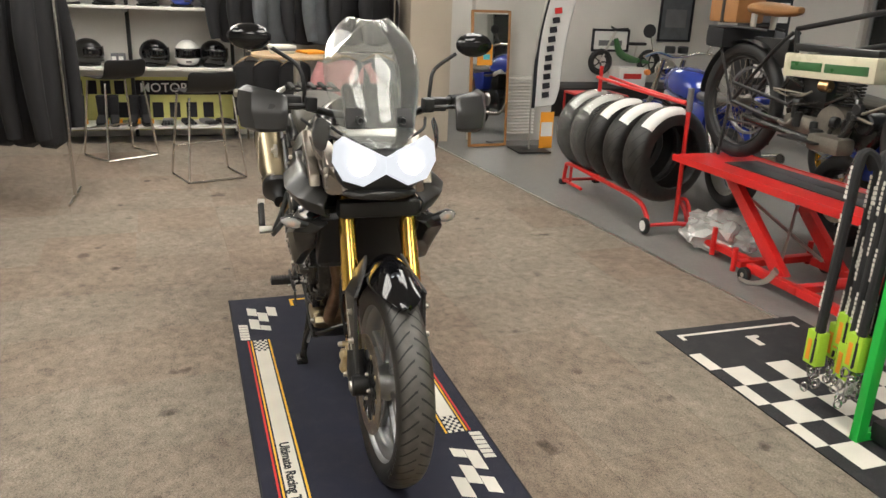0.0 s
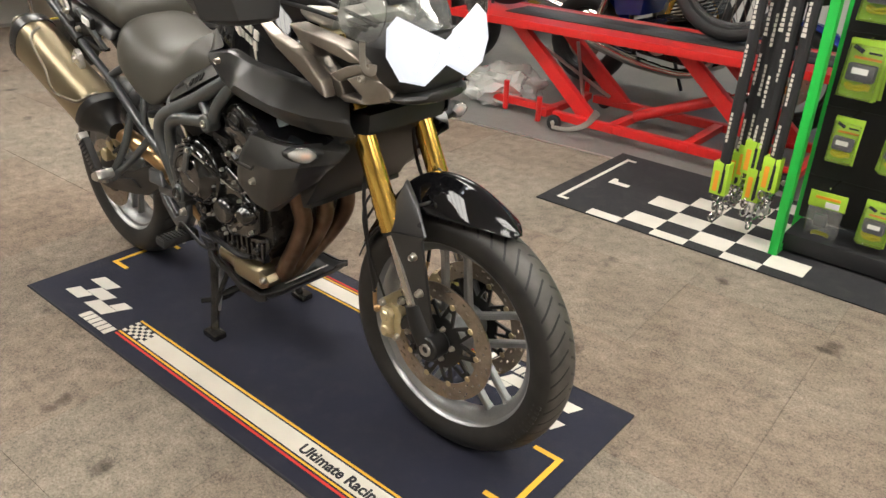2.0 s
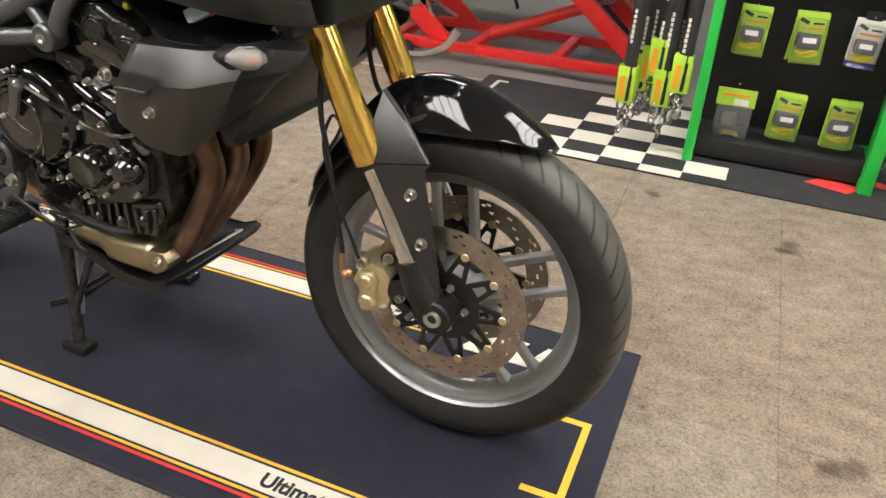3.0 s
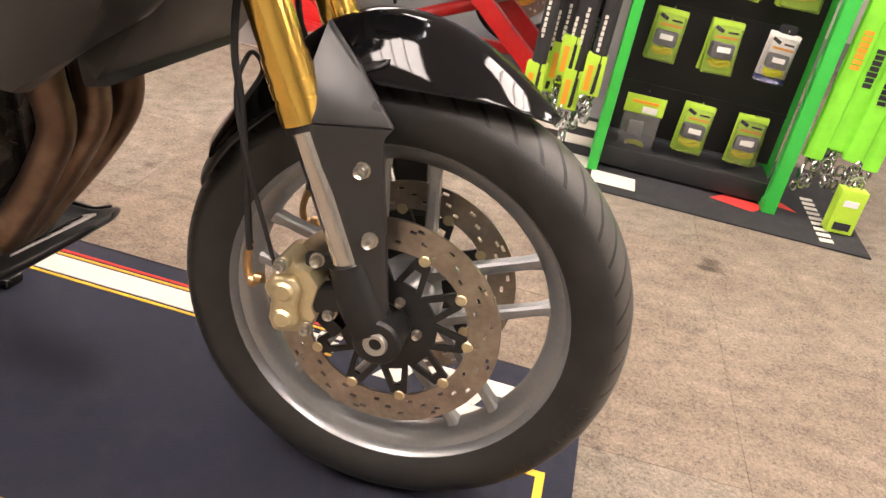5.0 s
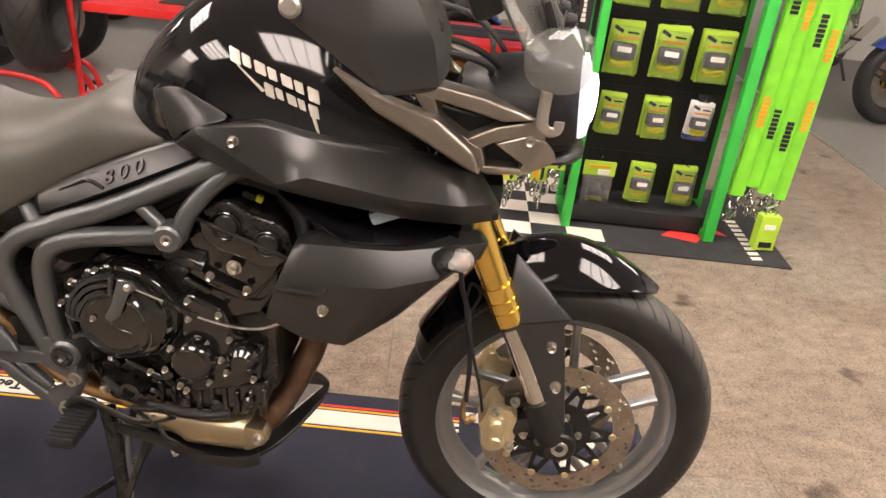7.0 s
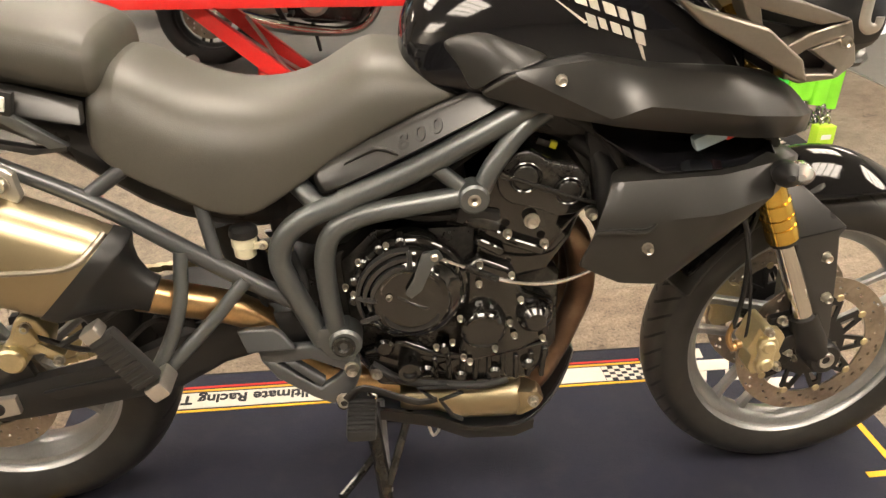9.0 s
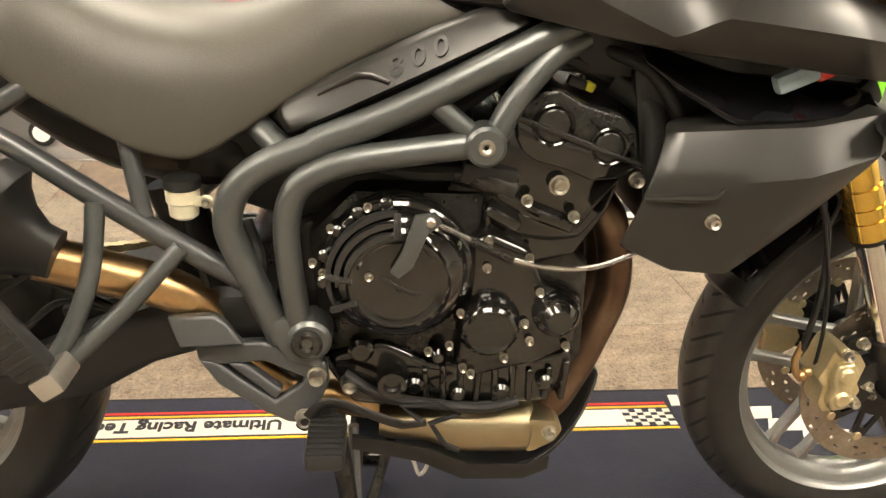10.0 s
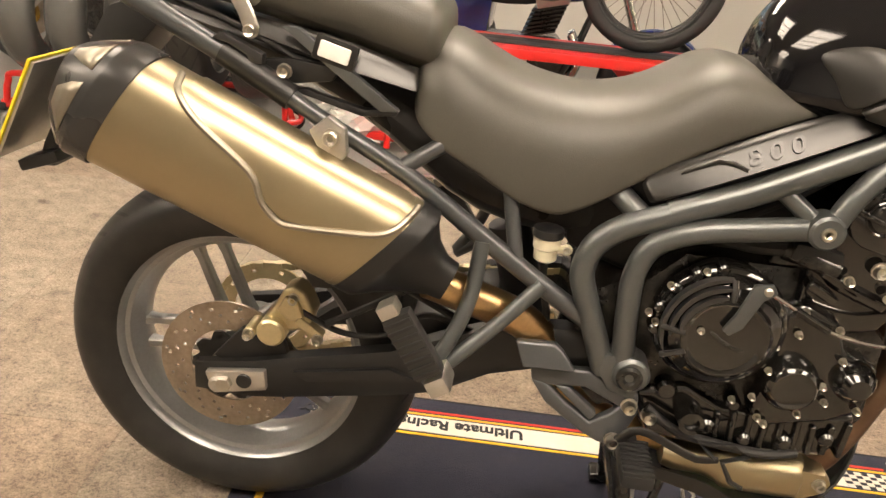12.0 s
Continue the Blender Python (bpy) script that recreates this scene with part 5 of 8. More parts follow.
for i, digit in enumerate("800"):
    nm = letters(digit, 0.033, 0.0028, 0.0004)
    moved(nm, Matrix(((1.15, 0.25, 0, 0), (0, 1, 0, 0), (0, 0, 1, 0), (0, 0, 0, 1))))
    part("model_number", moved(nm, Matrix.Translation((0.742 + 0.025 * i, -0.1705 + 0.0005 * i, 0.804 + 0.0118 * i)) @ Matrix.Rotation(radians(-25), 4, "Y") @ Matrix.Rotation(radians(55), 4, "X")), GUARD, bike, "raised model numeral")
pair("strip_rib", tube([(0.660, -0.159, 0.781), (0.705, -0.1615, 0.806), (0.722, -0.166, 0.806), (0.742, -0.173, 0.800)], [0.002, 0.0035, 0.0035, 0.003], 8, 1), MATTE, bike)
part("airbox", prism([(0.56, 0.735), (0.60, 0.76), (0.86, 0.885), (1.10, 0.925), (1.16, 0.86), (1.10, 0.79), (1.04, 0.80), (0.90, 0.815), (0.80, 0.755), (0.66, 0.70)], -0.128, 0.128, 0.02), DARK, bike, "black airbox between frame spars")

# rear brake reservoir
res = part("brake_reservoir", lathe([(0.012, -0.024), (0.017, -0.020), (0.018, -0.004), (0.020, -0.002), (0.0205, 0.014), (0.018, 0.016)], 24, "z", (0.497, -0.152, 0.648)), CREAM, bike, "milky brake fluid reservoir")
part("reservoir_cap", lathe([(0.016, 0.030), (0.022, 0.027), (0.023, 0.016), (0.020, 0.014)], 20, "z", (0.497, -0.152, 0.648)), DARK, res)
part("reservoir_tab", cyl(0.0085, 0.006, (0.526, -0.160, 0.648), "y", 16, 0.002, box(0.016, 0.006, 0.012, (0.517, -0.160, 0.648), 0.002)), CREAM, res)
screws("reservoir_bolt", [(0.526, -0.164, 0.648)], 0.0045, 0.004, BOLT, res)
part("reservoir_hose", tube([(0.497, -0.152, 0.630), (0.500, -0.148, 0.59), (0.512, -0.14, 0.54), (0.52, -0.135, 0.48)], 0.006, 8, 5), RUBBER, bike)

# engine
part("crankcase", prism([(0.64, 0.60), (0.66, 0.40), (0.70, 0.335), (0.96, 0.345), (1.02, 0.42), (1.015, 0.56), (0.95, 0.62), (0.86, 0.66), (0.70, 0.66)], -0.135, 0.15, 0.02), ENGINE2, bike, "black engine crankcase")
part("cylinder_block", prism([(0.80, 0.63), (0.85, 0.575), (1.0, 0.58), (1.03, 0.66), (1.04, 0.72), (0.89, 0.76), (0.85, 0.72)], -0.125, 0.13, 0.012), ENGINE2, bike)
head = prism([(0.868, 0.722), (0.889, 0.762), (0.918, 0.752), (0.980, 0.730), (1.045, 0.706), (1.036, 0.694), (1.010, 0.660), (0.978, 0.612), (0.935, 0.626), (0.898, 0.642), (0.872, 0.665)], -0.158, 0.16, 0.010, None, 3)
part("cylinder_head", head, ENGINE, bike, "gloss black cylinder head")
flange = prism([(0.888, 0.764), (0.917, 0.753), (0.980, 0.732), (1.047, 0.708), (1.034, 0.700), (1.018, 0.691), (0.989, 0.688), (0.970, 0.697), (0.945, 0.705), (0.918, 0.711), (0.902, 0.722), (0.893, 0.738)], -0.167, -0.14, 0.005, None, 3)
part("head_flange", flange, ENGINE, bike)
cover = prism([(0.888, 0.766), (0.899, 0.784), (0.921, 0.797), (0.943, 0.799), (0.975, 0.781), (1.020, 0.771), (1.039, 0.754), (1.047, 0.718), (1.047, 0.708), (0.980, 0.731), (0.917, 0.752)], -0.162, 0.155, 0.012, None, 4)
part("cam_cover", cover, ENGINE2, bike, "satin black cam cover")
part("head_rib", tube([(0.886, -0.168, 0.767), (0.917, -0.170, 0.756), (0.980, -0.170, 0.734), (1.049, -0.168, 0.710)], 0.0040, 8, 4), ENGINE2, bike)
for x, z, r in ((0.936, 0.756, 0.021), (1.006, 0.732, 0.019)):
    part("cam_bulge", lathe([(0.0, -0.0085), (r * 0.80, -0.0085), (r * 0.92, -0.0075), (r, -0.005), (r + 0.001, 0.02)], 36, "y", (x, -0.162, z)), ENGINE2, bike)
    part("bulge_ring", lathe([(r + 0.001, -0.004), (r + 0.003, -0.0055), (r + 0.005, -0.004), (r + 0.005, 0.01), (r + 0.001, 0.01)], 36, "y", (x, -0.164, z), closed=True), ENGINE, bike)
part("sensor_plug", box(0.022, 0.014, 0.012, (0.966, -0.130, 0.801), 0.003, ry=20), DARK, bike)
part("sensor_plug", box(0.012, 0.012, 0.012, (0.983, -0.130, 0.796), 0.003, ry=20), YELLOWP, bike, "yellow plug")
part("coolant_pipe", tube([(0.825, -0.15, 0.690), (0.86, -0.158, 0.683), (0.897, -0.160, 0.672)], 0.015, 14, 3), ENGINE2, bike)
hb = prism([(0.862, 0.668), (0.90, 0.700), (0.93, 0.692), (1.00, 0.676), (1.035, 0.690), (1.02, 0.64), (0.985, 0.582), (0.915, 0.56), (0.86, 0.60)], -0.151, -0.11, 0.012, None, 4)
part("cam_chain_case", hb, ENGINE, bike)
screws("head_bolt", [(0.950, -0.170, 0.683)], 0.0105, 0.010, BOLT, bike, "large bright head bolt")
screws("head_bolt", [(1.046, -0.166, 0.691)], 0.0085, 0.010, BOLT, bike)
for x, z, l, a in ((0.905, 0.655, 0.065, 28), (0.938, 0.640, 0.075, 20), (0.885, 0.638, 0.05, 28)):
    part("coolant_fitting", box(l, 0.026, 0.015, (x, -0.160, z), 0.006, ry=a, seg=3), ENGINE, bike)
screws("fitting_bolt", [(0.911, -0.176, 0.665), (0.972, -0.172, 0.644)], 0.006, 0.010, BOLT, bike)
# clutch cover
cv = lathe([(0.0, -0.212), (0.030, -0.2135), (0.050, -0.212), (0.054, -0.2145), (0.057, -0.2155), (0.060, -0.2145), (0.063, -0.210), (0.070, -0.2045), (0.077, -0.2015), (0.082, -0.196), (0.085, -0.188), (0.087, -0.182), (0.092, -0.179), (0.095, -0.175), (0.096, -0.16), (0.09, -0.13)], 64, "y", (0.757, 0, 0.569))
part("clutch_cover", cv, ENGINE, bike, "gloss black clutch cover")


def crescent(r0, r1, a0, a1, y0, y1, bm=None, n=14):
    """A flat ring sector standing on the clutch cover, its ends narrowed."""
    rows = []
    for i in range(n + 1):
        a = radians(a0 + (a1 - a0) * i / n)
        mid, hw = (r0 + r1) / 2, (r1 - r0) / 2 * min(1.0, 0.35 + 4.0 * min(i, n - i) / n)
        rows.append([(0.757 + rr * math.cos(a), y, 0.569 + rr * math.sin(a)) for rr, y in ((mid - hw, y1), (mid - hw, y0), (mid + hw, y0), (mid + hw, y1))])
    return loft(rows, bm=bm)


for r0, r1, a0, a1, y in ((0.0595, 0.0665, 98, 176, -0.2175), (0.0705, 0.0775, 90, 186, -0.2125), (0.0815, 0.0875, 92, 206, -0.2065)):
    part("clutch_rib", crescent(r0, r1, a0, a1, y, y + 0.014), GUARD, bike, "satin crescent rib")
for a, r0, r1 in ((178, 0.055, 0.086), (208, 0.056, 0.090), (92, 0.058, 0.086)):
    c, e = math.cos(radians(a)), math.sin(radians(a))
    part("clutch_web", tube([(0.757 + r0 * c, -0.214, 0.569 + r0 * e), (0.757 + (r0 + r1) / 2 * c, -0.2115, 0.569 + (r0 + r1) / 2 * e), (0.757 + r1 * c, -0.2045, 0.569 + r1 * e)], 0.0045, 8, 2), GUARD, bike)
for a in (100, 122, 144, 166, 188):
    c, e = math.cos(radians(a)), math.sin(radians(a))
    part("cover_boss", cyl(0.0085, 0.030, (0.757 + 0.0925 * c, -0.176, 0.569 + 0.0925 * e), "y", 16, 0.003), ENGINE, bike)
lg = tube([(0.735 + i * 0.0085, -0.2128, 0.578 - 0.010 * math.sin(i / 6 * 2.4) - i * 0.0028) for i in range(7)], [0.002, 0.0042, 0.0032, 0.0044, 0.0032, 0.0042, 0.002], 8, 3, flat=0.5)
part("clutch_badge", lg, ENGINE2, bike)
rim_pts = [(0.675, 0.627), (0.719, 0.655), (0.743, 0.640), (0.829, 0.609), (0.838, 0.556), (0.838, 0.515), (0.826, 0.468), (0.799, 0.459), (0.665, 0.568), (0.653, 0.582)]
screws("cover_bolt", [(x, -0.186, z) for x, z in rim_pts], 0.0043, 0.008, BOLT, bike)
screws("cover_bolt", [(0.722, -0.216, 0.578)], 0.0043, 0.006, BOLT, bike)
arm = prism([(0.774, 0.660), (0.798, 0.664), (0.806, 0.651), (0.790, 0.638), (0.773, 0.594), (0.757, 0.580), (0.747, 0.588), (0.760, 0.614)], -0.226, -0.219, 0.002)
part("clutch_arm", arm, FRAMEP, bike, "flat dark grey clutch arm")
part("clutch_clip", cyl(0.006, 0.012, (0.792, -0.226, 0.654), "y", 12, 0.002), BOLT, bike)
part("clutch_cable", tube([(0.80, -0.218, 0.648), (0.85, -0.205, 0.620), (0.895, -0.198, 0.596), (0.95, -0.196, 0.584), (1.00, -0.198, 0.588), (1.05, -0.200, 0.610), (1.085, -0.195, 0.628)], 0.0034, 8, 6), CHROME, bike, "bright clutch cable")
part("cable_adjuster", tube([(0.842, -0.207, 0.624), (0.895, -0.199, 0.596)], 0.006, 10, 1), ENGINE2, bike)
# lower covers
part("generator_cover", lathe([(0.0, -0.198), (0.026, -0.198), (0.030, -0.200), (0.034, -0.197), (0.040, -0.188), (0.043, -0.165), (0.043, -0.12)], 40, "y", (0.876, 0, 0.494)), ENGINE, bike, "round gloss black engine cover")
# Added dark block that stops the view through behind the radiator.
part("radiator_gap_filler", prism([(1.09, 0.60), (1.078, 0.66), (1.062, 0.74), (1.055, 0.80), (1.14, 0.82), (1.14, 0.60)], -0.12, 0.12, 0.006), DARK, bike)
part("pump_cover", lathe([(0.0, -0.198), (0.016, -0.197), (0.022, -0.190), (0.030, -0.180), (0.032, -0.165), (0.034, -0.12)], 32, "y", (0.965, 0, 0.508)), ENGINE, bike)
part("engine_plate", prism([(0.845, 0.600), (0.87, 0.62), (0.925, 0.595), (0.945, 0.55), (1.0, 0.53), (0.995, 0.455), (0.95, 0.43), (0.86, 0.405), (0.835, 0.43), (0.85, 0.50)], -0.168, -0.12, 0.014, None, 4), ENGINE, bike)
screws("cover_bolt", [(x, -0.174, z) for x, z in ((0.869, 0.609), (0.922, 0.588), (0.869, 0.573), (0.924, 0.495), (0.933, 0.469), (0.901, 0.443), (0.847, 0.427), (0.858, 0.418), (0.940, 0.540), (0.988, 0.519), (0.982, 0.462))], 0.0046, 0.008, BOLT, bike)
part("oil_cap", lathe([(0.0, -0.176), (0.010, -0.176), (0.012, -0.184), (0.019, -0.184), (0.021, -0.16), (0.021, -0.13)], 24, "y", (0.754, 0, 0.403)), ENGINE, bike)
screws("cover_bolt", [(0.697, -0.150, 0.386)], 0.011, 0.014, BOLT, bike)
rnd = random.Random(4)
for i in range(9):
    x = 0.80 + 0.024 * i
    part("sump_rib", box(0.009, 0.030, 0.050 + 0.016 * rnd.random(), (x, -0.140, 0.385 + 0.004 * (i % 3)), 0.004, ry=rnd.uniform(-4, 4), seg=3), ENGINE, bike)
part("sump", prism([(0.66, 0.425), (0.70, 0.348), (0.80, 0.338), (0.97, 0.352), (1.005, 0.40), (1.00, 0.44), (0.90, 0.415), (0.80, 0.42), (0.74, 0.45)], -0.147, 0.14, 0.014, None, 4), ENGINE, bike, "gloss black sump")
for x, z, r in ((0.712, 0.440, 0.017), (0.785, 0.385, 0.013), (0.845, 0.372, 0.011), (0.905, 0.376, 0.013), (0.965, 0.392, 0.012), (0.815, 0.432, 0.012)):
    part("sump_boss", cyl(r, 0.03, (x, -0.146, z), "y", 18, 0.005), ENGINE, bike)
part("sump_hose", tube([(0.69, -0.150, 0.40), (0.74, -0.160, 0.372), (0.80, -0.160, 0.360), (0.88, -0.158, 0.352), (0.93, -0.150, 0.358)], 0.0075, 10, 5), RUBBER, bike)
for pts, r in ((((0.70, -0.12, 0.70), (0.77, -0.15, 0.69), (0.84, -0.15, 0.69), (0.88, -0.15, 0.675)), 0.011), (((0.66, -0.10, 0.68), (0.74, -0.13, 0.715), (0.80, -0.14, 0.75), (0.88, -0.12, 0.80)), 0.008), (((0.56, -0.10, 0.60), (0.58, -0.13, 0.55), (0.56, -0.13, 0.49)), 0.010), (((0.90, -0.10, 0.83), (0.95, -0.12, 0.83), (1.02, -0.10, 0.80)), 0.012), (((0.93, -0.11, 0.86), (0.90, -0.13, 0.82), (0.86, -0.12, 0.79)), 0.006)):
    part("engine_hose", tube(pts, r, 9, 5), RUBBER, bike)
fb = None
for k in range(3):
    fb = box(0.05, 0.03, 0.03, (0.72 + 0.06 * k, -0.12, 0.70 - 0.004 * k), 0.006, ry=12, bm=fb)
fb = box(0.16, 0.10, 0.08, (0.84, -0.03, 0.80), 0.01, ry=-24, bm=fb)
fb = box(0.07, 0.04, 0.028, (0.865, -0.150, 0.690), 0.008, ry=8, bm=fb)
part("throttle_body", fb, DARK, bike)
part("wiring_clip", box(0.016, 0.012, 0.012, (1.03, -0.13, 0.86), 0.003), mat("blue_connector", (0.02, 0.28, 0.40), 0.4), bike)
pair("wiring_plug", box(0.05, 0.02, 0.022, (1.20, -0.198, 0.828), 0.006, ry=-25), mat("pale_blue_plug", (0.30, 0.40, 0.45), 0.45), bike)
part("wiring_plug", box(0.022, 0.02, 0.014, (1.232, -0.196, 0.835), 0.004, ry=-25), REDL, bike)
part("sprocket_cover", prism([(0.56, 0.50), (0.64, 0.52), (0.66, 0.42), (0.62, 0.36), (0.56, 0.40)], 0.13, 0.16, 0.01), ENGINE2, bike)
part("gearbox_back", prism([(0.55, 0.56), (0.66, 0.62), (0.68, 0.40), (0.62, 0.36), (0.54, 0.44)], -0.12, 0.14, 0.02), ENGINE2, bike)

# headers, collector, belly pan, link pipe
for y in (-0.075, 0.005, 0.085):
    part("header_pipe", tube([(1.00, y, 0.66), (1.045, y, 0.610), (1.064, y, 0.545), (1.068, y * 0.9, 0.485), (1.046, y * 0.75 - 0.02, 0.42), (1.018, y * 0.5 - 0.05, 0.36), (0.985, -0.07 + y * 0.25, 0.308), (0.94, -0.08, 0.295)], [0.024, 0.025, 0.025, 0.025, 0.024, 0.024, 0.026, 0.03], 16, 5), HEADER, bike, "heat-browned header pipe")
ring = []
for x, k in ((0.738, 0.50), (0.752, 0.60), (0.805, 0.66), (0.826, 0.80), (0.838, 0.97), (0.86, 1.0), (0.94, 1.0), (0.953, 0.95), (0.962, 0.7)):
    ring.append([(x, -0.097 - 0.02 * (1 - k) + 0.056 * k * math.copysign(abs(math.cos(a)) ** 0.75, math.cos(a)), 0.294 + 0.010 * (1 - k) + 0.040 * k * math.copysign(abs(math.sin(a)) ** 0.75, math.sin(a))) for a in (2 * math.pi * i / 24 for i in range(24))])
cat = part("collector_box", loft(ring), STEEL, bike, "brushed steel collector box")
cb = prism([(0.950, 0.325), (0.990, 0.322), (1.004, 0.304), (0.992, 0.284), (0.965, 0.268), (0.950, 0.262)], -0.148, -0.08, 0.010)
part("collector_end", cb, STEEL, cat)
screws("collector_bolt", [(0.981, -0.150, 0.304)], 0.009, 0.010, BOLT, cat)
part("link_pipe", tube([(0.85, -0.085, 0.292), (0.78, -0.085, 0.300), (0.70, -0.085, 0.315), (0.62, -0.085, 0.335), (0.56, -0.095, 0.38), (0.535, -0.12, 0.44), (0.515, -0.135, 0.485), (0.47, -0.15, 0.525), (0.40, -0.172, 0.558), (0.335, -0.195, 0.588)], [0.024, 0.024, 0.024, 0.024, 0.024, 0.025, 0.027, 0.028, 0.028, 0.028], 18, 5), PIPE, bike, "straw-coloured link pipe")
rows = []
for x, z, w in ((0.69, 0.262, 0.120), (0.78, 0.244, 0.140), (0.86, 0.216, 0.150), (0.95, 0.218, 0.150), (0.985, 0.236, 0.143), (1.03, 0.272, 0.118), (1.066, 0.301, 0.066), (1.088, 0.319, 0.018)):
    rows.append([(x, u * w, z + ((0.022 if x < 1.0 else 0.012) if abs(u) > 0.95 else 0.0)) for u in (-1.0, -0.93, -0.5, 0.0, 0.5, 0.93, 1.0)])
part("belly_pan", cage(rows), DARK, bike, "black pointed belly pan", sub=1, solid=0.007)
vb = bmesh.new()
corners = [(0.990, -0.086, 0.277), (1.074, -0.004, 0.336), (0.990, 0.070, 0.277)]
lo = [vb.verts.new((x, y, z - 0.004)) for x, y, z in corners]
hi = [vb.verts.new(c) for c in corners]
vb.faces.new(hi)
vb.faces.new(lo[::-1])
for i in range(3):
    vb.faces.new((lo[i], lo[(i + 1) % 3], hi[(i + 1) % 3], hi[i]))
vent = part("pan_vent", vb, WHITEP, bike, "pale slotted vent plate")
for i in range(4):
    part("vent_slot", box(0.030, 0.008, 0.005, (1.012 + 0.004 * (i % 2), -0.046 + 0.022 * i, 0.2935 + 0.0028 * (i % 2)), 0.001, ry=-34.7), DARK, vent)

# Added dark block standing in for the dark engine interior inside the frame.
part("frame_gap_filler", prism([(0.52, 0.735), (0.62, 0.775), (0.84, 0.790), (0.86, 0.69), (0.78, 0.64), (0.62, 0.60), (0.53, 0.63)], -0.095, 0.095, 0.012, None, 3), DARK, bike)
pair("pan_side", prism([(0.70, 0.276), (0.80, 0.252), (0.86, 0.222), (0.95, 0.222), (0.985, 0.240), (0.985, 0.262), (0.95, 0.248), (0.865, 0.248), (0.81, 0.276), (0.70, 0.298)], -0.152, -0.146, 0.002), DARK, bike)

# footrest hangers, heel guards, pegs, pedal
for s in (-1, 1):
    hb = prism([(0.472, 0.503), (0.531, 0.506), (0.545, 0.496), (0.567, 0.470), (0.488, 0.466)], s * 0.172, s * 0.186, 0.005, None, 3)
    for v in hb.verts:
        v.co.y += s * 0.35 * (0.50 - v.co.z)
    part("heel_guard", hb, SUBFRAME, bike, "charcoal heel guard")
    qb = None
    for q in ([(0.501, 0.458), (0.588, 0.463), (0.668, 0.436), (0.672, 0.405), (0.642, 0.414), (0.588, 0.437), (0.530, 0.432), (0.505, 0.436)], [(0.503, 0.440), (0.530, 0.434), (0.562, 0.408), (0.602, 0.382), (0.632, 0.402), (0.644, 0.418), (0.672, 0.408), (0.657, 0.372), (0.642, 0.350), (0.618, 0.352), (0.588, 0.366), (0.530, 0.404)], [(0.540, 0.434), (0.562, 0.434), (0.612, 0.396), (0.602, 0.384)]):
        qb = prism(q, s * 0.158, s * 0.176, 0.005, qb, 3)
    for v in qb.verts:
        v.co.y += s * 0.16 * (0.46 - v.co.z)
    part("footrest_hanger", qb, SUBFRAME, bike, "charcoal footrest hanger")
    screws("hanger_bolt", [(0.640, s * 0.196, 0.362), (0.656, s * 0.186, 0.420)], 0.0105, 0.012 * (1 if s < 0 else -1), BOLT, bike)
    pg = new("footrest")
    pg.parent = bike
    pg.matrix_basis = pose(0.665, s * 0.245, 0.352, 0, 0, 0)
    part("footrest_pad", box(0.050, 0.092, 0.024, (0.006, -s * 0.008, 0.002), 0.009), RUBBER, pg, "ribbed black rubber footrest")
    for i in range(8):
        part("pad_rib", box(0.046, 0.006, 0.005, (0.006, -s * 0.008 - 0.0385 + 0.011 * i, 0.015), 0.002), RUBBER, pg)
    part("footrest_bracket", box(0.035, 0.04, 0.03, (-0.002, -s * 0.065, -0.004), 0.006), DARK, pg)
    part("footrest_spring", tube([(0.012, -s * 0.07, 0.0), (0.012, -s * 0.03, -0.015)], 0.006, 8, 1), SILVER, pg)
pd = tube([(0.636, -0.200, 0.350), (0.663, -0.206, 0.390), (0.690, -0.206, 0.390), (0.730, -0.205, 0.372), (0.768, -0.203, 0.356), (0.800, -0.20, 0.358)], [0.009, 0.008, 0.007, 0.007, 0.007, 0.006], 10, 2, flat=0.6)
pd = tube([(0.795, -0.20, 0.358), (0.767, -0.20, 0.384), (0.815, -0.20, 0.386), (0.842, -0.20, 0.372), (0.806, -0.20, 0.356), (0.826, -0.20, 0.322), (0.845, -0.20, 0.312)], 0.0045, 8, 1, bm=pd)
part("brake_pedal", pd, DARK, bike)
part("gear_lever", tube([(0.64, 0.19, 0.36), (0.72, 0.20, 0.35), (0.79, 0.20, 0.34)], 0.007, 8, 4), DARK, bike)

# centre stand
for s in (-1, 1):
    sb = tube([(0.672, s * 0.115, 0.300), (0.694, s * 0.135, 0.18), (0.712, s * 0.165, 0.030)], [0.016, 0.014, 0.013], 12, 4)
    sb = box(0.065, 0.045, 0.022, (0.716, s * 0.170, 0.017), 0.006, bm=sb)
    sb = tube([(0.76, s * 0.10, 0.275), (0.735, s * 0.13, 0.19), (0.708, s * 0.155, 0.10)], 0.008, 8, 3, bm=sb)
    part("stand_leg", sb, ENGINE2, bike, "black centre stand leg")
    part("stand_spring", tube([(0.70, s * 0.10, 0.28), (0.712, s * 0.145, 0.09)], 0.008, 8, 1), GREYP, bike)
part("stand_bar", tube([(0.700, -0.14, 0.13), (0.700, 0.14, 0.13)], 0.012, 10, 1), ENGINE2, bike)
part("stand_tang", tube([(0.70, -0.06, 0.13), (0.66, -0.09, 0.09), (0.62, -0.15, 0.085)], 0.008, 8, 4), ENGINE2, bike)
part("drain_clip", tube([(0.79, -0.11, 0.225), (0.80, -0.115, 0.20), (0.812, -0.11, 0.215), (0.80, -0.105, 0.225)], 0.003, 6, 4), WHITEP, bike)

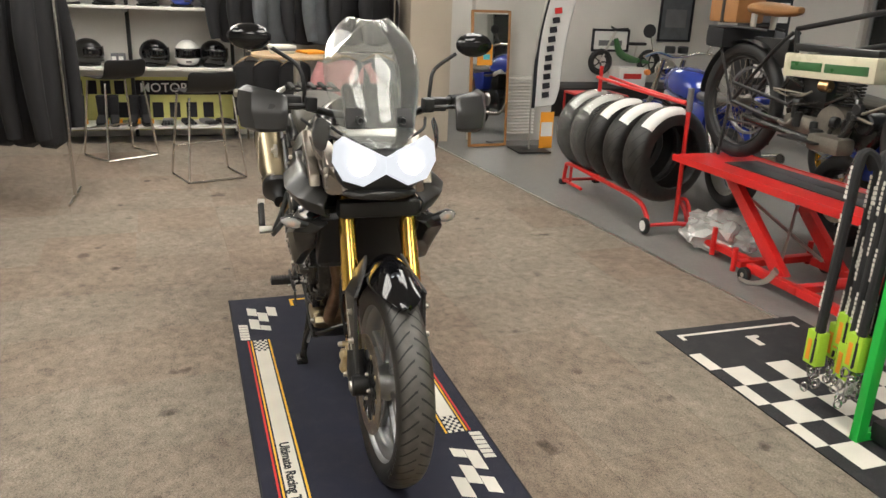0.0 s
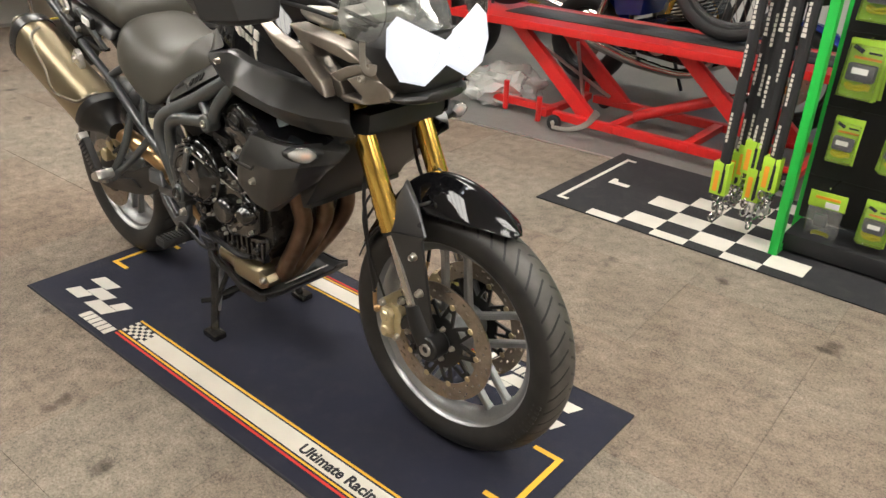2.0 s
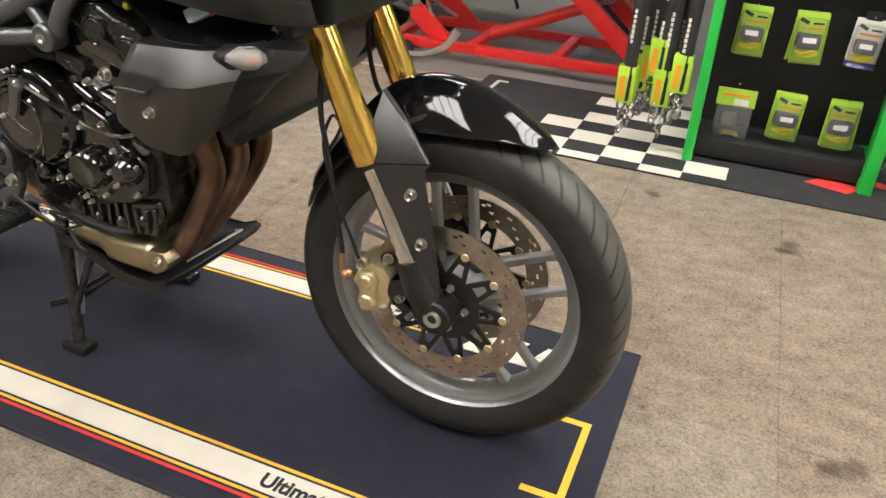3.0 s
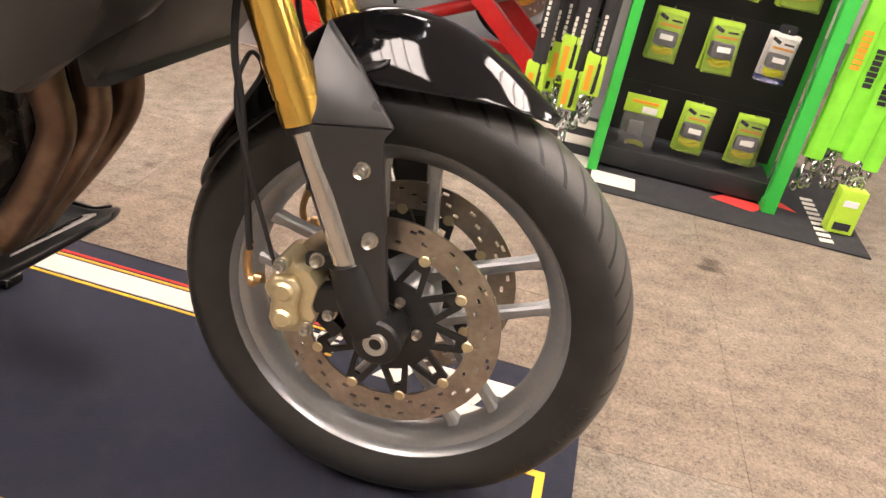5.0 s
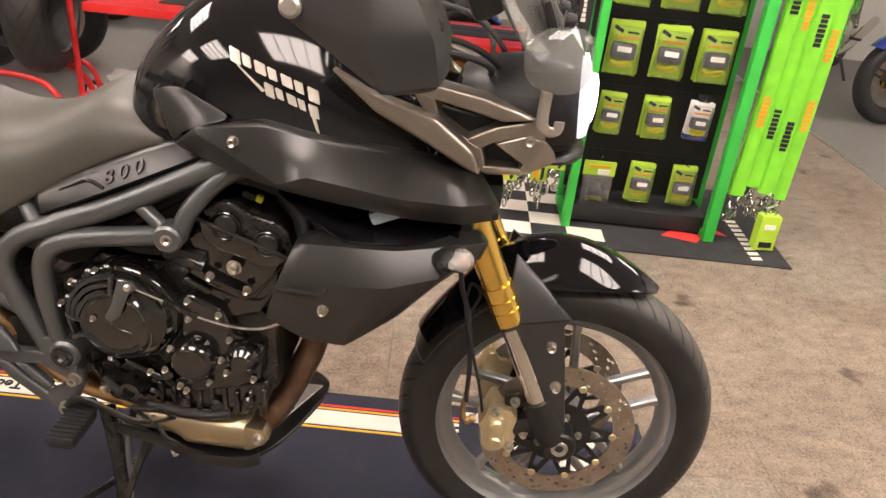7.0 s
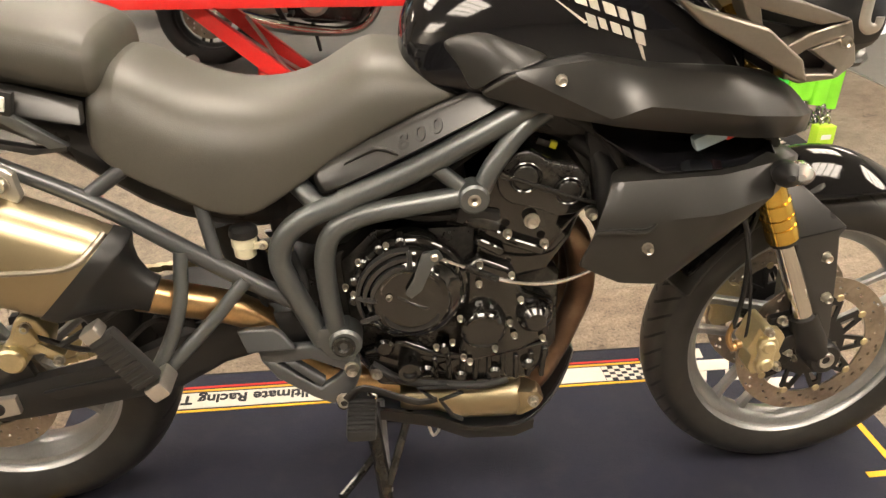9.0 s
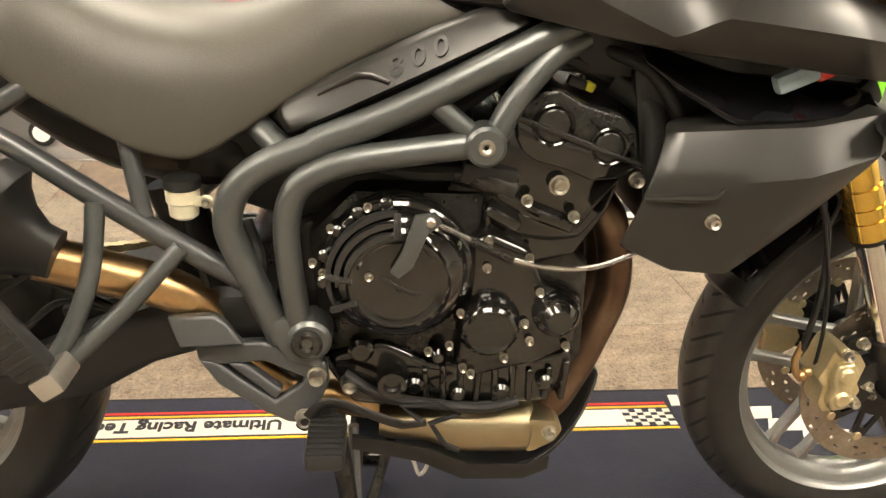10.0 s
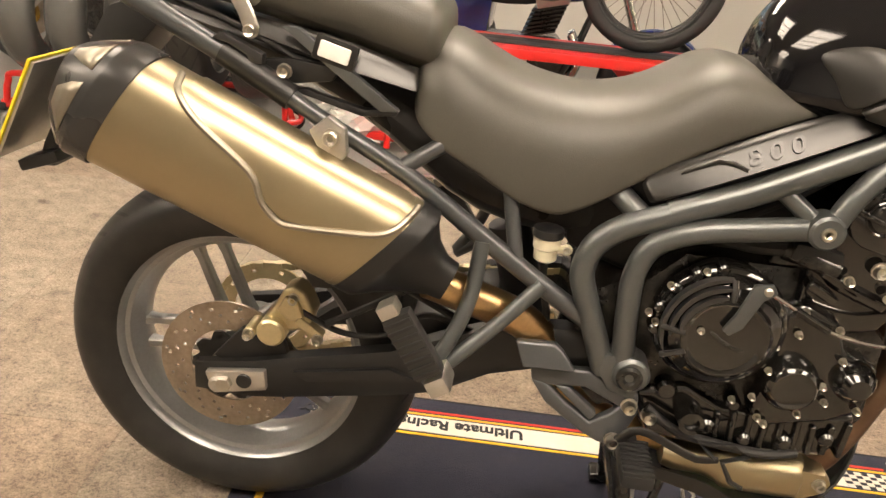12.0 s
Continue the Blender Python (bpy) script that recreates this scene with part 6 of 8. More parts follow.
# swingarm, rear brake, chain
for s in (-1, 1):
    rings = []
    for x, zt, zb, w in ((-0.045, 0.350, 0.300, 0.012), (0.05, 0.368, 0.300, 0.016), (0.10, 0.382, 0.308, 0.018), (0.28, 0.426, 0.344, 0.020), (0.36, 0.464, 0.366, 0.022), (0.44, 0.496, 0.415, 0.024), (0.52, 0.510, 0.440, 0.024), (0.60, 0.515, 0.450, 0.022)):
        rings.append([(x, s * 0.128 + w * a, (zt + zb) / 2 + (zt - zb) / 2 * b) for a, b in ((-1, -0.7), (-0.7, -1), (0.7, -1), (1, -0.7), (1, 0.7), (0.7, 1), (-0.7, 1), (-1, 0.7))])
    part("swingarm", loft(rings), DARK, bike, "black swingarm")
    part("swingarm_rib", prism([(0.125, 0.369), (0.284, 0.402), (0.335, 0.386), (0.15, 0.355)], s * 0.146, s * 0.156, 0.003), DARK, bike)
    ab = prism([(-0.022, 0.346), (0.079, 0.363), (0.082, 0.327), (-0.008, 0.307)], s * 0.140, s * 0.156, 0.003)
    ad = part("chain_adjuster", ab, SILVER, bike, "bright chain adjuster plate")
    part("adjuster_eye", cyl(0.013, 0.006, (0.045, s * 0.157, 0.340), "y", 18, 0.001), DARK, ad)
    part("adjuster_nut", cyl(0.014, 0.012, (0.012, s * 0.160, 0.331), "y", 6), BOLT, ad)
part("hugger", prism([(0.30, 0.46), (0.44, 0.50), (0.46, 0.44), (0.42, 0.40), (0.33, 0.40)], -0.09, 0.09, 0.01), DARK, bike)
cb = prism([(0.066, 0.446), (0.084, 0.468), (0.100, 0.502), (0.118, 0.512), (0.136, 0.502), (0.152, 0.466), (0.142, 0.436), (0.110, 0.428)], -0.130, -0.085, 0.007, None, 3)
cb = prism([(0.092, 0.470), (0.106, 0.496), (0.126, 0.490), (0.138, 0.464), (0.116, 0.452)], -0.140, -0.128, 0.005, cb, 3)
cb = cyl(0.024, 0.06, (0.085, -0.118, 0.430), "y", 24, 0.004, cb)
cb = cyl(0.010, 0.05, (0.050, -0.122, 0.425), "y", 14, 0.002, cb)
cb = box(0.05, 0.02, 0.016, (0.145, -0.125, 0.44), 0.004, ry=35, bm=cb)
rc = part("rear_caliper", cb, CALIPER, bike, "gold rear caliper")
screws("caliper_bolt", [(0.05, -0.150, 0.425), (0.118, -0.132, 0.49), (0.160, -0.136, 0.425)], 0.008, 0.01, BOLT, rc)
part("caliper_bracket", prism([(-0.02, 0.36), (0.03, 0.42), (0.10, 0.41), (0.11, 0.375), (0.02, 0.345)], -0.125, -0.108, 0.005), DARK, bike)
part("hugger_stay", tube([(0.178, -0.152, 0.466), (0.24, -0.152, 0.505), (0.30, -0.152, 0.545), (0.35, -0.150, 0.522), (0.395, -0.148, 0.497)], 0.006, 8, 1), DARK, bike)
part("rear_brake_hose", tube([(0.13, -0.13, 0.47), (0.20, -0.135, 0.445), (0.27, -0.14, 0.455), (0.33, -0.14, 0.50), (0.40, -0.13, 0.48), (0.50, -0.125, 0.45)], 0.005, 8, 6), RUBBER, bike)
part("rear_sprocket", moved(disc_shape(0.07, 0.098, 0.006, 60, 4), pose(0, 0.11, RZ)), CALIPER, bike, "gold rear sprocket")
ch = None
for (x0, z0), (x1, z1) in (((0.0, RZ + 0.098), (0.56, 0.50)), ((0.0, RZ - 0.098), (0.56, 0.41))):
    n = 44
    for i in range(n):
        u = (i + 0.5) / n
        ch = box(0.0125, 0.018 if i % 2 else 0.012, 0.012, (x0 + (x1 - x0) * u, 0.11, z0 + (z1 - z0) * u), 0.0, ry=-math.degrees(math.atan2(z1 - z0, x1 - x0)), bm=ch)
for i in range(25):
    a = radians(90 + 180 * (i + 0.5) / 25)
    ch = box(0.0125, 0.018 if i % 2 else 0.012, 0.012, (0.098 * math.cos(a), 0.11, RZ + 0.098 * math.sin(a)), 0.0, ry=90 - math.degrees(a), bm=ch)
for i in range(11):
    a = radians(-90 + 180 * (i + 0.5) / 11)
    ch = box(0.0125, 0.018 if i % 2 else 0.012, 0.012, (0.56 + 0.045 * math.cos(a), 0.11, 0.455 + 0.045 * math.sin(a)), 0.0, ry=90 - math.degrees(a), bm=ch)
part("drive_chain", ch, CALIPER, bike, "gold drive chain")
part("rear_shock", tube([(0.44, 0.0, 0.62), (0.50, 0.0, 0.44)], 0.035, 16, 1), DARK, bike)

# silencer
A, B = Vector((0.335, -0.215, 0.612)), Vector((-0.112, -0.225, 0.800))
d = (B - A).normalized()
up = Vector((0, -1, 0)).cross(d)
up = up if up.z > 0 else -up
out = Vector((0, -1, 0))


def can_ring(u, k, lean=0.0, grow=0.0, n=32):
    c = A + (B - A) * u
    h, w = (0.079 + 0.008 * u + grow) * k, (0.062 + 0.003 * u + grow) * k
    pts = []
    for i in range(n):
        a = 2 * math.pi * i / n
        ca, sa = math.cos(a), math.sin(a)
        p = c + up * (h * math.copysign(abs(sa) ** 0.78, sa)) + out * (w * math.copysign(abs(ca) ** 0.78, ca))
        pts.append(p + d * lean * (p - c).dot(up))
    return pts


can = part("silencer", loft([can_ring(0.13, 1.0, -0.36), can_ring(0.5, 1.0, -0.2), can_ring(0.96, 1.0, -0.18)]), STEEL, bike, "brushed champagne steel silencer")
part("silencer_front", loft([can_ring(-0.07, 0.37), can_ring(-0.03, 0.40), can_ring(0.03, 0.58, -0.2), can_ring(0.075, 0.80, -0.30), can_ring(0.105, 1.0, -0.36), can_ring(0.115, 1.03, -0.36), can_ring(0.165, 1.03, -0.36)]), DARK, can, "dark front cone")
CAP = ((1.034, 0.99, -0.17), (1.112, 0.66, -0.04))
part("silencer_cap", loft([can_ring(0.945, 1.03, -0.18), can_ring(0.947, 1.04, -0.18), can_ring(1.015, 1.04, -0.18), can_ring(1.020, 1.02, -0.17), can_ring(*CAP[0]), can_ring(*CAP[1]), can_ring(1.124, 0.58, -0.02), can_ring(1.12, 0.46), can_ring(1.06, 0.42)]), GUARD, can, "dark grey faceted end cap")


def on_cap(w, a, lift):
    """A point on the end cap: w from its rim to its tip, a round it."""
    ends = []
    for u, k, lean in CAP:
        c = A + (B - A) * u
        q = c + up * ((0.079 + 0.008 * u + lift) * k * math.copysign(abs(math.sin(a)) ** 0.78, math.sin(a))) + out * ((0.062 + 0.003 * u + lift) * k * math.copysign(abs(math.cos(a)) ** 0.78, math.cos(a)))
        ends.append(q + d * lean * (q - c).dot(up))
    return ends[0].lerp(ends[1], w)


for k in range(6):
    mid = radians(-6 + 60 * k)
    cut_rows = []
    for w, spread in ((0.10, 0.40), (0.45, 0.33), (0.90, 0.14)):
        cut_rows.append([on_cap(w, mid + spread * g / 2, 0.0022) for g in (-2, -1, 0, 1, 2)])
    part("cap_slot", cage(cut_rows), SHIELD_RIM, can, "grey triangular vent", solid=0.002)
part("tailpipe", loft([can_ring(1.08, 0.34), can_ring(1.135, 0.33), can_ring(1.135, 0.28), can_ring(1.09, 0.27)]), DARK, can)
part("seam", loft([can_ring(0.175, 1.012, -0.35), can_ring(0.19, 1.012, -0.35)]), STEEL, can)


def on_can(u, a, grow=0.0025):
    c = A + (B - A) * u
    ca, sa = math.cos(a), math.sin(a)
    return c + up * ((0.079 + 0.008 * u + grow) * math.copysign(abs(sa) ** 0.78, sa)) + out * ((0.062 + 0.003 * u + grow) * math.copysign(abs(ca) ** 0.78, ca))


edge = [(0.84, 1.45), (0.81, 0.95), (0.722, 0.60), (0.555, 0.30), (0.49, 0.02), (0.43, -0.06), (0.378, -0.02), (0.21, 0.28), (0.15, 0.55), (0.125, 1.0), (0.115, 1.45)]
eb = tube([on_can(u, a) for u, a in edge], 0.005, 8, 5)
part("heat_shield_rim", eb, SHIELD_RIM, can, "dull grey steel rim")
srows = []
for u0, a_low in ((0.80, 0.95), (0.722, 0.62), (0.555, 0.32), (0.49, 0.04), (0.43, -0.04), (0.378, 0.0), (0.21, 0.30), (0.15, 0.57)):
    srows.append([on_can(u0, a_low + (1.9 - a_low) * i / 8, 0.0028) for i in range(9)])
part("heat_shield", cage(srows), STEEL, can, sub=1)
part("silencer_bracket", prism([(0.158, 0.792), (0.185, 0.815), (0.208, 0.80), (0.212, 0.765), (0.198, 0.745), (0.175, 0.765)], -0.222, -0.205, 0.004), SILVER, bike, "bright silencer bracket")
screws("silencer_bolt", [(0.190, -0.224, 0.786)], 0.011, 0.009, BOLT, bike)
part("under_plate", prism([(0.05, 0.70), (0.24, 0.64), (0.30, 0.55), (0.16, 0.54)], -0.18, -0.165, 0.004), DARK, bike)


# ---- security display: black board, green end frames, carded locks, chains in sleeves ----
def display_stand():
    t = thing("display_stand", "black lock display board with green end frames", "display stand", (1.74, 1.70, 0.006), 2.1)
    part("board", box(0.60, 0.02, 1.50, (0.30, 0.235, 0.84), 0.004), PEG_BLACK, t, "black slotted board")
    for z in (0.27, 0.55, 0.83, 1.11):
        part("board_groove", box(0.60, 0.004, 0.010, (0.30, 0.2245, z), 0), DARK, t)
    part("base_shelf", box(0.58, 0.20, 0.07, (0.30, 0.14, 0.045), 0.004), PEG_BLACK, t)
    part("header_card", box(0.60, 0.012, 0.24, (0.30, 0.205, 1.30), 0.003), LIME, t, "lime header card with black and orange bars")
    part("header_bar", box(0.34, 0.003, 0.06, (0.30, 0.198, 1.32), 0), INK_K, t)
    part("header_bar", box(0.34, 0.003, 0.04, (0.30, 0.198, 1.25), 0), ORANGE, t)
    for x, w in ((0.0, 0.034), (0.60, 0.045)):
        fr = new("end_frame")
        fr.parent = t
        part("upright", box(w, 0.045, 1.02, (x, 0.0, 0.51), 0.004), GREEN, fr)
        part("foot", box(w, 0.24, 0.035, (x, 0.12, 0.018), 0.004), GREEN, fr)
        part("top_arm", box(w, 0.24, 0.035, (x, 0.12, 1.003), 0.004), GREEN, fr)
        part("rear_upright", box(w, 0.03, 1.55, (x, 0.245, 0.775), 0.004), GREEN, fr)
    for x in (0.12, 0.30, 0.48):
        for z in (0.275, 0.555, 0.835, 1.10):
            part("hook", tube([(x, 0.228, z), (x, 0.10, z + 0.002), (x, 0.085, z + 0.012)], 0.0025, 6, 2), CHROME, t)
    return t


display_stand()
DISP = pose(1.74, 1.70, 0.006, 0, 0, 2.1)


def lock_pack(kind):
    """A carded lock: header, clear blister, the lock and its bright reminder coil."""
    t = thing("lock_pack", "lime carded disc lock in a clear blister with yellow coil", "lock pack", (0, 0, 0), group="packs on the display")
    if kind == "bag":
        t["label"] = "clear bag with lime card and yellow coil hung on a hook"
        part("card", box(0.135, 0.004, 0.065, (0, 0, -0.045), 0.001), LIME, t)
        part("bag", box(0.125, 0.024, 0.16, (0, 0, -0.155), 0.008), FILMWRAP, t, "clear film bag")
        part("label", box(0.05, 0.003, 0.022, (0.02, -0.004, -0.06), 0), WHITEP, t)
        part("stripe", box(0.09, 0.003, 0.010, (0.0, -0.004, -0.035), 0), ORANGE, t)
        part("coil", tube([(0.03 * math.cos(a), 0.004 * math.sin(3 * a), -0.20 + 0.014 * math.sin(a * 1.0) + 0.004 * a / 6) for a in (0.6 * i for i in range(30))], 0.0042, 6, 2), YELLOWP, t)
        part("lock", box(0.05, 0.016, 0.05, (-0.01, 0.0, -0.13), 0.006), GREYP, t)
        return t
    w, h = {"big": (0.130, 0.205), "small": (0.100, 0.170), "white": (0.092, 0.160)}[kind]
    part("card", box(w, 0.003, h, (0, 0, -h / 2), 0.001), LIME if kind != "white" else WHITEP, t, "lime card" if kind != "white" else "white and blue card")
    part("blister", box(w * 0.92, 0.03, h * 0.90, (0, -0.016, -h * 0.53), 0.009), BLISTER, t, "clear blister")
    part("stripe", box(w * 0.7, 0.002, h * 0.045, (w * 0.05, -0.003, -h * 0.30), 0), ORANGE, t)
    part("mark", box(w * 0.30, 0.002, h * 0.07, (-w * 0.24, -0.003, -h * 0.16), 0, ry=25), INK_K, t)
    part("mark", box(w * 0.34, 0.002, h * 0.035, (w * 0.2, -0.003, -h * 0.20), 0), INK_K, t)
    lk = box(w * 0.74, 0.022, h * 0.30, (0, -0.014, -h * 0.54), 0.010)
    lk = cyl(w * 0.14, 0.026, (w * 0.18, -0.014, -h * 0.60), "y", 16, bm=lk)
    part("lock", lk, GREYP, t, "dark grey lock body")
    part("label", box(w * 0.42, 0.002, h * 0.10, (0.0, -0.0325, -h * 0.50), 0), WHITEP, t)
    z = -h * 0.82
    part("coil", tube([(w * 0.30 * math.cos(a), -0.014 + 0.006 * math.sin(a), z + 0.006 * math.sin(2.3 * a) + 0.001 * a) for a in (0.55 * i for i in range(26))], 0.0052, 6, 2), YELLOWP, t)
    if kind == "white":
        t["label"] = "white carded disc lock in a clear blister"
        part("band", box(w, 0.002, h * 0.12, (0, -0.003, -h * 0.93), 0), BLUE, t)
        part("top_tab", box(w * 0.5, 0.003, 0.03, (0, 0, 0.012), 0.002), INK_K, t)
    return t


packs = {k: lock_pack(k) for k in ("big", "small", "white", "bag")}
used = set()
ROWS_Z = {1: ("bag", "small", "small", 0.275), 2: ("small", "small", "white", 0.555), 3: ("big", "big", "big", 0.835), 4: ("big", "big", "big", 1.10)}
rp = random.Random(11)
for r, spec in ROWS_Z.items():
    for c in range(3):
        k = spec[c]
        depth = (0.10, 0.115, 0.13) if k != "bag" else (0.10,)
        for dpt in depth[: 3 if (r + c) % 2 else 2]:
            m = DISP @ pose(0.12 + 0.18 * c + rp.uniform(-0.004, 0.004), dpt + rp.uniform(-0.002, 0.002), spec[3] - 0.002, rp.uniform(-2, 3), rp.uniform(-3, 3), rp.uniform(-4, 4))
            if k not in used:
                used.add(k)
                packs[k].matrix_basis = m
            else:
                copy_thing(packs[k], m)


def sleeve_chain(name, label, pts, r, cloth, tag_m, seed, long_tag):
    t = thing(name, label, "security chain", group="chains on the display")
    part("sleeve", tube(pts, r, 10, 6, flat=0.62), cloth, t, "nylon sleeve")
    a, b = Vector(pts[-2]), Vector(pts[-1])
    path = spline(pts, 8)
    for f0, m in long_tag:
        i = int(f0 * (len(path) - 3))
        p, d = path[i], (path[i + 1] - path[i]).normalized()
        ang = math.degrees(math.atan2(d.x, -d.z))
        word = random.Random(seed * 7 + i)
        for k in range(7):
            q = p + d * (k * 0.0175)
            tall = word.uniform(0.0115, 0.0150)
            part("print_bar", moved(box(r * word.uniform(0.72, 0.92), 0.003, tall, (0, 0, 0), 0), Matrix.Translation(q + Vector((0, -r * 0.62, 0))) @ Matrix.Rotation(radians(-ang), 4, "Y")), m, t)
    if tag_m:
        part("tag", moved(box(r * 2.15, r * 1.5, 0.135, (0, 0, 0), 0.003), Matrix.Translation(b + Vector((0, 0, 0.06))) @ Matrix.Rotation(radians(seed % 3 - 1), 4, "Y")), tag_m, t, "lime swing tag")
        part("tag_bar", box(r * 0.6, 0.003, 0.085, (b.x - 0.012, b.y - r * 0.76, b.z + 0.05), 0), ORANGE, t)
        part("tag_bar", box(r * 0.34, 0.003, 0.095, (b.x + 0.014, b.y - r * 0.76, b.z + 0.055), 0), INK_K, t)
    lb = None
    rr = random.Random(seed)
    for k in range(9):
        c = b + Vector((rr.uniform(-0.022, 0.022), rr.uniform(-0.022, 0.022), -0.012 - 0.012 * k))
        ring = [(0.012 * math.cos(x) * (1 if k % 2 else 0.5), 0.012 * math.cos(x) * (0.5 if k % 2 else 1), 0.017 * math.sin(x)) for x in (2 * math.pi * i / 10 for i in range(11))]
        lb = moved_join(lb, tube(ring, 0.0042, 6, 1), pose(*c, 0, 0, rr.uniform(-40, 40)))
    part("chain_link", lb, CHAIN, t, "bright square chain links")
    return t


def moved_join(bm, b, m):
    return joined(bm, moved(b, m))


for i in range(7):
    x = 1.482 + 0.031 * i
    y = 1.705 + 0.034 * (i % 2) + 0.03 * (i % 3)
    zb = 0.19 + 0.035 * ((i * 5) % 4)
    sleeve_chain("chain_lock", "security chain in a black nylon sleeve with lime tag", [(x + 0.03, y + 0.05, 0.95), (x + 0.016, y + 0.025, 0.995), (x + 0.004, y, 0.97), (x, y - 0.004, 0.7), (x - 0.003, y - 0.008, 0.45), (x - 0.006, y - 0.010, zb)], 0.0305, BLACK_SLEEVE, LIME, i, ((0.46 + 0.02 * (i % 3), INK_W), (0.60 + 0.02 * (i % 4), INK_W), (0.80 + 0.03 * (i % 2), INK_W)))
for i in range(7):
    front = i < 4
    x = 2.412 + 0.058 * i if front else 2.435 + 0.06 * (i - 4)
    y = 1.735 + 0.012 * (i % 2) if front else 1.80
    zb = 0.22 + 0.02 * ((i * 5) % 3)
    sleeve_chain("chain_lock", "security chain in a lime green nylon sleeve", [(x + 0.012, y + 0.03, 1.26), (x + 0.010, y, 1.22), (x + 0.008, y, 0.85), (x + 0.004, y, 0.5), (x - 0.004, y - 0.004, zb)], 0.033, LIME_SLEEVE, None, 20 + i, ((0.16 + 0.05 * (i % 3), INK_K if i % 2 else ORANGE), (0.40 + 0.04 * (i % 4), ORANGE if i % 2 else INK_K), (0.70 + 0.04 * (i % 3), INK_K if i % 3 else ORANGE)))
pk = thing("padlock_box", "small lime padlock box hung below green chains", "lock pack", (2.56, 1.70, 0.085), 8)
part("carton", box(0.085, 0.05, 0.15, (0, 0, 0), 0.003), LIME, pk)
part("label", box(0.045, 0.002, 0.02, (0, -0.0262, 0.03), 0), WHITEP, pk)
part("label", box(0.055, 0.002, 0.025, (0, -0.0262, -0.05), 0), INK_K, pk)
part("shackle", tube([(-0.02, 0, 0.07), (-0.02, 0, 0.10), (0.0, 0, 0.115), (0.02, 0, 0.10), (0.02, 0, 0.07)], 0.005, 8, 4), CHROME, pk)


# ---- red table lift ----
def lift_table():
    t = thing("motorcycle_lift", "red scissor lift table with black rubber strips", "bike lift", (0.513, 2.635, 0), 3)
    x0, x1 = -1.09, 1.20
    part("table", box(x1 - x0, 0.47, 0.024, ((x0 + x1) / 2, -0.04, 0.5515), 0.005), RED, t, "red steel deck")
    for s in (-1, 1):
        part("deck_edge", box(x1 - x0, 0.02, 0.042, ((x0 + x1) / 2, s * 0.245 - 0.04, 0.545), 0.004), RED, t)
        part("rubber_strip", box(x1 - x0 - 0.35, 0.118, 0.006, ((x0 + x1) / 2 + 0.12, s * 0.060 - 0.01, 0.5665), 0.002), RUBBER, t)
        part("lift_arm", prism([(-0.72, 0.525), (-0.62, 0.525), (-0.10, 0.09), (-0.20, 0.07)], s * 0.20, s * 0.20 + 0.05, 0.004), RED, t)
        part("lift_arm", prism([(0.29, 0.525), (0.39, 0.525), (0.92, 0.09), (0.82, 0.07)], s * 0.20, s * 0.20 + 0.05, 0.004), RED, t)
        part("base_rail", box(1.34, 0.045, 0.045, (0.33, s * 0.23, 0.068), 0.004), RED, t)
        part("axle_stub", tube([(0.98, s * 0.20, 0.06), (0.98, s * 0.30, 0.06)], 0.014, 10, 1), RED, t)
        for x in (-0.30, 0.98):
            part("caster", lathe([(0.012, -0.016), (0.038, -0.016), (0.042, -0.010), (0.042, 0.010), (0.038, 0.016), (0.012, 0.016)], 20, "y", (x, s * 0.29, 0.042)), RUBBER, t)
            part("caster_hub", cyl(0.014, 0.036, (x, s * 0.29, 0.042), "y", 12), BOLT, t)
        part("corner_jack", tube([(-0.42, s * 0.27, 0.02), (-0.42, s * 0.27, 0.16)], 0.016, 10, 1), RED, t)
        part("corner_jack", tube([(1.02, s * 0.31, 0.015), (1.02, s * 0.31, 0.12)], 0.014, 10, 1), RED, t)
    part("outrigger", box(0.46, 0.045, 0.04, (-0.60, -0.16, 0.068), 0.004), RED, t)
    part("corner_jack", tube([(-0.70, -0.20, 0.02), (-0.70, -0.20, 0.19)], 0.016, 10, 1), RED, t)
    for x in (-0.40, 0.02, 0.45, 1.0):
        part("cross_beam", box(0.05, 0.52, 0.04, (x, 0, 0.068), 0.004), RED, t)
    part("ram", tube([(0.05, 0, 0.09), (0.55, 0, 0.30)], 0.03, 14, 1), RED, t)
    part("ram_rod", tube([(0.50, 0, 0.28), (0.66, 0, 0.345)], 0.016, 12, 1), CHROME, t)
    part("foot_lever", tube([(-0.28, -0.34, 0.03), (-0.16, -0.36, 0.05), (-0.06, -0.36, 0.10), (0.0, -0.36, 0.18)], [0.012, 0.012, 0.016, 0.022], 10, 4, flat=0.5), SILVER, t, "bare metal foot lever")
    part("brace_bar", tube([(-0.52, -0.15, 0.42), (-0.20, 0.15, 0.12)], 0.010, 8, 1), SILVER, t)
    part("brace_bar", tube([(-0.20, -0.15, 0.12), (-0.45, 0.15, 0.40)], 0.010, 8, 1), SILVER, t)
    return t


lift_table()


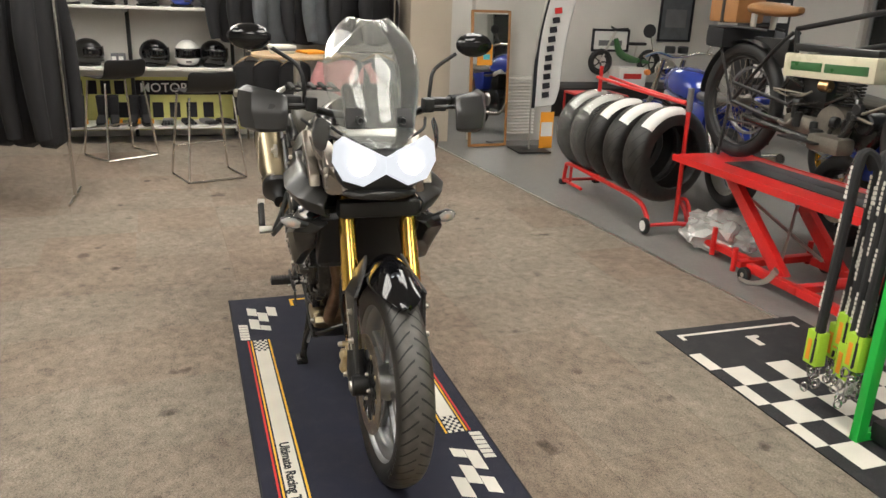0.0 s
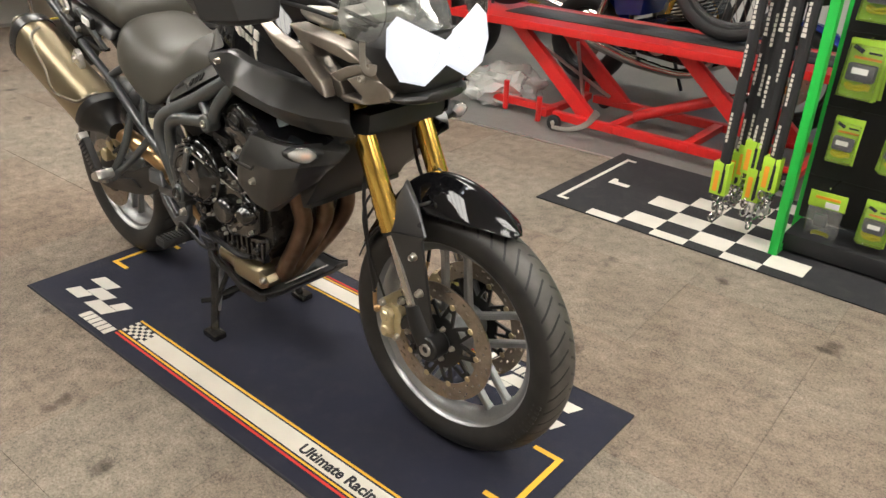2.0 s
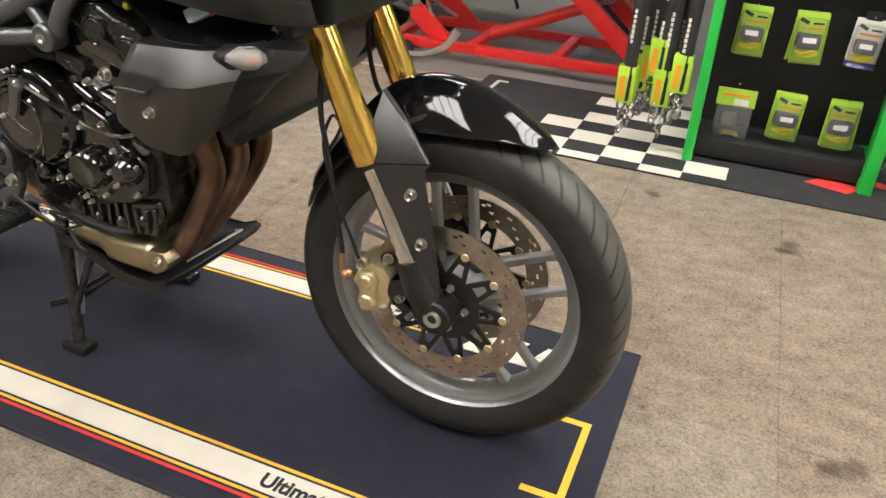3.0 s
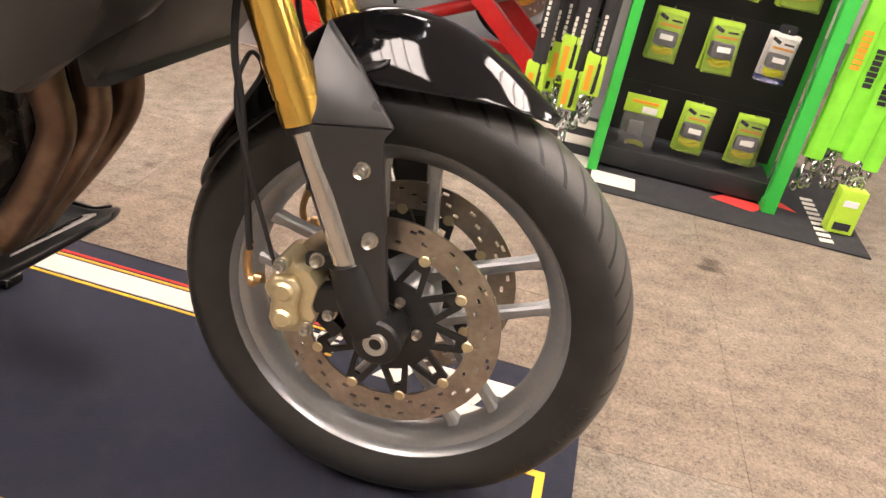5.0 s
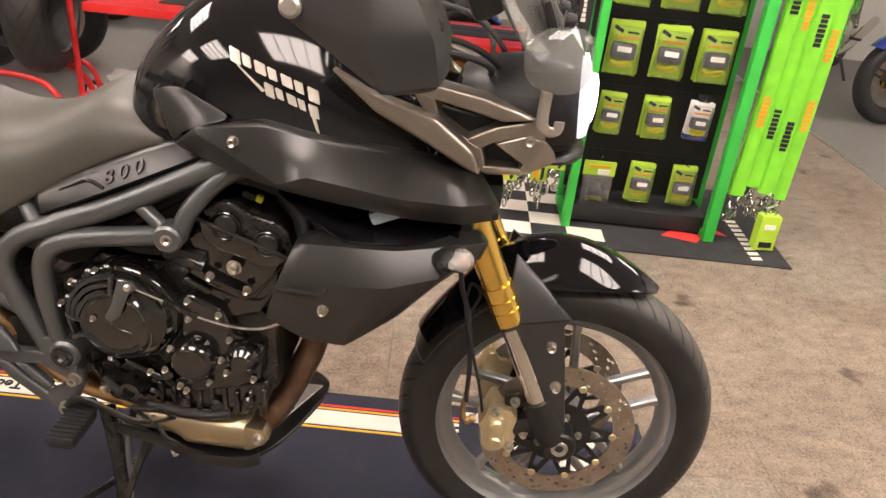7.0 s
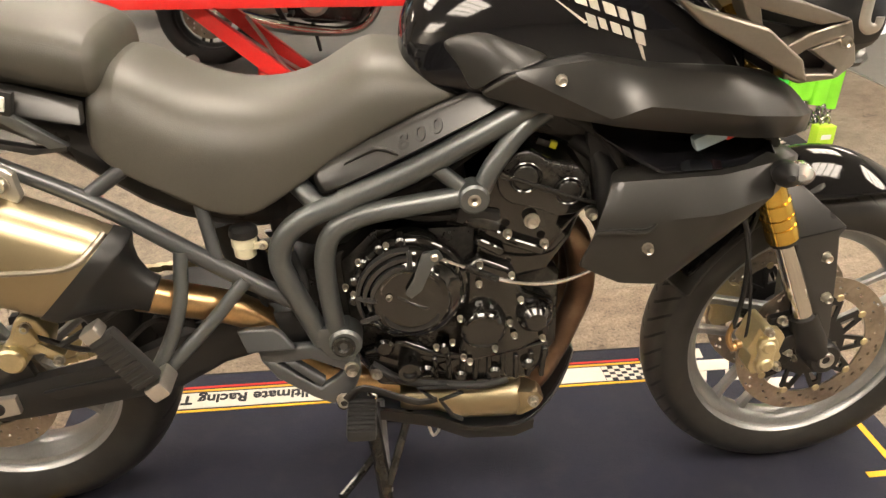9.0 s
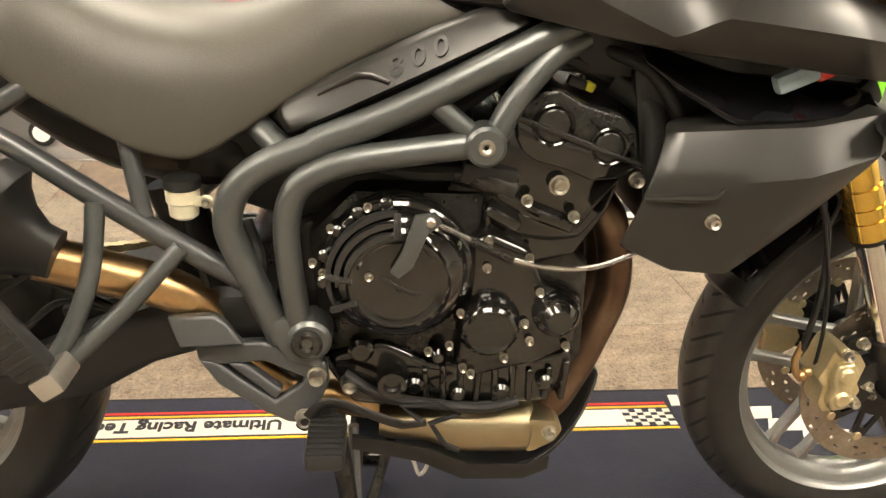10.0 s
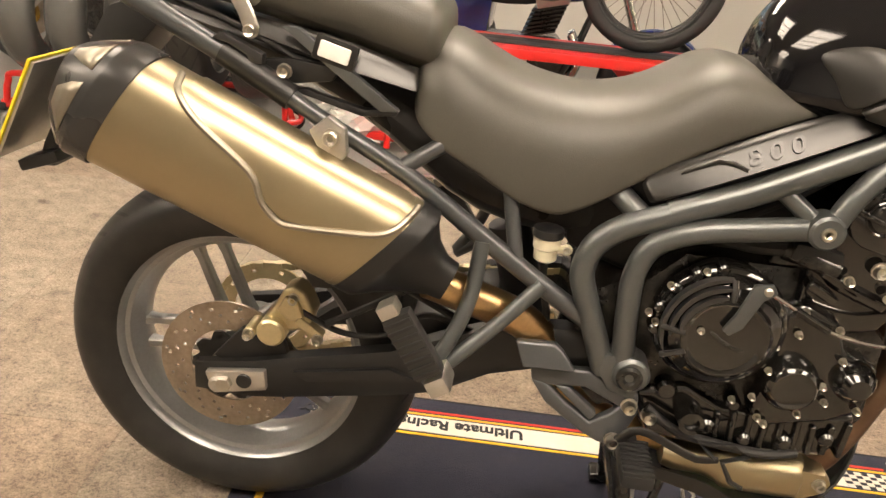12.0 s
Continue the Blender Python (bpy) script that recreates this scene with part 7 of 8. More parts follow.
# ---- tyre rack ----
def tyre_rack():
    t = thing("tyre_rack", "red tubular tyre rack on wheels", "tyre rack", (-1.34, 2.25, 0))
    for y in (0.0, 0.30):
        part("rail", tube([(-0.68, y, 0.03), (-0.66, y, 0.15), (-0.58, y, 0.20), (0.0, y, 0.20), (0.48, y, 0.19), (0.61, y, 0.13), (0.65, y, 0.06)], 0.016, 12, 5), RED, t)
        part("lower_rail", tube([(-0.70, y, 0.05), (-0.36, y, 0.05)], 0.013, 10, 1), RED, t)
        part("rail_post", tube([(-0.56, y, 0.05), (-0.56, y, 0.20)], 0.012, 10, 1), RED, t)
        part("foot_cap", box(0.05, 0.05, 0.04, (-0.70, y, 0.03), 0.006), RUBBER, t)
        part("top_rail", tube([(-0.48, 0.11 + 0.36 * y, 0.90), (0.1, 0.15 + 0.24 * y, 0.87), (0.605, 0.20 + 0.10 * y, 0.85)], 0.012, 10, 3), RED, t)
        e = -0.022 if y == 0 else 0.022
        wheel_part = part("rubber_wheel", lathe([(0.02, -0.014), (0.045, -0.016), (0.055, -0.010), (0.055, 0.010), (0.045, 0.016), (0.02, 0.014)], 22, "y", (0.65, y + e, 0.056)), RUBBER, t)
        part("wheel_disc", lathe([(0.008, -0.018), (0.036, -0.017), (0.038, 0.017), (0.008, 0.018)], 18, "y", (0.65, y + e, 0.056)), WHITEP, wheel_part)
    part("upright", tube([(0.635, 0.215, 0.06), (0.62, 0.22, 0.5), (0.605, 0.225, 0.92)], 0.015, 12, 3), RED, t)
    part("upright_sleeve", tube([(0.609, 0.2235, 0.80), (0.604, 0.225, 0.95)], 0.020, 12, 1), GREYP, t)
    part("wheel_stay", tube([(0.54, 0.30, 0.20), (0.62, 0.29, 0.21), (0.68, 0.28, 0.16), (0.70, 0.27, 0.07), (0.635, 0.215, 0.06)], 0.014, 10, 5), RED, t)
    part("cross_bar", tube([(0.65, 0.0, 0.058), (0.65, 0.30, 0.058)], 0.013, 10, 1), RED, t)
    part("cross_bar", tube([(-0.68, 0.0, 0.05), (-0.68, 0.30, 0.05)], 0.013, 10, 1), RED, t)
    part("rear_upright", tube([(-0.50, 0.15, 0.20), (-0.50, 0.15, 0.98)], 0.015, 10, 1), RED, t)
    part("cross_bar", tube([(-0.50, 0.0, 0.20), (-0.50, 0.30, 0.20)], 0.013, 10, 1), RED, t)
    return t


tyre_rack()
TYRE_SPARE = tyre_mat("tyre_rubber_spare", 0.30, 0.075, 20, 0.22)


def spare_tyre(x, radius, half, wrapped, turn):
    t = thing("spare_tyre", "new black motorcycle tyre with white paper label" if not wrapped else "black tyre wrapped in clear film", "tyre", (x, 2.40, 0.21 + radius - 0.03), group="tyres on the rack")
    t.matrix_basis = pose(x, 2.40, 0.185 + radius, 0, 0, 90 + turn)
    prof = []
    for i in range(21):
        a = math.pi * (i / 20 - 0.5)
        c, s = math.cos(a), math.sin(a)
        prof.append((0.21 + (radius - 0.21) * max(0, c) ** 0.6, half * math.copysign(abs(s) ** 0.8, s)))
    prof += [(0.205, half * 0.86), (radius - 0.025, half * 0.72), (radius - 0.018, 0), (radius - 0.025, -half * 0.72), (0.205, -half * 0.86)]
    part("tyre", lathe(prof, 64, "y", closed=True), TYRE_SPARE, t)
    rows = []
    for k in range(8):
        a = radians(78 + 9 * k)
        row = []
        for u in (-0.16, -0.34, -0.52, -0.68, -0.82, -0.92):
            bow = abs(u) ** 1.25
            r = 0.21 + (radius - 0.21) * math.sqrt(1 - bow * bow) ** 0.6 + 0.004
            row.append((r * math.cos(a), u * (half + 0.002), r * math.sin(a)))
        rows.append(row)
    part("paper_label", cage(rows), WHITEP, t, "white paper label")
    if wrapped:
        part("film", tyre_shape(radius + 0.006, half + 0.006, 0.19, 40), FILMWRAP, t, "clear stretch film")
    return t


spare_tyre(-0.82, 0.318, 0.095, False, 10)
spare_tyre(-1.09, 0.312, 0.090, False, 4)
spare_tyre(-1.36, 0.308, 0.085, False, 2)
spare_tyre(-1.62, 0.305, 0.080, True, -2)
spare_tyre(-1.88, 0.305, 0.080, True, 3)

# crumpled clear bag on the floor by the lift
bag = thing("plastic_bag", "crumpled clear plastic bag with red print", "bag", (-0.32, 2.55, 0.0), 20)
bb = bmesh.new()
bmesh.ops.create_icosphere(bb, subdivisions=4, radius=1)
for v in bb.verts:
    n = noise.fractal(v.co * 2.2, 1.0, 2.0, 4) * 0.35
    v.co = Vector((v.co.x * 0.24, v.co.y * 0.16, max(-0.09, v.co.z * 0.14))) * (1 + n)
    v.co.z = max(0.002, v.co.z + 0.10)
part("film", bb, BAGFILM, bag, angle=0.3)
part("contents", box(0.16, 0.10, 0.06, (0.02, 0, 0.09), 0.02, rz=20), REDPAINT, bag, "red plastic inside")


# ---- other motorcycles ----
def wire_wheel(parent, name, at, radius, half, bead, rim_m, wires=36, disc=False, cast=False):
    w = new(name)
    w.parent = parent
    w.location = at
    part("tyre", tyre_shape(radius, half, bead, 48), RUBBER, w)
    part("rim", rim_shape(bead, half * 0.75, 48), rim_m, w)
    part("hub", lathe([(0.015, -0.05), (0.04, -0.045), (0.032, -0.02), (0.032, 0.02), (0.04, 0.045), (0.015, 0.05)], 20), ALLOY_OLD, w)
    if cast:
        for i in range(3):
            for s in (-1, 1):
                part("spoke", spoke(0.03, bead - 0.015, s * 0.022, 17 + 120 * i, 0.014), rim_m, w)
    else:
        for i in range(wires):
            a = 2 * math.pi * i / wires
            b = a + (0.35 if i % 2 else -0.35)
            s = 1 if (i // 2) % 2 else -1
            part("spoke", tube([(0.036 * math.cos(b), s * 0.04, 0.036 * math.sin(b)), ((bead - 0.01) * math.cos(a), s * 0.006, (bead - 0.01) * math.sin(a))], 0.0019, 5, 1), ALLOY_OLD, w)
    if disc:
        part("brake_disc", moved(disc_shape(0.075, 0.14, 0.005, 72, 7), pose(0, -0.06, 0)), DISC, w)
        part("disc_carrier", lathe([(0.03, -0.062), (0.078, -0.062), (0.078, -0.058), (0.03, -0.058)], 24, closed=True), GOLD, w)
    return w


def shop_bike(label, at, rz, paint, rim_m, seat_m, fairing=False, cast=True, tyre=0.30, wheelbase=1.40):
    t = thing("motorcycle", label, "motorcycle", at, rz)
    F = wheelbase
    wire_wheel(t, "front_wheel", (F, 0, tyre), tyre, 0.055, tyre - 0.085, rim_m, 32, True, cast)
    wire_wheel(t, "rear_wheel", (0, 0, tyre), tyre, 0.075, tyre - 0.095, rim_m, 32, True, cast)
    for s in (-1, 1):
        part("fork_leg", tube([(F, s * 0.095, tyre), (F - 0.14, s * 0.095, tyre + 0.32), (F - 0.31, s * 0.095, tyre + 0.70)], [0.028, 0.024, 0.02], 14, 2), CHROME, t, "bright fork leg")
        part("swingarm", box(0.52, 0.03, 0.055, (0.25, s * 0.12, tyre + 0.03), 0.008, ry=-5), SILVER, t)
        part("shock", tube([(0.10, s * 0.13, tyre + 0.06), (0.22, s * 0.13, tyre + 0.38)], 0.026, 12, 1), CHROME, t)
        part("frame_tube", tube([(F - 0.33, 0, 0.92), (0.75, s * 0.13, 0.72), (0.35, s * 0.13, 0.70), (0.0, s * 0.10, 0.78)], 0.016, 10, 4), DARK, t)
        part("frame_tube", tube([(F - 0.33, s * 0.02, 0.84), (0.95, s * 0.13, 0.45), (0.80, s * 0.14, 0.25), (0.45, s * 0.14, 0.27), (0.36, s * 0.13, 0.70)], 0.016, 10, 4), DARK, t)
        part("exhaust", tube([(0.92, s * 0.09, 0.55), (0.98, s * 0.12, 0.40), (0.85, s * 0.15, 0.24), (0.50, s * 0.18, 0.25), (0.10, s * 0.20, 0.34), (-0.25, s * 0.21, 0.42)], [0.022, 0.022, 0.024, 0.035, 0.042, 0.040], 14, 5), CHROME, t, "chromed exhaust")
        part("mirror_stem", tube([(F - 0.40, s * 0.24, 1.05), (F - 0.42, s * 0.30, 1.20)], 0.006, 8, 1), CHROME, t)
        part("mirror", cyl(0.055, 0.02, (F - 0.42, s * 0.31, 1.23), "x", 20, 0.006), DARK, t)
        part("indicator", cyl(0.025, 0.05, (F - 0.24, s * 0.20, 0.88), "x", 16, 0.008), AMBER, t)
        part("footrest", box(0.03, 0.10, 0.02, (0.50, s * 0.24, 0.34), 0.004), RUBBER, t)
    part("handlebar", tube([(F - 0.47, -0.36, 1.03), (F - 0.40, -0.2, 1.06), (F - 0.34, 0, 1.02), (F - 0.40, 0.2, 1.06), (F - 0.47, 0.36, 1.03)], 0.012, 10, 5), CHROME, t)
    part("headlamp", lathe([(0.0, 0.07), (0.085, 0.055), (0.095, 0.03), (0.09, 0.0), (0.06, -0.09), (0.0, -0.11)], 28, "x", (F - 0.20, 0, 0.90)), CHROME, t, "round chrome headlamp")
    part("headlamp_glass", lathe([(0.0, 0.078), (0.06, 0.07), (0.088, 0.05), (0.088, 0.045)], 28, "x", (F - 0.20, 0, 0.90)), LENS_CLEAR, t)
    for s in (-1, 1):
        part("clock", cyl(0.045, 0.06, (F - 0.33, s * 0.06, 1.08), "z", 20, 0.008), DARK, t)
    part("fuel_tank", loft([section(0.50, 0.80, 0.72, 0.10), section(0.55, 0.88, 0.70, 0.14), section(0.70, 0.96, 0.70, 0.165, p=2.8), section(0.88, 0.97, 0.70, 0.165, p=2.8), section(1.00, 0.93, 0.73, 0.13), section(1.05, 0.88, 0.77, 0.08)]), paint, t, sub=1)
    part("seat", loft([section(-0.12, 0.82, 0.78, 0.08), section(-0.08, 0.85, 0.75, 0.12), section(0.15, 0.82, 0.73, 0.14), section(0.40, 0.80, 0.71, 0.13), section(0.55, 0.82, 0.74, 0.09)]), seat_m, t, sub=1)
    part("tail", loft([section(-0.32, 0.88, 0.82, 0.05), section(-0.20, 0.87, 0.76, 0.11), section(-0.02, 0.80, 0.70, 0.13), section(0.20, 0.74, 0.64, 0.13)]), paint, t, sub=1)
    part("side_panel", prism([(0.20, 0.72), (0.48, 0.74), (0.46, 0.52), (0.28, 0.50)], -0.16, 0.16, 0.02), paint, t)
    part("crankcase", prism([(0.42, 0.50), (0.48, 0.30), (0.86, 0.28), (0.92, 0.42), (0.84, 0.52)], -0.19, 0.19, 0.03), ENGINE2, t)
    for k in range(7):
        part("cylinder_fin", box(0.20, 0.36, 0.010, (0.74 + 0.008 * k, 0, 0.54 + 0.024 * k), 0.003, ry=-15), ENGINE2, t)
    part("cylinder_head", box(0.18, 0.34, 0.06, (0.80, 0, 0.72), 0.015, ry=-15), SILVER, t)
    part("engine_cover", cyl(0.085, 0.42, (0.62, 0, 0.40), "y", 28, 0.02), SILVER, t)
    for x0, a0, a1, r in ((F, 40, 160, tyre + 0.03), (0.0, 20, 150, tyre + 0.035)):
        rows = [[(x0 + (r - 0.02 * abs(u) ** 2) * math.cos(radians(a)), u * 0.075, tyre + (r - 0.02 * abs(u) ** 2) * math.sin(radians(a))) for u in (-1, -0.5, 0, 0.5, 1)] for a in range(a0, a1 + 1, 15)]
        part("mudguard", cage(rows), paint, t, sub=1, solid=0.004)
    if fairing:
        for s in (-1, 1):
            part("fairing", prism([(F - 0.10, 0.95), (F - 0.32, 1.10), (F - 0.52, 0.95), (0.70, 0.55), (0.60, 0.28), (0.78, 0.22), (1.05, 0.40), (F - 0.20, 0.72)], s * 0.17, s * 0.20, 0.012), paint, t, "glossy fairing side")
        part("nose", loft([section(F - 0.40, 1.10, 0.80, 0.17), section(F - 0.20, 1.02, 0.78, 0.16), section(F - 0.02, 0.90, 0.80, 0.08)]), paint, t, sub=1)
    part("side_stand", tube([(0.55, 0.14, 0.28), (0.58, 0.28, 0.012)], 0.012, 8, 1), DARK, t)
    return t


shop_bike("blue roadster motorcycle with chrome headlamp parked behind the tyre rack", (-1.22, 3.24, 0), 176, BLUE, SILVER, SEATV)
shop_bike("dark roadster motorcycle with blue mudguards parked behind the lift", (-0.25, 3.38, 0), -3, BLUE, DARK, CLOTH_K)
shop_bike("black sports motorcycle with gold wheels parked by the wall", (-1.49, 4.47, 0), 4, GLOSS, GOLD, SEATV, fairing=True)
shop_bike("green and black trail motorcycle on the shiny floor", (4.40, 5.93, 0), 235, GREENBIKE, SILVER, SEATV, fairing=True, cast=False, tyre=0.32)
shop_bike("dark blue motorcycle parked on the shiny floor", (5.42, 4.42, 0), 195, BLUE, DARK, SEATV)


def vintage_bike():
    t = thing("vintage_motorcycle", "old black and cream motorcycle with tan saddle on lift", "motorcycle", (-0.42, 2.625, 0.571), 2)
    R, F = 0.345, 1.40
    wire_wheel(t, "front_wheel", (F, 0, R), R, 0.034, R - 0.065, DARK, 36)
    wire_wheel(t, "rear_wheel", (0, 0, R), R, 0.036, R - 0.065, DARK, 36)
    part("belt_rim", lathe([(0.19, 0.05), (0.205, 0.05), (0.205, 0.075), (0.19, 0.075)], 40, "y", (0, 0, R), closed=True), GREYP, t)
    for s in (-1, 1):
        part("girder_fork", tube([(F, s * 0.06, R), (F - 0.09, s * 0.055, R + 0.34), (F - 0.20, s * 0.045, R + 0.62)], 0.013, 10, 2), DARK, t)
        part("fork_stay", tube([(F, s * 0.06, R), (F - 0.01, s * 0.055, R + 0.25), (F - 0.12, s * 0.05, R + 0.52)], 0.008, 8, 3), DARK, t)
        part("chain_stay", tube([(0, s * 0.07, R), (0.30, s * 0.05, R - 0.05), (0.52, s * 0.04, R - 0.06)], 0.013, 10, 2), DARK, t)
        part("seat_stay", tube([(0, s * 0.07, R), (0.24, s * 0.045, R + 0.30), (0.36, s * 0.02, R + 0.42)], 0.011, 10, 2), DARK, t)
        part("carrier_bar", tube([(-0.28, s * 0.10, R + 0.42), (0.0, s * 0.10, R + 0.43), (0.20, s * 0.06, R + 0.42)], 0.009, 8, 2), DARK, t)
        part("carrier_strut", tube([(0.0, s * 0.08, R), (-0.20, s * 0.10, R + 0.42)], 0.008, 8, 1), DARK, t)
        part("footboard", box(0.26, 0.10, 0.012, (0.72, s * 0.17, R - 0.10), 0.004), DARK, t)
        part("rear_stand", tube([(0.0, s * 0.09, R - 0.02), (0.02, s * 0.13, 0.02)], 0.010, 8, 1), DARK, t)
        part("handlebar", tube([(F - 0.22, 0, R + 0.70), (F - 0.28, s * 0.20, R + 0.74), (F - 0.50, s * 0.30, R + 0.66), (F - 0.62, s * 0.30, R + 0.62)], 0.011, 10, 5), CHROME, t)
        part("grip", tube([(F - 0.50, s * 0.30, R + 0.66), (F - 0.62, s * 0.30, R + 0.62)], 0.016, 10, 1), RUBBER, t)
    part("top_tube", tube([(F - 0.22, 0, R + 0.60), (0.36, 0, R + 0.44)], 0.014, 10, 1), DARK, t)
    part("tank_rail", tube([(F - 0.20, 0, R + 0.44), (0.38, 0, R + 0.28)], 0.014, 10, 1), DARK, t)
    part("down_tube", tube([(F - 0.18, 0, R + 0.42), (F - 0.32, 0, R + 0.05), (F - 0.52, 0, R - 0.08)], 0.015, 10, 3), DARK, t)
    part("seat_tube", tube([(0.36, 0, R + 0.44), (0.46, 0, R - 0.04)], 0.014, 10, 1), DARK, t)
    tk = part("fuel_tank", box(0.62, 0.16, 0.125, (0.70, 0, R + 0.265), 0.012, ry=-2), CREAM, t, "cream flat tank with green panels")
    for s in (-1, 1):
        for x, w in ((0.56, 0.22), (0.83, 0.28)):
            part("tank_panel", box(w, 0.004, 0.045, (x, s * 0.0815, R + 0.262 + 0.03 * (x - 0.7)), 0.001, ry=-2), GREENTRIM, tk)
    part("tank_tray", box(0.56, 0.10, 0.04, (0.70, 0, R + 0.35), 0.01), DARK, t)
    part("saddle", loft([section(0.02, R + 0.56, R + 0.51, 0.10), section(0.08, R + 0.585, R + 0.50, 0.125), section(0.20, R + 0.565, R + 0.495, 0.11), section(0.32, R + 0.555, R + 0.50, 0.05), section(0.38, R + 0.56, R + 0.52, 0.025)]), TAN_LEATHER, t, "worn tan leather saddle", sub=1)
    for s in (-1, 1):
        part("saddle_spring", tube([(0.08, s * 0.07, R + 0.42), (0.08, s * 0.07, R + 0.51)], 0.018, 10, 1), SILVER, t)
    part("pannier_box", box(0.26, 0.20, 0.17, (-0.17, 0, R + 0.535), 0.015), TAN_LEATHER, t, "tan leather box")
    part("pannier_strap", box(0.03, 0.206, 0.176, (-0.17, 0, R + 0.535), 0.004), DARK, t)
    part("tool_bag", box(0.17, 0.24, 0.12, (-0.20, 0, R + 0.36), 0.03), CLOTH_K, t)
    part("crankcase", lathe([(0.02, -0.07), (0.10, -0.065), (0.115, -0.03), (0.115, 0.03), (0.10, 0.065), (0.02, 0.07)], 28, "y", (0.78, 0, R - 0.02)), ALLOY_OLD, t)
    part("gearbox", box(0.24, 0.14, 0.10, (0.56, 0, R - 0.05), 0.03), ALLOY_OLD, t)
    part("silencer_box", box(0.22, 0.12, 0.09, (0.86, -0.12, R - 0.10), 0.03), ALLOY_OLD, t)
    for k in range(8):
        part("cylinder_fin", cyl(0.07, 0.007, (0.80 + 0.002 * k, 0, R + 0.09 + 0.017 * k), "z", 20), ENGINE2, t)
    rv = random.Random(8)
    for k in range(26):
        m = (ENGINE2, DARK, ALLOY_OLD, DARK)[k % 4]
        x, z = 0.42 + 0.60 * rv.random(), R - 0.10 + 0.26 * rv.random()
        if k % 2:
            part("engine_fitting", cyl(0.012 + 0.025 * rv.random(), 0.03 + 0.05 * rv.random(), (x, -0.05 - 0.05 * rv.random(), z), rv.choice("xyz"), 14, 0.004), m, t)
        else:
            part("engine_pipe", tube([(x, -0.07, z), (x + rv.uniform(-0.1, 0.1), -0.10, z + rv.uniform(-0.06, 0.08)), (x + rv.uniform(-0.2, 0.2), -0.06, z + rv.uniform(-0.1, 0.14))], 0.005 + 0.006 * rv.random(), 8, 4), m, t)
    # Three dark fillers, added to block the pale background through the engine bay.
    part("filler_plate", prism([(0.40, R + 0.02), (0.46, R - 0.11), (0.98, R - 0.12), (1.05, R - 0.02), (0.98, R + 0.08), (0.70, R + 0.06)], -0.03, 0.06, 0.015), ENGINE2, t, "dark plate filling the engine gap")
    part("filler_box", box(0.20, 0.13, 0.17, (0.60, 0.02, R + 0.135), 0.012), DARK, t)
    part("filler_panel", box(0.30, 0.05, 0.16, (0.16, 0.03, R + 0.30), 0.012), DARK, t)
    part("magneto", cyl(0.055, 0.12, (0.98, 0, R + 0.02), "y", 20, 0.01), DARK, t)
    part("oil_tank", box(0.13, 0.12, 0.22, (0.47, 0, R + 0.14), 0.02, ry=-12), DARK, t)
    part("carburettor", cyl(0.03, 0.07, (0.68, -0.04, R + 0.17), "x", 14, 0.006), PIPE, t)
    part("exhaust", tube([(0.86, -0.05, R + 0.18), (0.95, -0.08, R + 0.10), (0.92, -0.11, R - 0.05), (0.78, -0.12, R - 0.10), (0.2, -0.13, R - 0.06)], 0.018, 10, 5), ENGINE2, t)
    part("belt_guard", tube([(0.0, -0.09, R + 0.11), (0.40, -0.09, R + 0.06), (0.56, -0.09, R + 0.03)], 0.010, 8, 2, flat=0.4), DARK, t)
    part("drive_belt", tube([(0.0, -0.085, R - 0.11), (0.5, -0.085, R - 0.10)], 0.008, 8, 1), DARK, t)
    for x0, a0, a1 in ((F, 20, 140), (0.0, 60, 190)):
        rows = [[(x0 + (R + 0.025 - 0.01 * abs(u)) * math.cos(radians(a)), u * 0.055, R + (R + 0.025 - 0.01 * abs(u)) * math.sin(radians(a))) for u in (-1, 0, 1)] for a in range(a0, a1 + 1, 15)]
        part("mudguard", cage(rows), DARK, t, sub=1, solid=0.003)
    part("headlamp", lathe([(0.0, 0.04), (0.06, 0.03), (0.065, 0.0), (0.04, -0.07), (0.0, -0.08)], 20, "x", (F - 0.08, 0, R + 0.58)), CHROME, t)
    part("front_plate", box(0.16, 0.004, 0.06, (F + 0.02, 0.03, R + 0.41), 0.001, rx=8), DARK, t, "black front plate")
    for i in range(5):
        part("plate_mark", box(0.02, 0.003, 0.036, (F - 0.04 + 0.03 * i, 0.026, R + 0.41), 0, rx=8), INK_W, t)
    part("price_card", box(0.15, 0.003, 0.20, (F - 0.26, -0.07, R + 0.52), 0, ry=-12), WHITEP, t, "white card tied to the bar")
    for i in range(3):
        part("card_mark", box(0.018, 0.003, 0.05, (F - 0.30 + 0.035 * i, -0.073, R + 0.53), 0, ry=-12), INK_K, t)
    # Crumpled clear wrapping film at the front wheel.
    part("crumpled_film", loft([section(F - 0.02, R + 0.16, R + 0.04, 0.03), section(F + 0.05, R + 0.20, R + 0.02, 0.06), section(F + 0.12, R + 0.14, R + 0.06, 0.03)]), FILMWRAP, t, sub=1)
    return t


vintage_bike()


# ---- clothing wall: shelves, sign, helmets, boots ----
def shelving():
    t = thing("shelf_unit", "white shelves on dark uprights along the clothing wall", "shelf", (-4.55, -1.1, 0))
    for z in (0.145, 0.69, 1.235, 1.78):
        part("shelf_board", box(0.40, 1.64, 0.025, (0.21, 0, z), 0.003), SHELF_W, t)
    for y in (-0.82, -0.13, 0.82):
        part("upright", box(0.04, 0.035, 2.1, (0.03, y, 1.05), 0.003), DARK, t)
        for z in (0.145, 0.69, 1.235, 1.78):
            part("bracket", box(0.36, 0.02, 0.035, (0.20, y, z - 0.03), 0.003), SILVER, t)
    return t


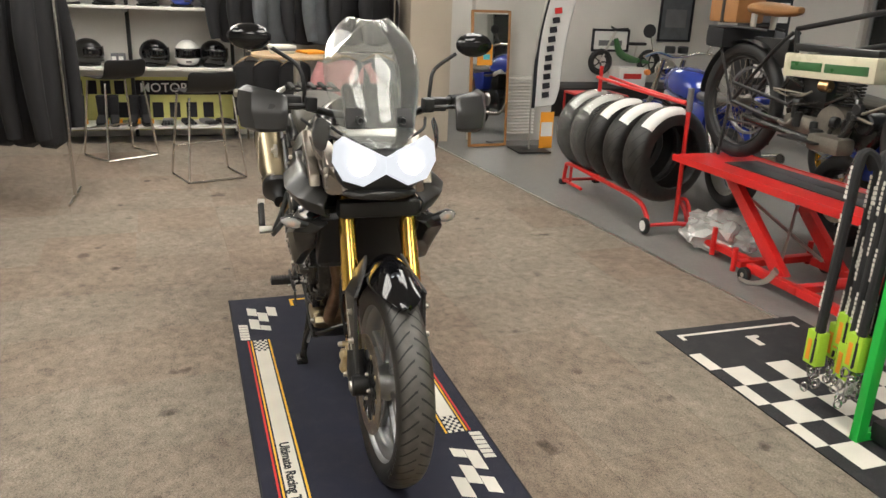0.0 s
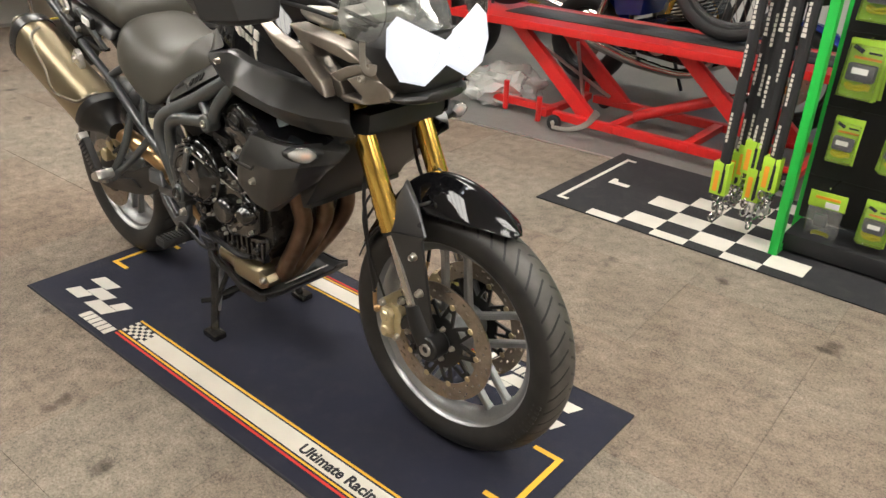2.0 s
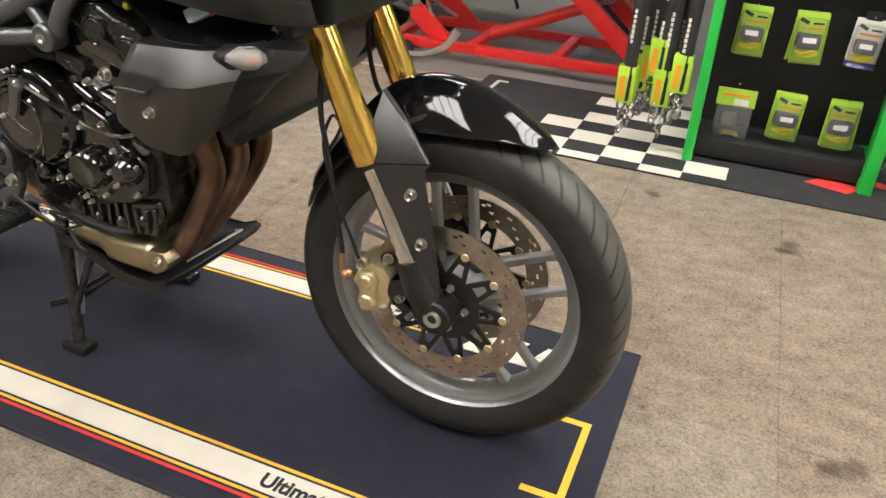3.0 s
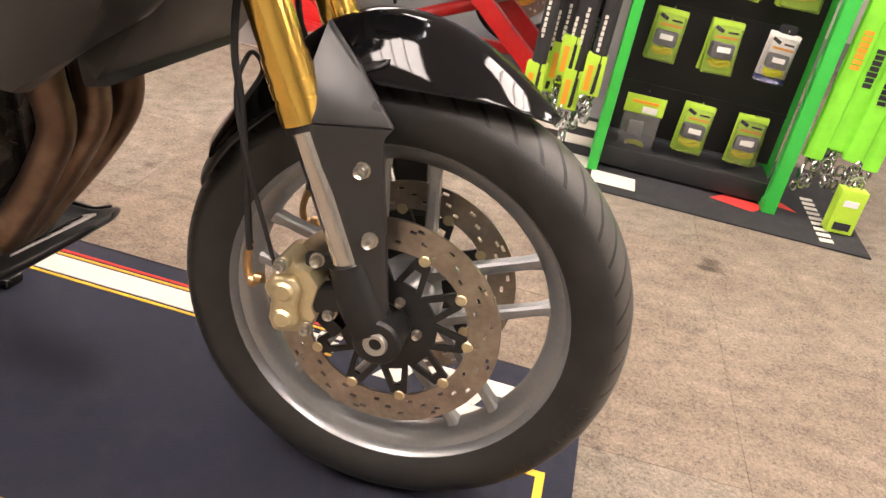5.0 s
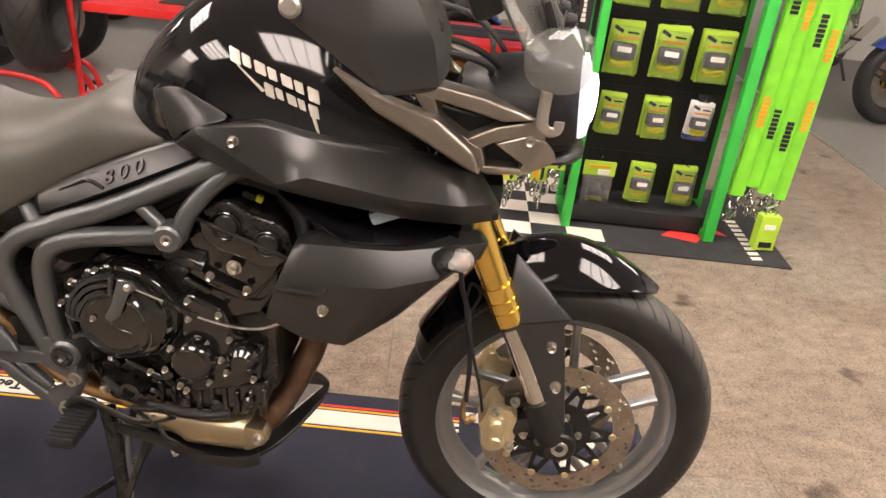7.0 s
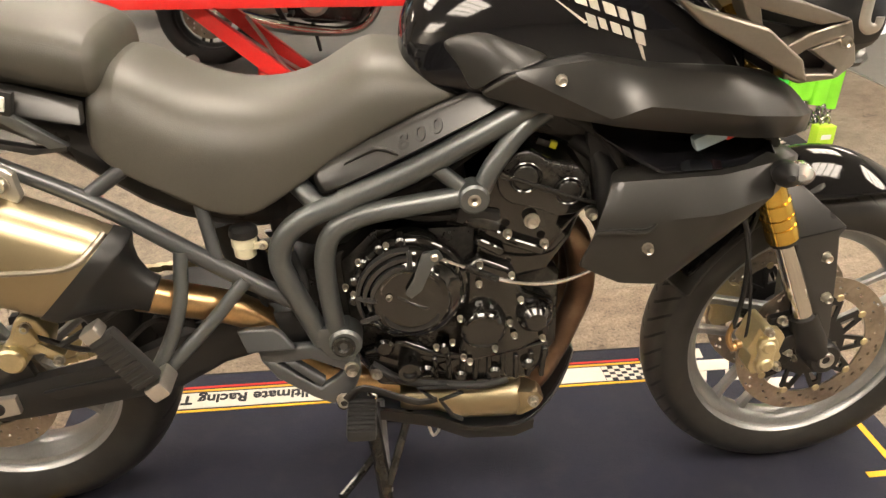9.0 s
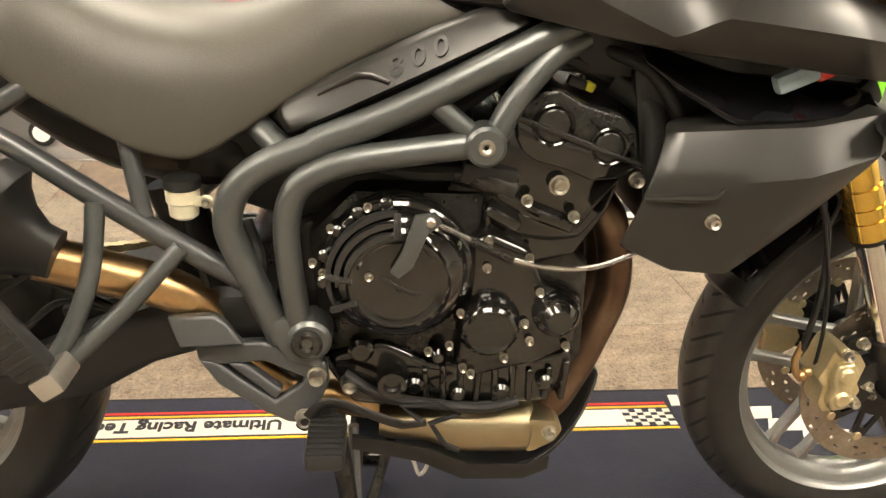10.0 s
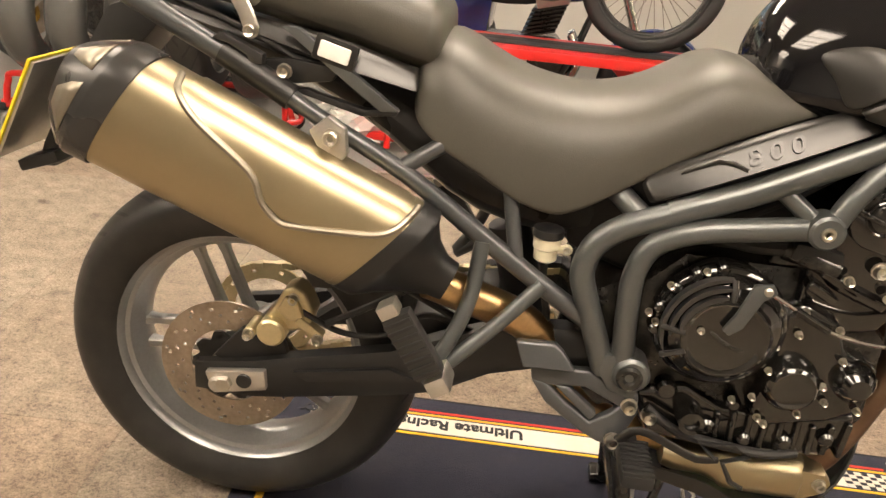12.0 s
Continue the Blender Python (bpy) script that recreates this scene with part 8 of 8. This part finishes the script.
shelving()
sign = thing("shop_sign", "yellow sign board with black lettering behind boots", "sign", (-4.552, -1.0, 0.055))
part("board", box(0.015, 2.1, 0.52, (0, 0, 0.26), 0.002), SIGN_Y, sign)
part("word_panel", box(0.004, 0.95, 0.14, (0.0098, 0.24, 0.42), 0), INK_K, sign)
part("lettering", moved(letters("MOTORCYCLE", 0.125, 0.001, 0.001, "CENTER"), Matrix.Translation((0.013, 0.24, 0.377)) @ Matrix.Rotation(radians(90), 4, "Z") @ Matrix.Rotation(radians(90), 4, "X")), WHITEP, sign, "white letters")
for i in range(5):
    part("word_bar", box(0.003, 0.09, 0.13, (0.0095, -0.86 + 0.125 * i, 0.42), 0, rx=0), INK_K, sign)
for i in range(7):
    part("word_bar", box(0.003, 0.10, 0.15, (0.0095, -0.5 + 0.16 * i, 0.20), 0), INK_K, sign)


def helmet(y, z, m, turn, x=-4.33):
    t = thing("helmet", "crash helmet with dark visor standing on shelf", "helmet", (x, y, z), turn, group="helmets on shelves")
    hb = bmesh.new()
    bmesh.ops.create_uvsphere(hb, u_segments=28, v_segments=18, radius=1)
    for v in hb.verts:
        c = v.co
        c.x *= 0.150
        c.y *= 0.118
        c.z *= 0.130
        if c.z < -0.03:
            c.x = c.x * (0.92 if c.x < 0 else 1.10)
        c.z = max(c.z, -0.105)
    moved(hb, pose(0, 0, 0.118))
    part("shell", hb, m, t)
    rows = []
    for zz in (0.085, 0.115, 0.15, 0.175):
        rows.append([(0.155 * math.cos(radians(a)) * (1.0 - 0.6 * max(0, zz - 0.13)), 0.123 * math.sin(radians(a)) * 1.0, zz) for a in range(-70, 71, 14)])
    part("visor", cage(rows), GLOSS, t, "dark visor", solid=0.003)
    part("chin_vent", box(0.01, 0.05, 0.014, (0.155, 0, 0.055), 0.003), DARK, t)
    part("neck_roll", lathe([(0.085, 0.008), (0.10, 0.0), (0.105, 0.012), (0.095, 0.022)], 24, "z", closed=True), DARK, t)
    return t


for y, m, r in ((-1.86, WHITEP, 20), (-1.58, MATTE, 55), (-1.0, GLOSS, 50), (-0.70, WHITEP, 5), (-0.46, GLOSS, 40)):
    helmet(y, 0.7035, m, r)
for y, m, r in ((-1.70, WHITEP, 10), (-1.40, GLOSS, 30), (-1.02, GLOSS, -10), (-0.72, BLUE, 20), (-0.45, MATTE, 40)):
    helmet(y, 1.2485, m, r)
for y in (-1.34, -1.28):
    bx = thing("boxed_goods", "small printed accessory box on a shelf", "box", (-4.25, y, 0.7035), 4 * y, group="boxes on shelf")
    part("carton", box(0.09, 0.055, 0.12, (0, 0, 0.06), 0.003), GREYP, bx)
    part("label", box(0.003, 0.04, 0.05, (0.046, 0, 0.07), 0), WHITEP, bx)


def boot(y, turn, m):
    t = thing("boot", "black leather riding boot on the bottom shelf", "boot", (-4.30, y, 0.158), turn, group="boots on bottom shelf")
    part("shaft", loft([[(x * k + o, yy * k, z) for x, yy in [(0.055 * math.cos(a), 0.045 * math.sin(a)) for a in (2 * math.pi * i / 14 for i in range(14))]] for z, k, o in ((0.05, 0.95, 0.0), (0.12, 1.0, 0.0), (0.22, 1.15, -0.01), (0.27, 1.2, -0.012))]), m, t)
    part("foot", loft([section(-0.06, 0.10, 0.02, 0.040), section(0.0, 0.12, 0.02, 0.044), section(0.08, 0.09, 0.02, 0.046), section(0.16, 0.06, 0.02, 0.042), section(0.19, 0.04, 0.022, 0.025)]), m, t, sub=1)
    part("sole", loft([section(-0.065, 0.02, 0.0, 0.040, p=4), section(0.06, 0.02, 0.0, 0.046, p=4), section(0.185, 0.022, 0.004, 0.035, p=4)]), RUBBER, t)
    part("tag", box(0.003, 0.03, 0.045, (0.10, 0.05, 0.04), 0), ORANGE, t)
    return t


for i, y in enumerate((-1.80, -1.70, -1.50, -1.40, -1.22, -1.12)):
    boot(y, 12 * (i % 2) - 4, CLOTH_K)
for i, y in enumerate((-0.92, -0.74, -0.56, -0.40)):
    g = thing("glove_pair", "pair of dark riding gloves on the bottom shelf", "gloves", (-4.28, y, 0.158), 15 * i, group="gloves on bottom shelf")
    part("palm", box(0.14, 0.10, 0.045, (0, 0, 0.03), 0.018), CLOTH_K if i % 2 else GREYP, g)
    for k in range(4):
        part("finger", tube([(0.06, -0.04 + 0.026 * k, 0.03), (0.14, -0.045 + 0.03 * k, 0.022)], 0.012, 8, 1), CLOTH_K, g)


# ---- garments ----
def garment(name, label, at, turn, w, h, m, sleeves=True, hanger=True, seed=1, group=""):
    t = thing(name, label, "clothing", at, turn, group=group)
    rr = random.Random(seed)
    rings = []
    n = 22
    for k, (z, ww, d) in enumerate(((0, 0.16, 0.35), (-0.03, 0.55, 0.6), (-0.09, 0.98, 0.9), (-0.25, 0.92, 1.0), (-0.5, 0.90, 1.0), (-0.8, 0.96, 1.0), (-1.0, 1.0, 0.9))):
        ring = []
        for i in range(n):
            a = 2 * math.pi * i / n
            fold = 1 + 0.16 * math.sin(5 * a + seed + 2 * z) * min(1, -z * 2) + rr.uniform(-0.03, 0.03)
            ring.append((0.075 * d * math.sin(a) * fold, w / 2 * ww * math.cos(a), z * h))
        rings.append(ring)
    part("body", loft(rings), m, t, sub=1)
    if sleeves:
        for s in (-1, 1):
            part("sleeve", tube([(0, s * w * 0.44, -0.07 * h), (0.02, s * w * 0.58, -0.35 * h), (0.035, s * w * 0.60, -0.62 * h), (0.05, s * w * 0.56, -0.9 * h)], [0.065, 0.07, 0.06, 0.05], 12, 4), m, t)
    if hanger:
        part("hanger", tube([(0, -w * 0.40, -0.045), (0, -0.04, 0.03), (0, 0.04, 0.03), (0, w * 0.40, -0.045)], 0.008, 8, 3), WOOD, t, "pale wooden hanger")
        part("hanger_hook", tube([(0, 0, 0.03), (0, 0, 0.08), (0, 0.02, 0.10), (0, 0.03, 0.08)], 0.0025, 6, 3), CHROME, t)
    return t


rail = thing("clothes_rail", "chrome clothes rail against the clothing wall", "clothes rail", (-4.25, 0.45, 0))
part("bar", tube([(0, -0.75, 1.62), (0, 0.85, 1.62)], 0.013, 10, 1), CHROME, rail)
for y in (-0.75, 0.85):
    part("wall_arm", tube([(0, y, 1.62), (-0.28, y, 1.62)], 0.010, 8, 1), CHROME, rail)
part("lower_bar", tube([(0, -0.62, 0.86), (0, 0.85, 0.86)], 0.012, 10, 1), CHROME, rail)
for y in (-0.62, 0.85):
    part("leg", tube([(0, y, 0.0), (0, y, 1.62)], 0.011, 10, 1), CHROME, rail)
for i, (y, m) in enumerate(((-0.20, CLOTH_K), (-0.02, CLOTH_K), (0.20, CLOTH_G), (0.44, CLOTH_K), (0.62, CLOTH_G), (0.85, CLOTH_K), (1.12, CLOTH_K))):
    garment("hanging_jacket", "dark riding jacket hung on the upper rail", (-4.22, y, 1.54), 20 + 5 * i, 0.46, 0.62, m, True, True, i, "jackets on rail")
for i, (y, m) in enumerate(((-0.12, CLOTH_K), (0.06, CLOTH_K), (0.30, CLOTH_K))):
    garment("hanging_trousers", "black riding trousers hung on a pale hanger", (-4.20, y, 0.78), 15 + 8 * i, 0.40, 0.55, m, False, True, 9 + i, "trousers on rail")
garment("shirt", "pink cotton shirt with a card tag on the lower rail", (-4.1, 0.78, 0.80), 10, 0.50, 0.55, CLOTH_P, True, True, 21)
garment("shirt", "grey printed shirt on the lower rail", (-4.15, 1.12, 0.82), 5, 0.46, 0.55, CLOTH_G, True, True, 22)
rack2 = thing("clothes_rail", "dark floor rail packed with black riding suits", "clothes rail", (-2.3, -1.95, 0))
part("bar", tube([(-0.2, -0.5, 1.62), (0.15, 0.5, 1.62)], 0.013, 10, 1), CHROME, rack2)
for x, y in ((-0.2, -0.5), (0.15, 0.5)):
    part("leg", tube([(x, y, 0.0), (x, y, 1.62)], 0.013, 10, 1), CHROME, rack2)
    part("foot", tube([(x - 0.25, y, 0.012), (x + 0.25, y, 0.012)], 0.012, 8, 1), CHROME, rack2)
for i in range(6):
    u = i / 5
    garment("leather_suit", "black leather riding suit hung on a floor rail", (-2.47 + 0.30 * u, -2.32 + 0.78 * u, 1.54), 62 + 6 * (i % 3), 0.44, 1.20, CLOTH_K, True, False, 31 + i, "suits on rail")


# ---- table, stools ----
tb = thing("display_table", "small round pale wood table on a grey cross foot", "table", (-3.2, 0.22, 0))
part("tabletop", lathe([(0.0, 0.93), (0.375, 0.93), (0.38, 0.925), (0.38, 0.91), (0.37, 0.905), (0.0, 0.905)], 40, "z"), WOOD, tb)
part("column", tube([(0, 0, 0.02), (0, 0, 0.905)], 0.03, 14, 1), SILVER, tb)
for a in (20, 110, 200, 290):
    part("foot", tube([(0, 0, 0.03), (0.32 * math.cos(radians(a)), 0.32 * math.sin(radians(a)), 0.015)], [0.022, 0.014], 10, 1), SILVER, tb)
for i, m in enumerate((CREAM, GREYP, WHITEP, ORANGE)):
    b = thing("folded_shirt", "folded garment in a stack on the table", "clothing", (-3.25, 0.10 + (0.26 if i == 3 else 0), 0.931 + (0.022 * i if i < 3 else 0)), 6 * i, group="folded stack")
    part("fold", box(0.24, 0.20, 0.021, (0, 0, 0.0105), 0.008), m, b)


def stool(x, y, turn, seat_z=0.66):
    t = thing("bar_stool", "black shell bar stool on a chrome sled frame", "bar stool", (x, y, 0), turn, group="bar stools")
    for s in (-1, 1):
        part("sled_leg", tube([(-0.14, s * 0.17, seat_z - 0.01), (-0.20, s * 0.23, 0.02), (-0.185, s * 0.23, 0.009), (0.20, s * 0.23, 0.009), (0.21, s * 0.23, 0.02), (0.15, s * 0.17, seat_z - 0.01)], 0.009, 8, 1), CHROME, t)
    part("foot_bar", tube([(0.19, -0.225, 0.24), (0.19, 0.225, 0.24)], 0.008, 8, 1), CHROME, t)
    part("base_bar", tube([(-0.19, -0.23, 0.010), (-0.19, 0.23, 0.010)], 0.008, 8, 1), CHROME, t)
    rows = []
    for u, z in ((0.20, 0.0), (0.17, 0.012), (0.05, 0.004), (-0.08, 0.004), (-0.15, 0.025), (-0.185, 0.09), (-0.20, 0.18)):
        rows.append([(u, v * 0.19, seat_z + z + 0.012 * v * v) for v in (-1, -0.6, 0, 0.6, 1)])
    part("shell", cage(rows), DARK, t, "black moulded seat shell", sub=2, solid=0.012)
    return t


stool(-2.69, -0.54, 200)
stool(-3.58, -1.28, 215)

# ---- mirror, louvre panel, flag ----
mi = thing("standing_mirror", "tall framed mirror with an orange sticker against pier", "mirror", (-3.70, 2.16, 0))
mi.matrix_basis = pose(-3.70, 2.16, 0, 0, -3, 4)
part("glass", box(0.006, 0.37, 1.25, (0.014, 0, 0.66), 0), MIRROR, mi)
for s in (-1, 1):
    part("frame", box(0.03, 0.025, 1.32, (0.008, s * 0.195, 0.66), 0.004), TAN_LEATHER, mi)
for z in (0.012, 1.31):
    part("frame", box(0.03, 0.37, 0.025, (0.008, 0, z), 0.004), TAN_LEATHER, mi)
part("sticker", box(0.002, 0.16, 0.20, (0.019, -0.06, 0.90), 0), ORANGE, mi, "orange notice")
part("sticker_mark", box(0.002, 0.07, 0.05, (0.0205, -0.04, 0.88), 0), mat("cyan_print", (0.1, 0.5, 0.6), 0.5), mi)
lv = thing("louvre_panel", "grey ribbed ventilation panel beside the mirror", "vent", (-3.95, 2.55, 0.0))
part("backing", box(0.04, 0.42, 0.62, (0, 0, 0.37), 0.004), PLASTER, lv)
for i in range(18):
    part("slat", box(0.03, 0.40, 0.012, (0.03, 0, 0.09 + i * 0.033), 0.003, ry=30), SHELF_W, lv)
structure("wall_return", box(0.12, 0.9, H, (-4.05, 2.52, H / 2 - 0.005), 0.004), PLASTER, "white wall return beside the mirror", "wall")
fl = thing("feather_flag", "white feather flag with black lettering bars on a pole", "flag", (-3.45, 2.52, 0))
part("base_plate", box(0.34, 0.34, 0.014, (0, 0, 0.007), 0.004), DARK, fl)
pole = [(0, 0, 0.01), (0, -0.01, 0.5), (0, 0.0, 0.95), (0, 0.06, 1.35), (0, 0.20, 1.85), (0, 0.42, 2.2)]
part("pole", tube(pole, 0.010, 10, 5), SILVER, fl)
sp = spline(pole, 6)
rows = []
for p in sp:
    if p.z < 0.38:
        continue
    wdt = 0.30 - 0.10 * max(0, (p.z - 1.7) / 0.5) - 0.05 * max(0, (0.6 - p.z) / 0.2)
    rows.append([(p.x + 0.015 * math.sin(3 * p.z + 4 * u), p.y + u * wdt, p.z + 0.02 * u) for u in (0.0, 0.12, 0.4, 0.7, 1.0)])
part("cloth", cage(rows), FLAGW, fl, "white flag cloth", sub=1, solid=0.002)
rows2 = [[(r[0][0] + 0.004, r[0][1] - 0.004, r[0][2]), (r[1][0] + 0.004, r[1][1], r[1][2])] for r in rows]
part("cloth_hem", cage(rows2), INK_K, fl, "black hem", solid=0.002)
for k in range(10):
    z = 0.55 + 0.088 * k
    p = min(sp, key=lambda q: abs(q.z - z))
    part("letter_bar", box(0.004, 0.075, 0.055, (0.018, p.y + 0.135, z), 0, rx=8), INK_K if k < 9 else INK_R, fl)
ab = thing("advert_card", "small orange and white advert card behind the flag", "card", (-3.42, 2.68, 0.014))
part("card", box(0.006, 0.14, 0.36, (0, 0, 0.19), 0.001), ORANGE, ab)
part("card_panel", box(0.002, 0.12, 0.14, (0.0045, 0, 0.20), 0), WHITEP, ab)

# ---- far corner: bench, balance bike, posters, dark column ----
bn = thing("bench_plinth", "long black display plinth along the white wall", "plinth", (-5.85, 4.6, 0))
part("top", box(0.7, 3.0, 0.04, (0, 0, 0.34), 0.004), PEG_BLACK, bn)
part("front", box(0.04, 3.0, 0.32, (0.31, 0, 0.16), 0.003), PEG_BLACK, bn)
for s in (-1, 1):
    part("end_panel", box(0.62, 0.04, 0.32, (-0.02, s * 1.47, 0.16), 0.003), PEG_BLACK, bn)
cart = thing("tool_trolley", "low red steel trolley frame beside the plinth", "trolley", (-5.1, 4.05, 0))
for s in (-1, 1):
    part("side_rail", tube([(-0.25, s * 0.3, 0.04), (-0.25, s * 0.3, 0.34), (0.25, s * 0.3, 0.34), (0.25, s * 0.3, 0.04)], 0.016, 8, 1), RED, cart)
part("tray", box(0.5, 0.62, 0.03, (0, 0, 0.34), 0.004), RED, cart)
part("tray", box(0.5, 0.62, 0.03, (0, 0, 0.14), 0.004), RED, cart)
bx = thing("carton_box", "white carton with red print under the balance bike", "box", (-5.85, 4.87, 0.361))
part("carton", box(0.30, 0.40, 0.24, (0, 0, 0.12), 0.004), WHITEP, bx)
part("print_bar", box(0.003, 0.26, 0.07, (0.151, 0, 0.13), 0), INK_R, bx)
bal = thing("balance_bike", "small dark green electric balance bike on a carton", "balance bike", (-5.85, 4.45, 0.602))
for y, n in ((0.0, "front_wheel"), (0.72, "rear_wheel")):
    w = new(n)
    w.parent = bal
    w.location = (0, y, 0.06)
    part("tyre", moved(tyre_shape(0.17, 0.035, 0.12, 32), pose(0, 0, 0, 0, 0, 90)), RUBBER, w)
    part("rim", moved(rim_shape(0.12, 0.025, 32), pose(0, 0, 0, 0, 0, 90)), DARK, w)
    for i in range(5):
        part("spoke", moved(spoke(0.01, 0.11, 0, 72 * i, 0.01), pose(0, 0, 0, 0, 0, 90)), DARK, w)
part("frame", tube([(0, 0.20, 0.36), (0, 0.28, 0.18), (0, 0.45, 0.10), (0, 0.72, 0.06)], [0.03, 0.05, 0.05, 0.02], 12, 4), GREENTRIM, bal)
part("fork", tube([(0, 0.0, 0.06), (0, 0.14, 0.36), (0, 0.19, 0.46)], 0.016, 8, 2), SILVER, bal)
part("handlebar", tube([(-0.22, 0.24, 0.50), (0, 0.19, 0.48), (0.22, 0.24, 0.50)], 0.012, 8, 3), DARK, bal)
part("seat", box(0.10, 0.24, 0.04, (0, 0.52, 0.30), 0.015), DARK, bal)
part("seat_post", tube([(0, 0.50, 0.12), (0, 0.52, 0.28)], 0.014, 8, 1), SILVER, bal)


def poster(y, z, w, h, m, group="posters"):
    t = thing("framed_poster", "dark framed poster hung on the white wall", "poster", (X0 + 0.012, y, z), group=group)
    part("print", box(0.006, w, h, (0, 0, 0), 0), m, t)
    for s in (-1, 1):
        part("frame", box(0.025, 0.03, h + 0.06, (0.004, s * (w / 2 + 0.015), 0), 0.003), INK_K, t)
        part("frame", box(0.025, w, 0.03, (0.004, 0, s * (h / 2 + 0.015)), 0.003), INK_K, t)
    part("print_block", box(0.003, w * 0.7, h * 0.3, (0.0046, 0, -h * 0.15), 0), GREYP, t)
    part("print_block", box(0.003, w * 0.5, h * 0.12, (0.0046, 0, h * 0.25), 0), WHITEP, t)
    return t


poster(5.72, 1.35, 0.46, 0.80, CLOTH_G)
poster(4.75, 0.92, 0.5, 0.24, WHITEP)
col = thing("display_column", "tall black display column with hanging accessories", "display stand", (-3.6, 5.15, 0))
part("column", box(0.30, 0.42, 2.2, (0, 0, 1.1), 0.006), PEG_BLACK, col)
for i in range(5):
    for j in (-1, 1):
        part("hanging_card", box(0.02, 0.12, 0.20, (0.165, 0.10 * j, 0.55 + 0.28 * i), 0.004), (GREYP, WHITEP, DARK)[(i + (j > 0)) % 3], col)


# ---- carpet tiles: half-metre squares up to the bare floor strip ----
TURN = radians(4)
EDGE_Y, EDGE_SLOPE = 2.09, 0.118
tile_mesh = None
ct, st = math.cos(TURN), math.sin(TURN)
for i in range(-13, 14):
    for j in range(-9, 10):
        u, v = 0.5 * i, 0.5 * j
        x, y = 0.45 + u * ct - v * st, -0.1 + u * st + v * ct
        beyond = y - EDGE_Y - EDGE_SLOPE * x
        if not (-4.25 < x < 6.3 and -3.5 < y < 6.2) or u > 3.2 or (x < 1.9 and beyond > 0.29):
            continue
        m = Matrix.Translation((x, y, -0.0025)) @ Matrix.Rotation(TURN + (math.pi / 2) * ((i + j) % 2), 4, "Z")
        if x < 1.9 and beyond > -0.29:
            # a tile cut along the bare floor strip
            tb = moved(box(0.4993, 0.4993, 0.0045, (0, 0, 0), 0.0006, seg=1), m)
            bmesh.ops.bisect_plane(tb, geom=tb.verts[:] + tb.edges[:] + tb.faces[:], plane_co=(0, EDGE_Y, 0), plane_no=(-EDGE_SLOPE, 1, 0), clear_outer=True)
            if len(tb.faces):
                part("carpet_tile", moved(tb, m.inverted()), CARPET, floor).matrix_basis = m
        elif tile_mesh is None:
            tile_mesh = part("carpet_tile", box(0.4993, 0.4993, 0.0045, (0, 0, 0), 0.0006, seg=1), CARPET, floor)
            tile_mesh.matrix_basis = m
        else:
            share("carpet_tile", tile_mesh, floor, m)
part("edge_strip", moved(box(6.2, 0.022, 0.004, (0, 0, 0), 0.001), Matrix.Translation((-1.2, EDGE_Y - 1.2 * EDGE_SLOPE, 0.0005)) @ Matrix.Rotation(math.atan(EDGE_SLOPE), 4, "Z")), SILVER, floor, "thin pale metal edge strip")
part("edge_strip", moved(box(0.016, 4.2, 0.004, (0, 0, 0), 0.001), Matrix.Translation((0.45 + 3.252 * ct - 2.9 * st, -0.1 + 3.252 * st + 2.9 * ct, 0.0005)) @ Matrix.Rotation(TURN, 4, "Z")), SILVER, floor, "thin pale metal edge strip")
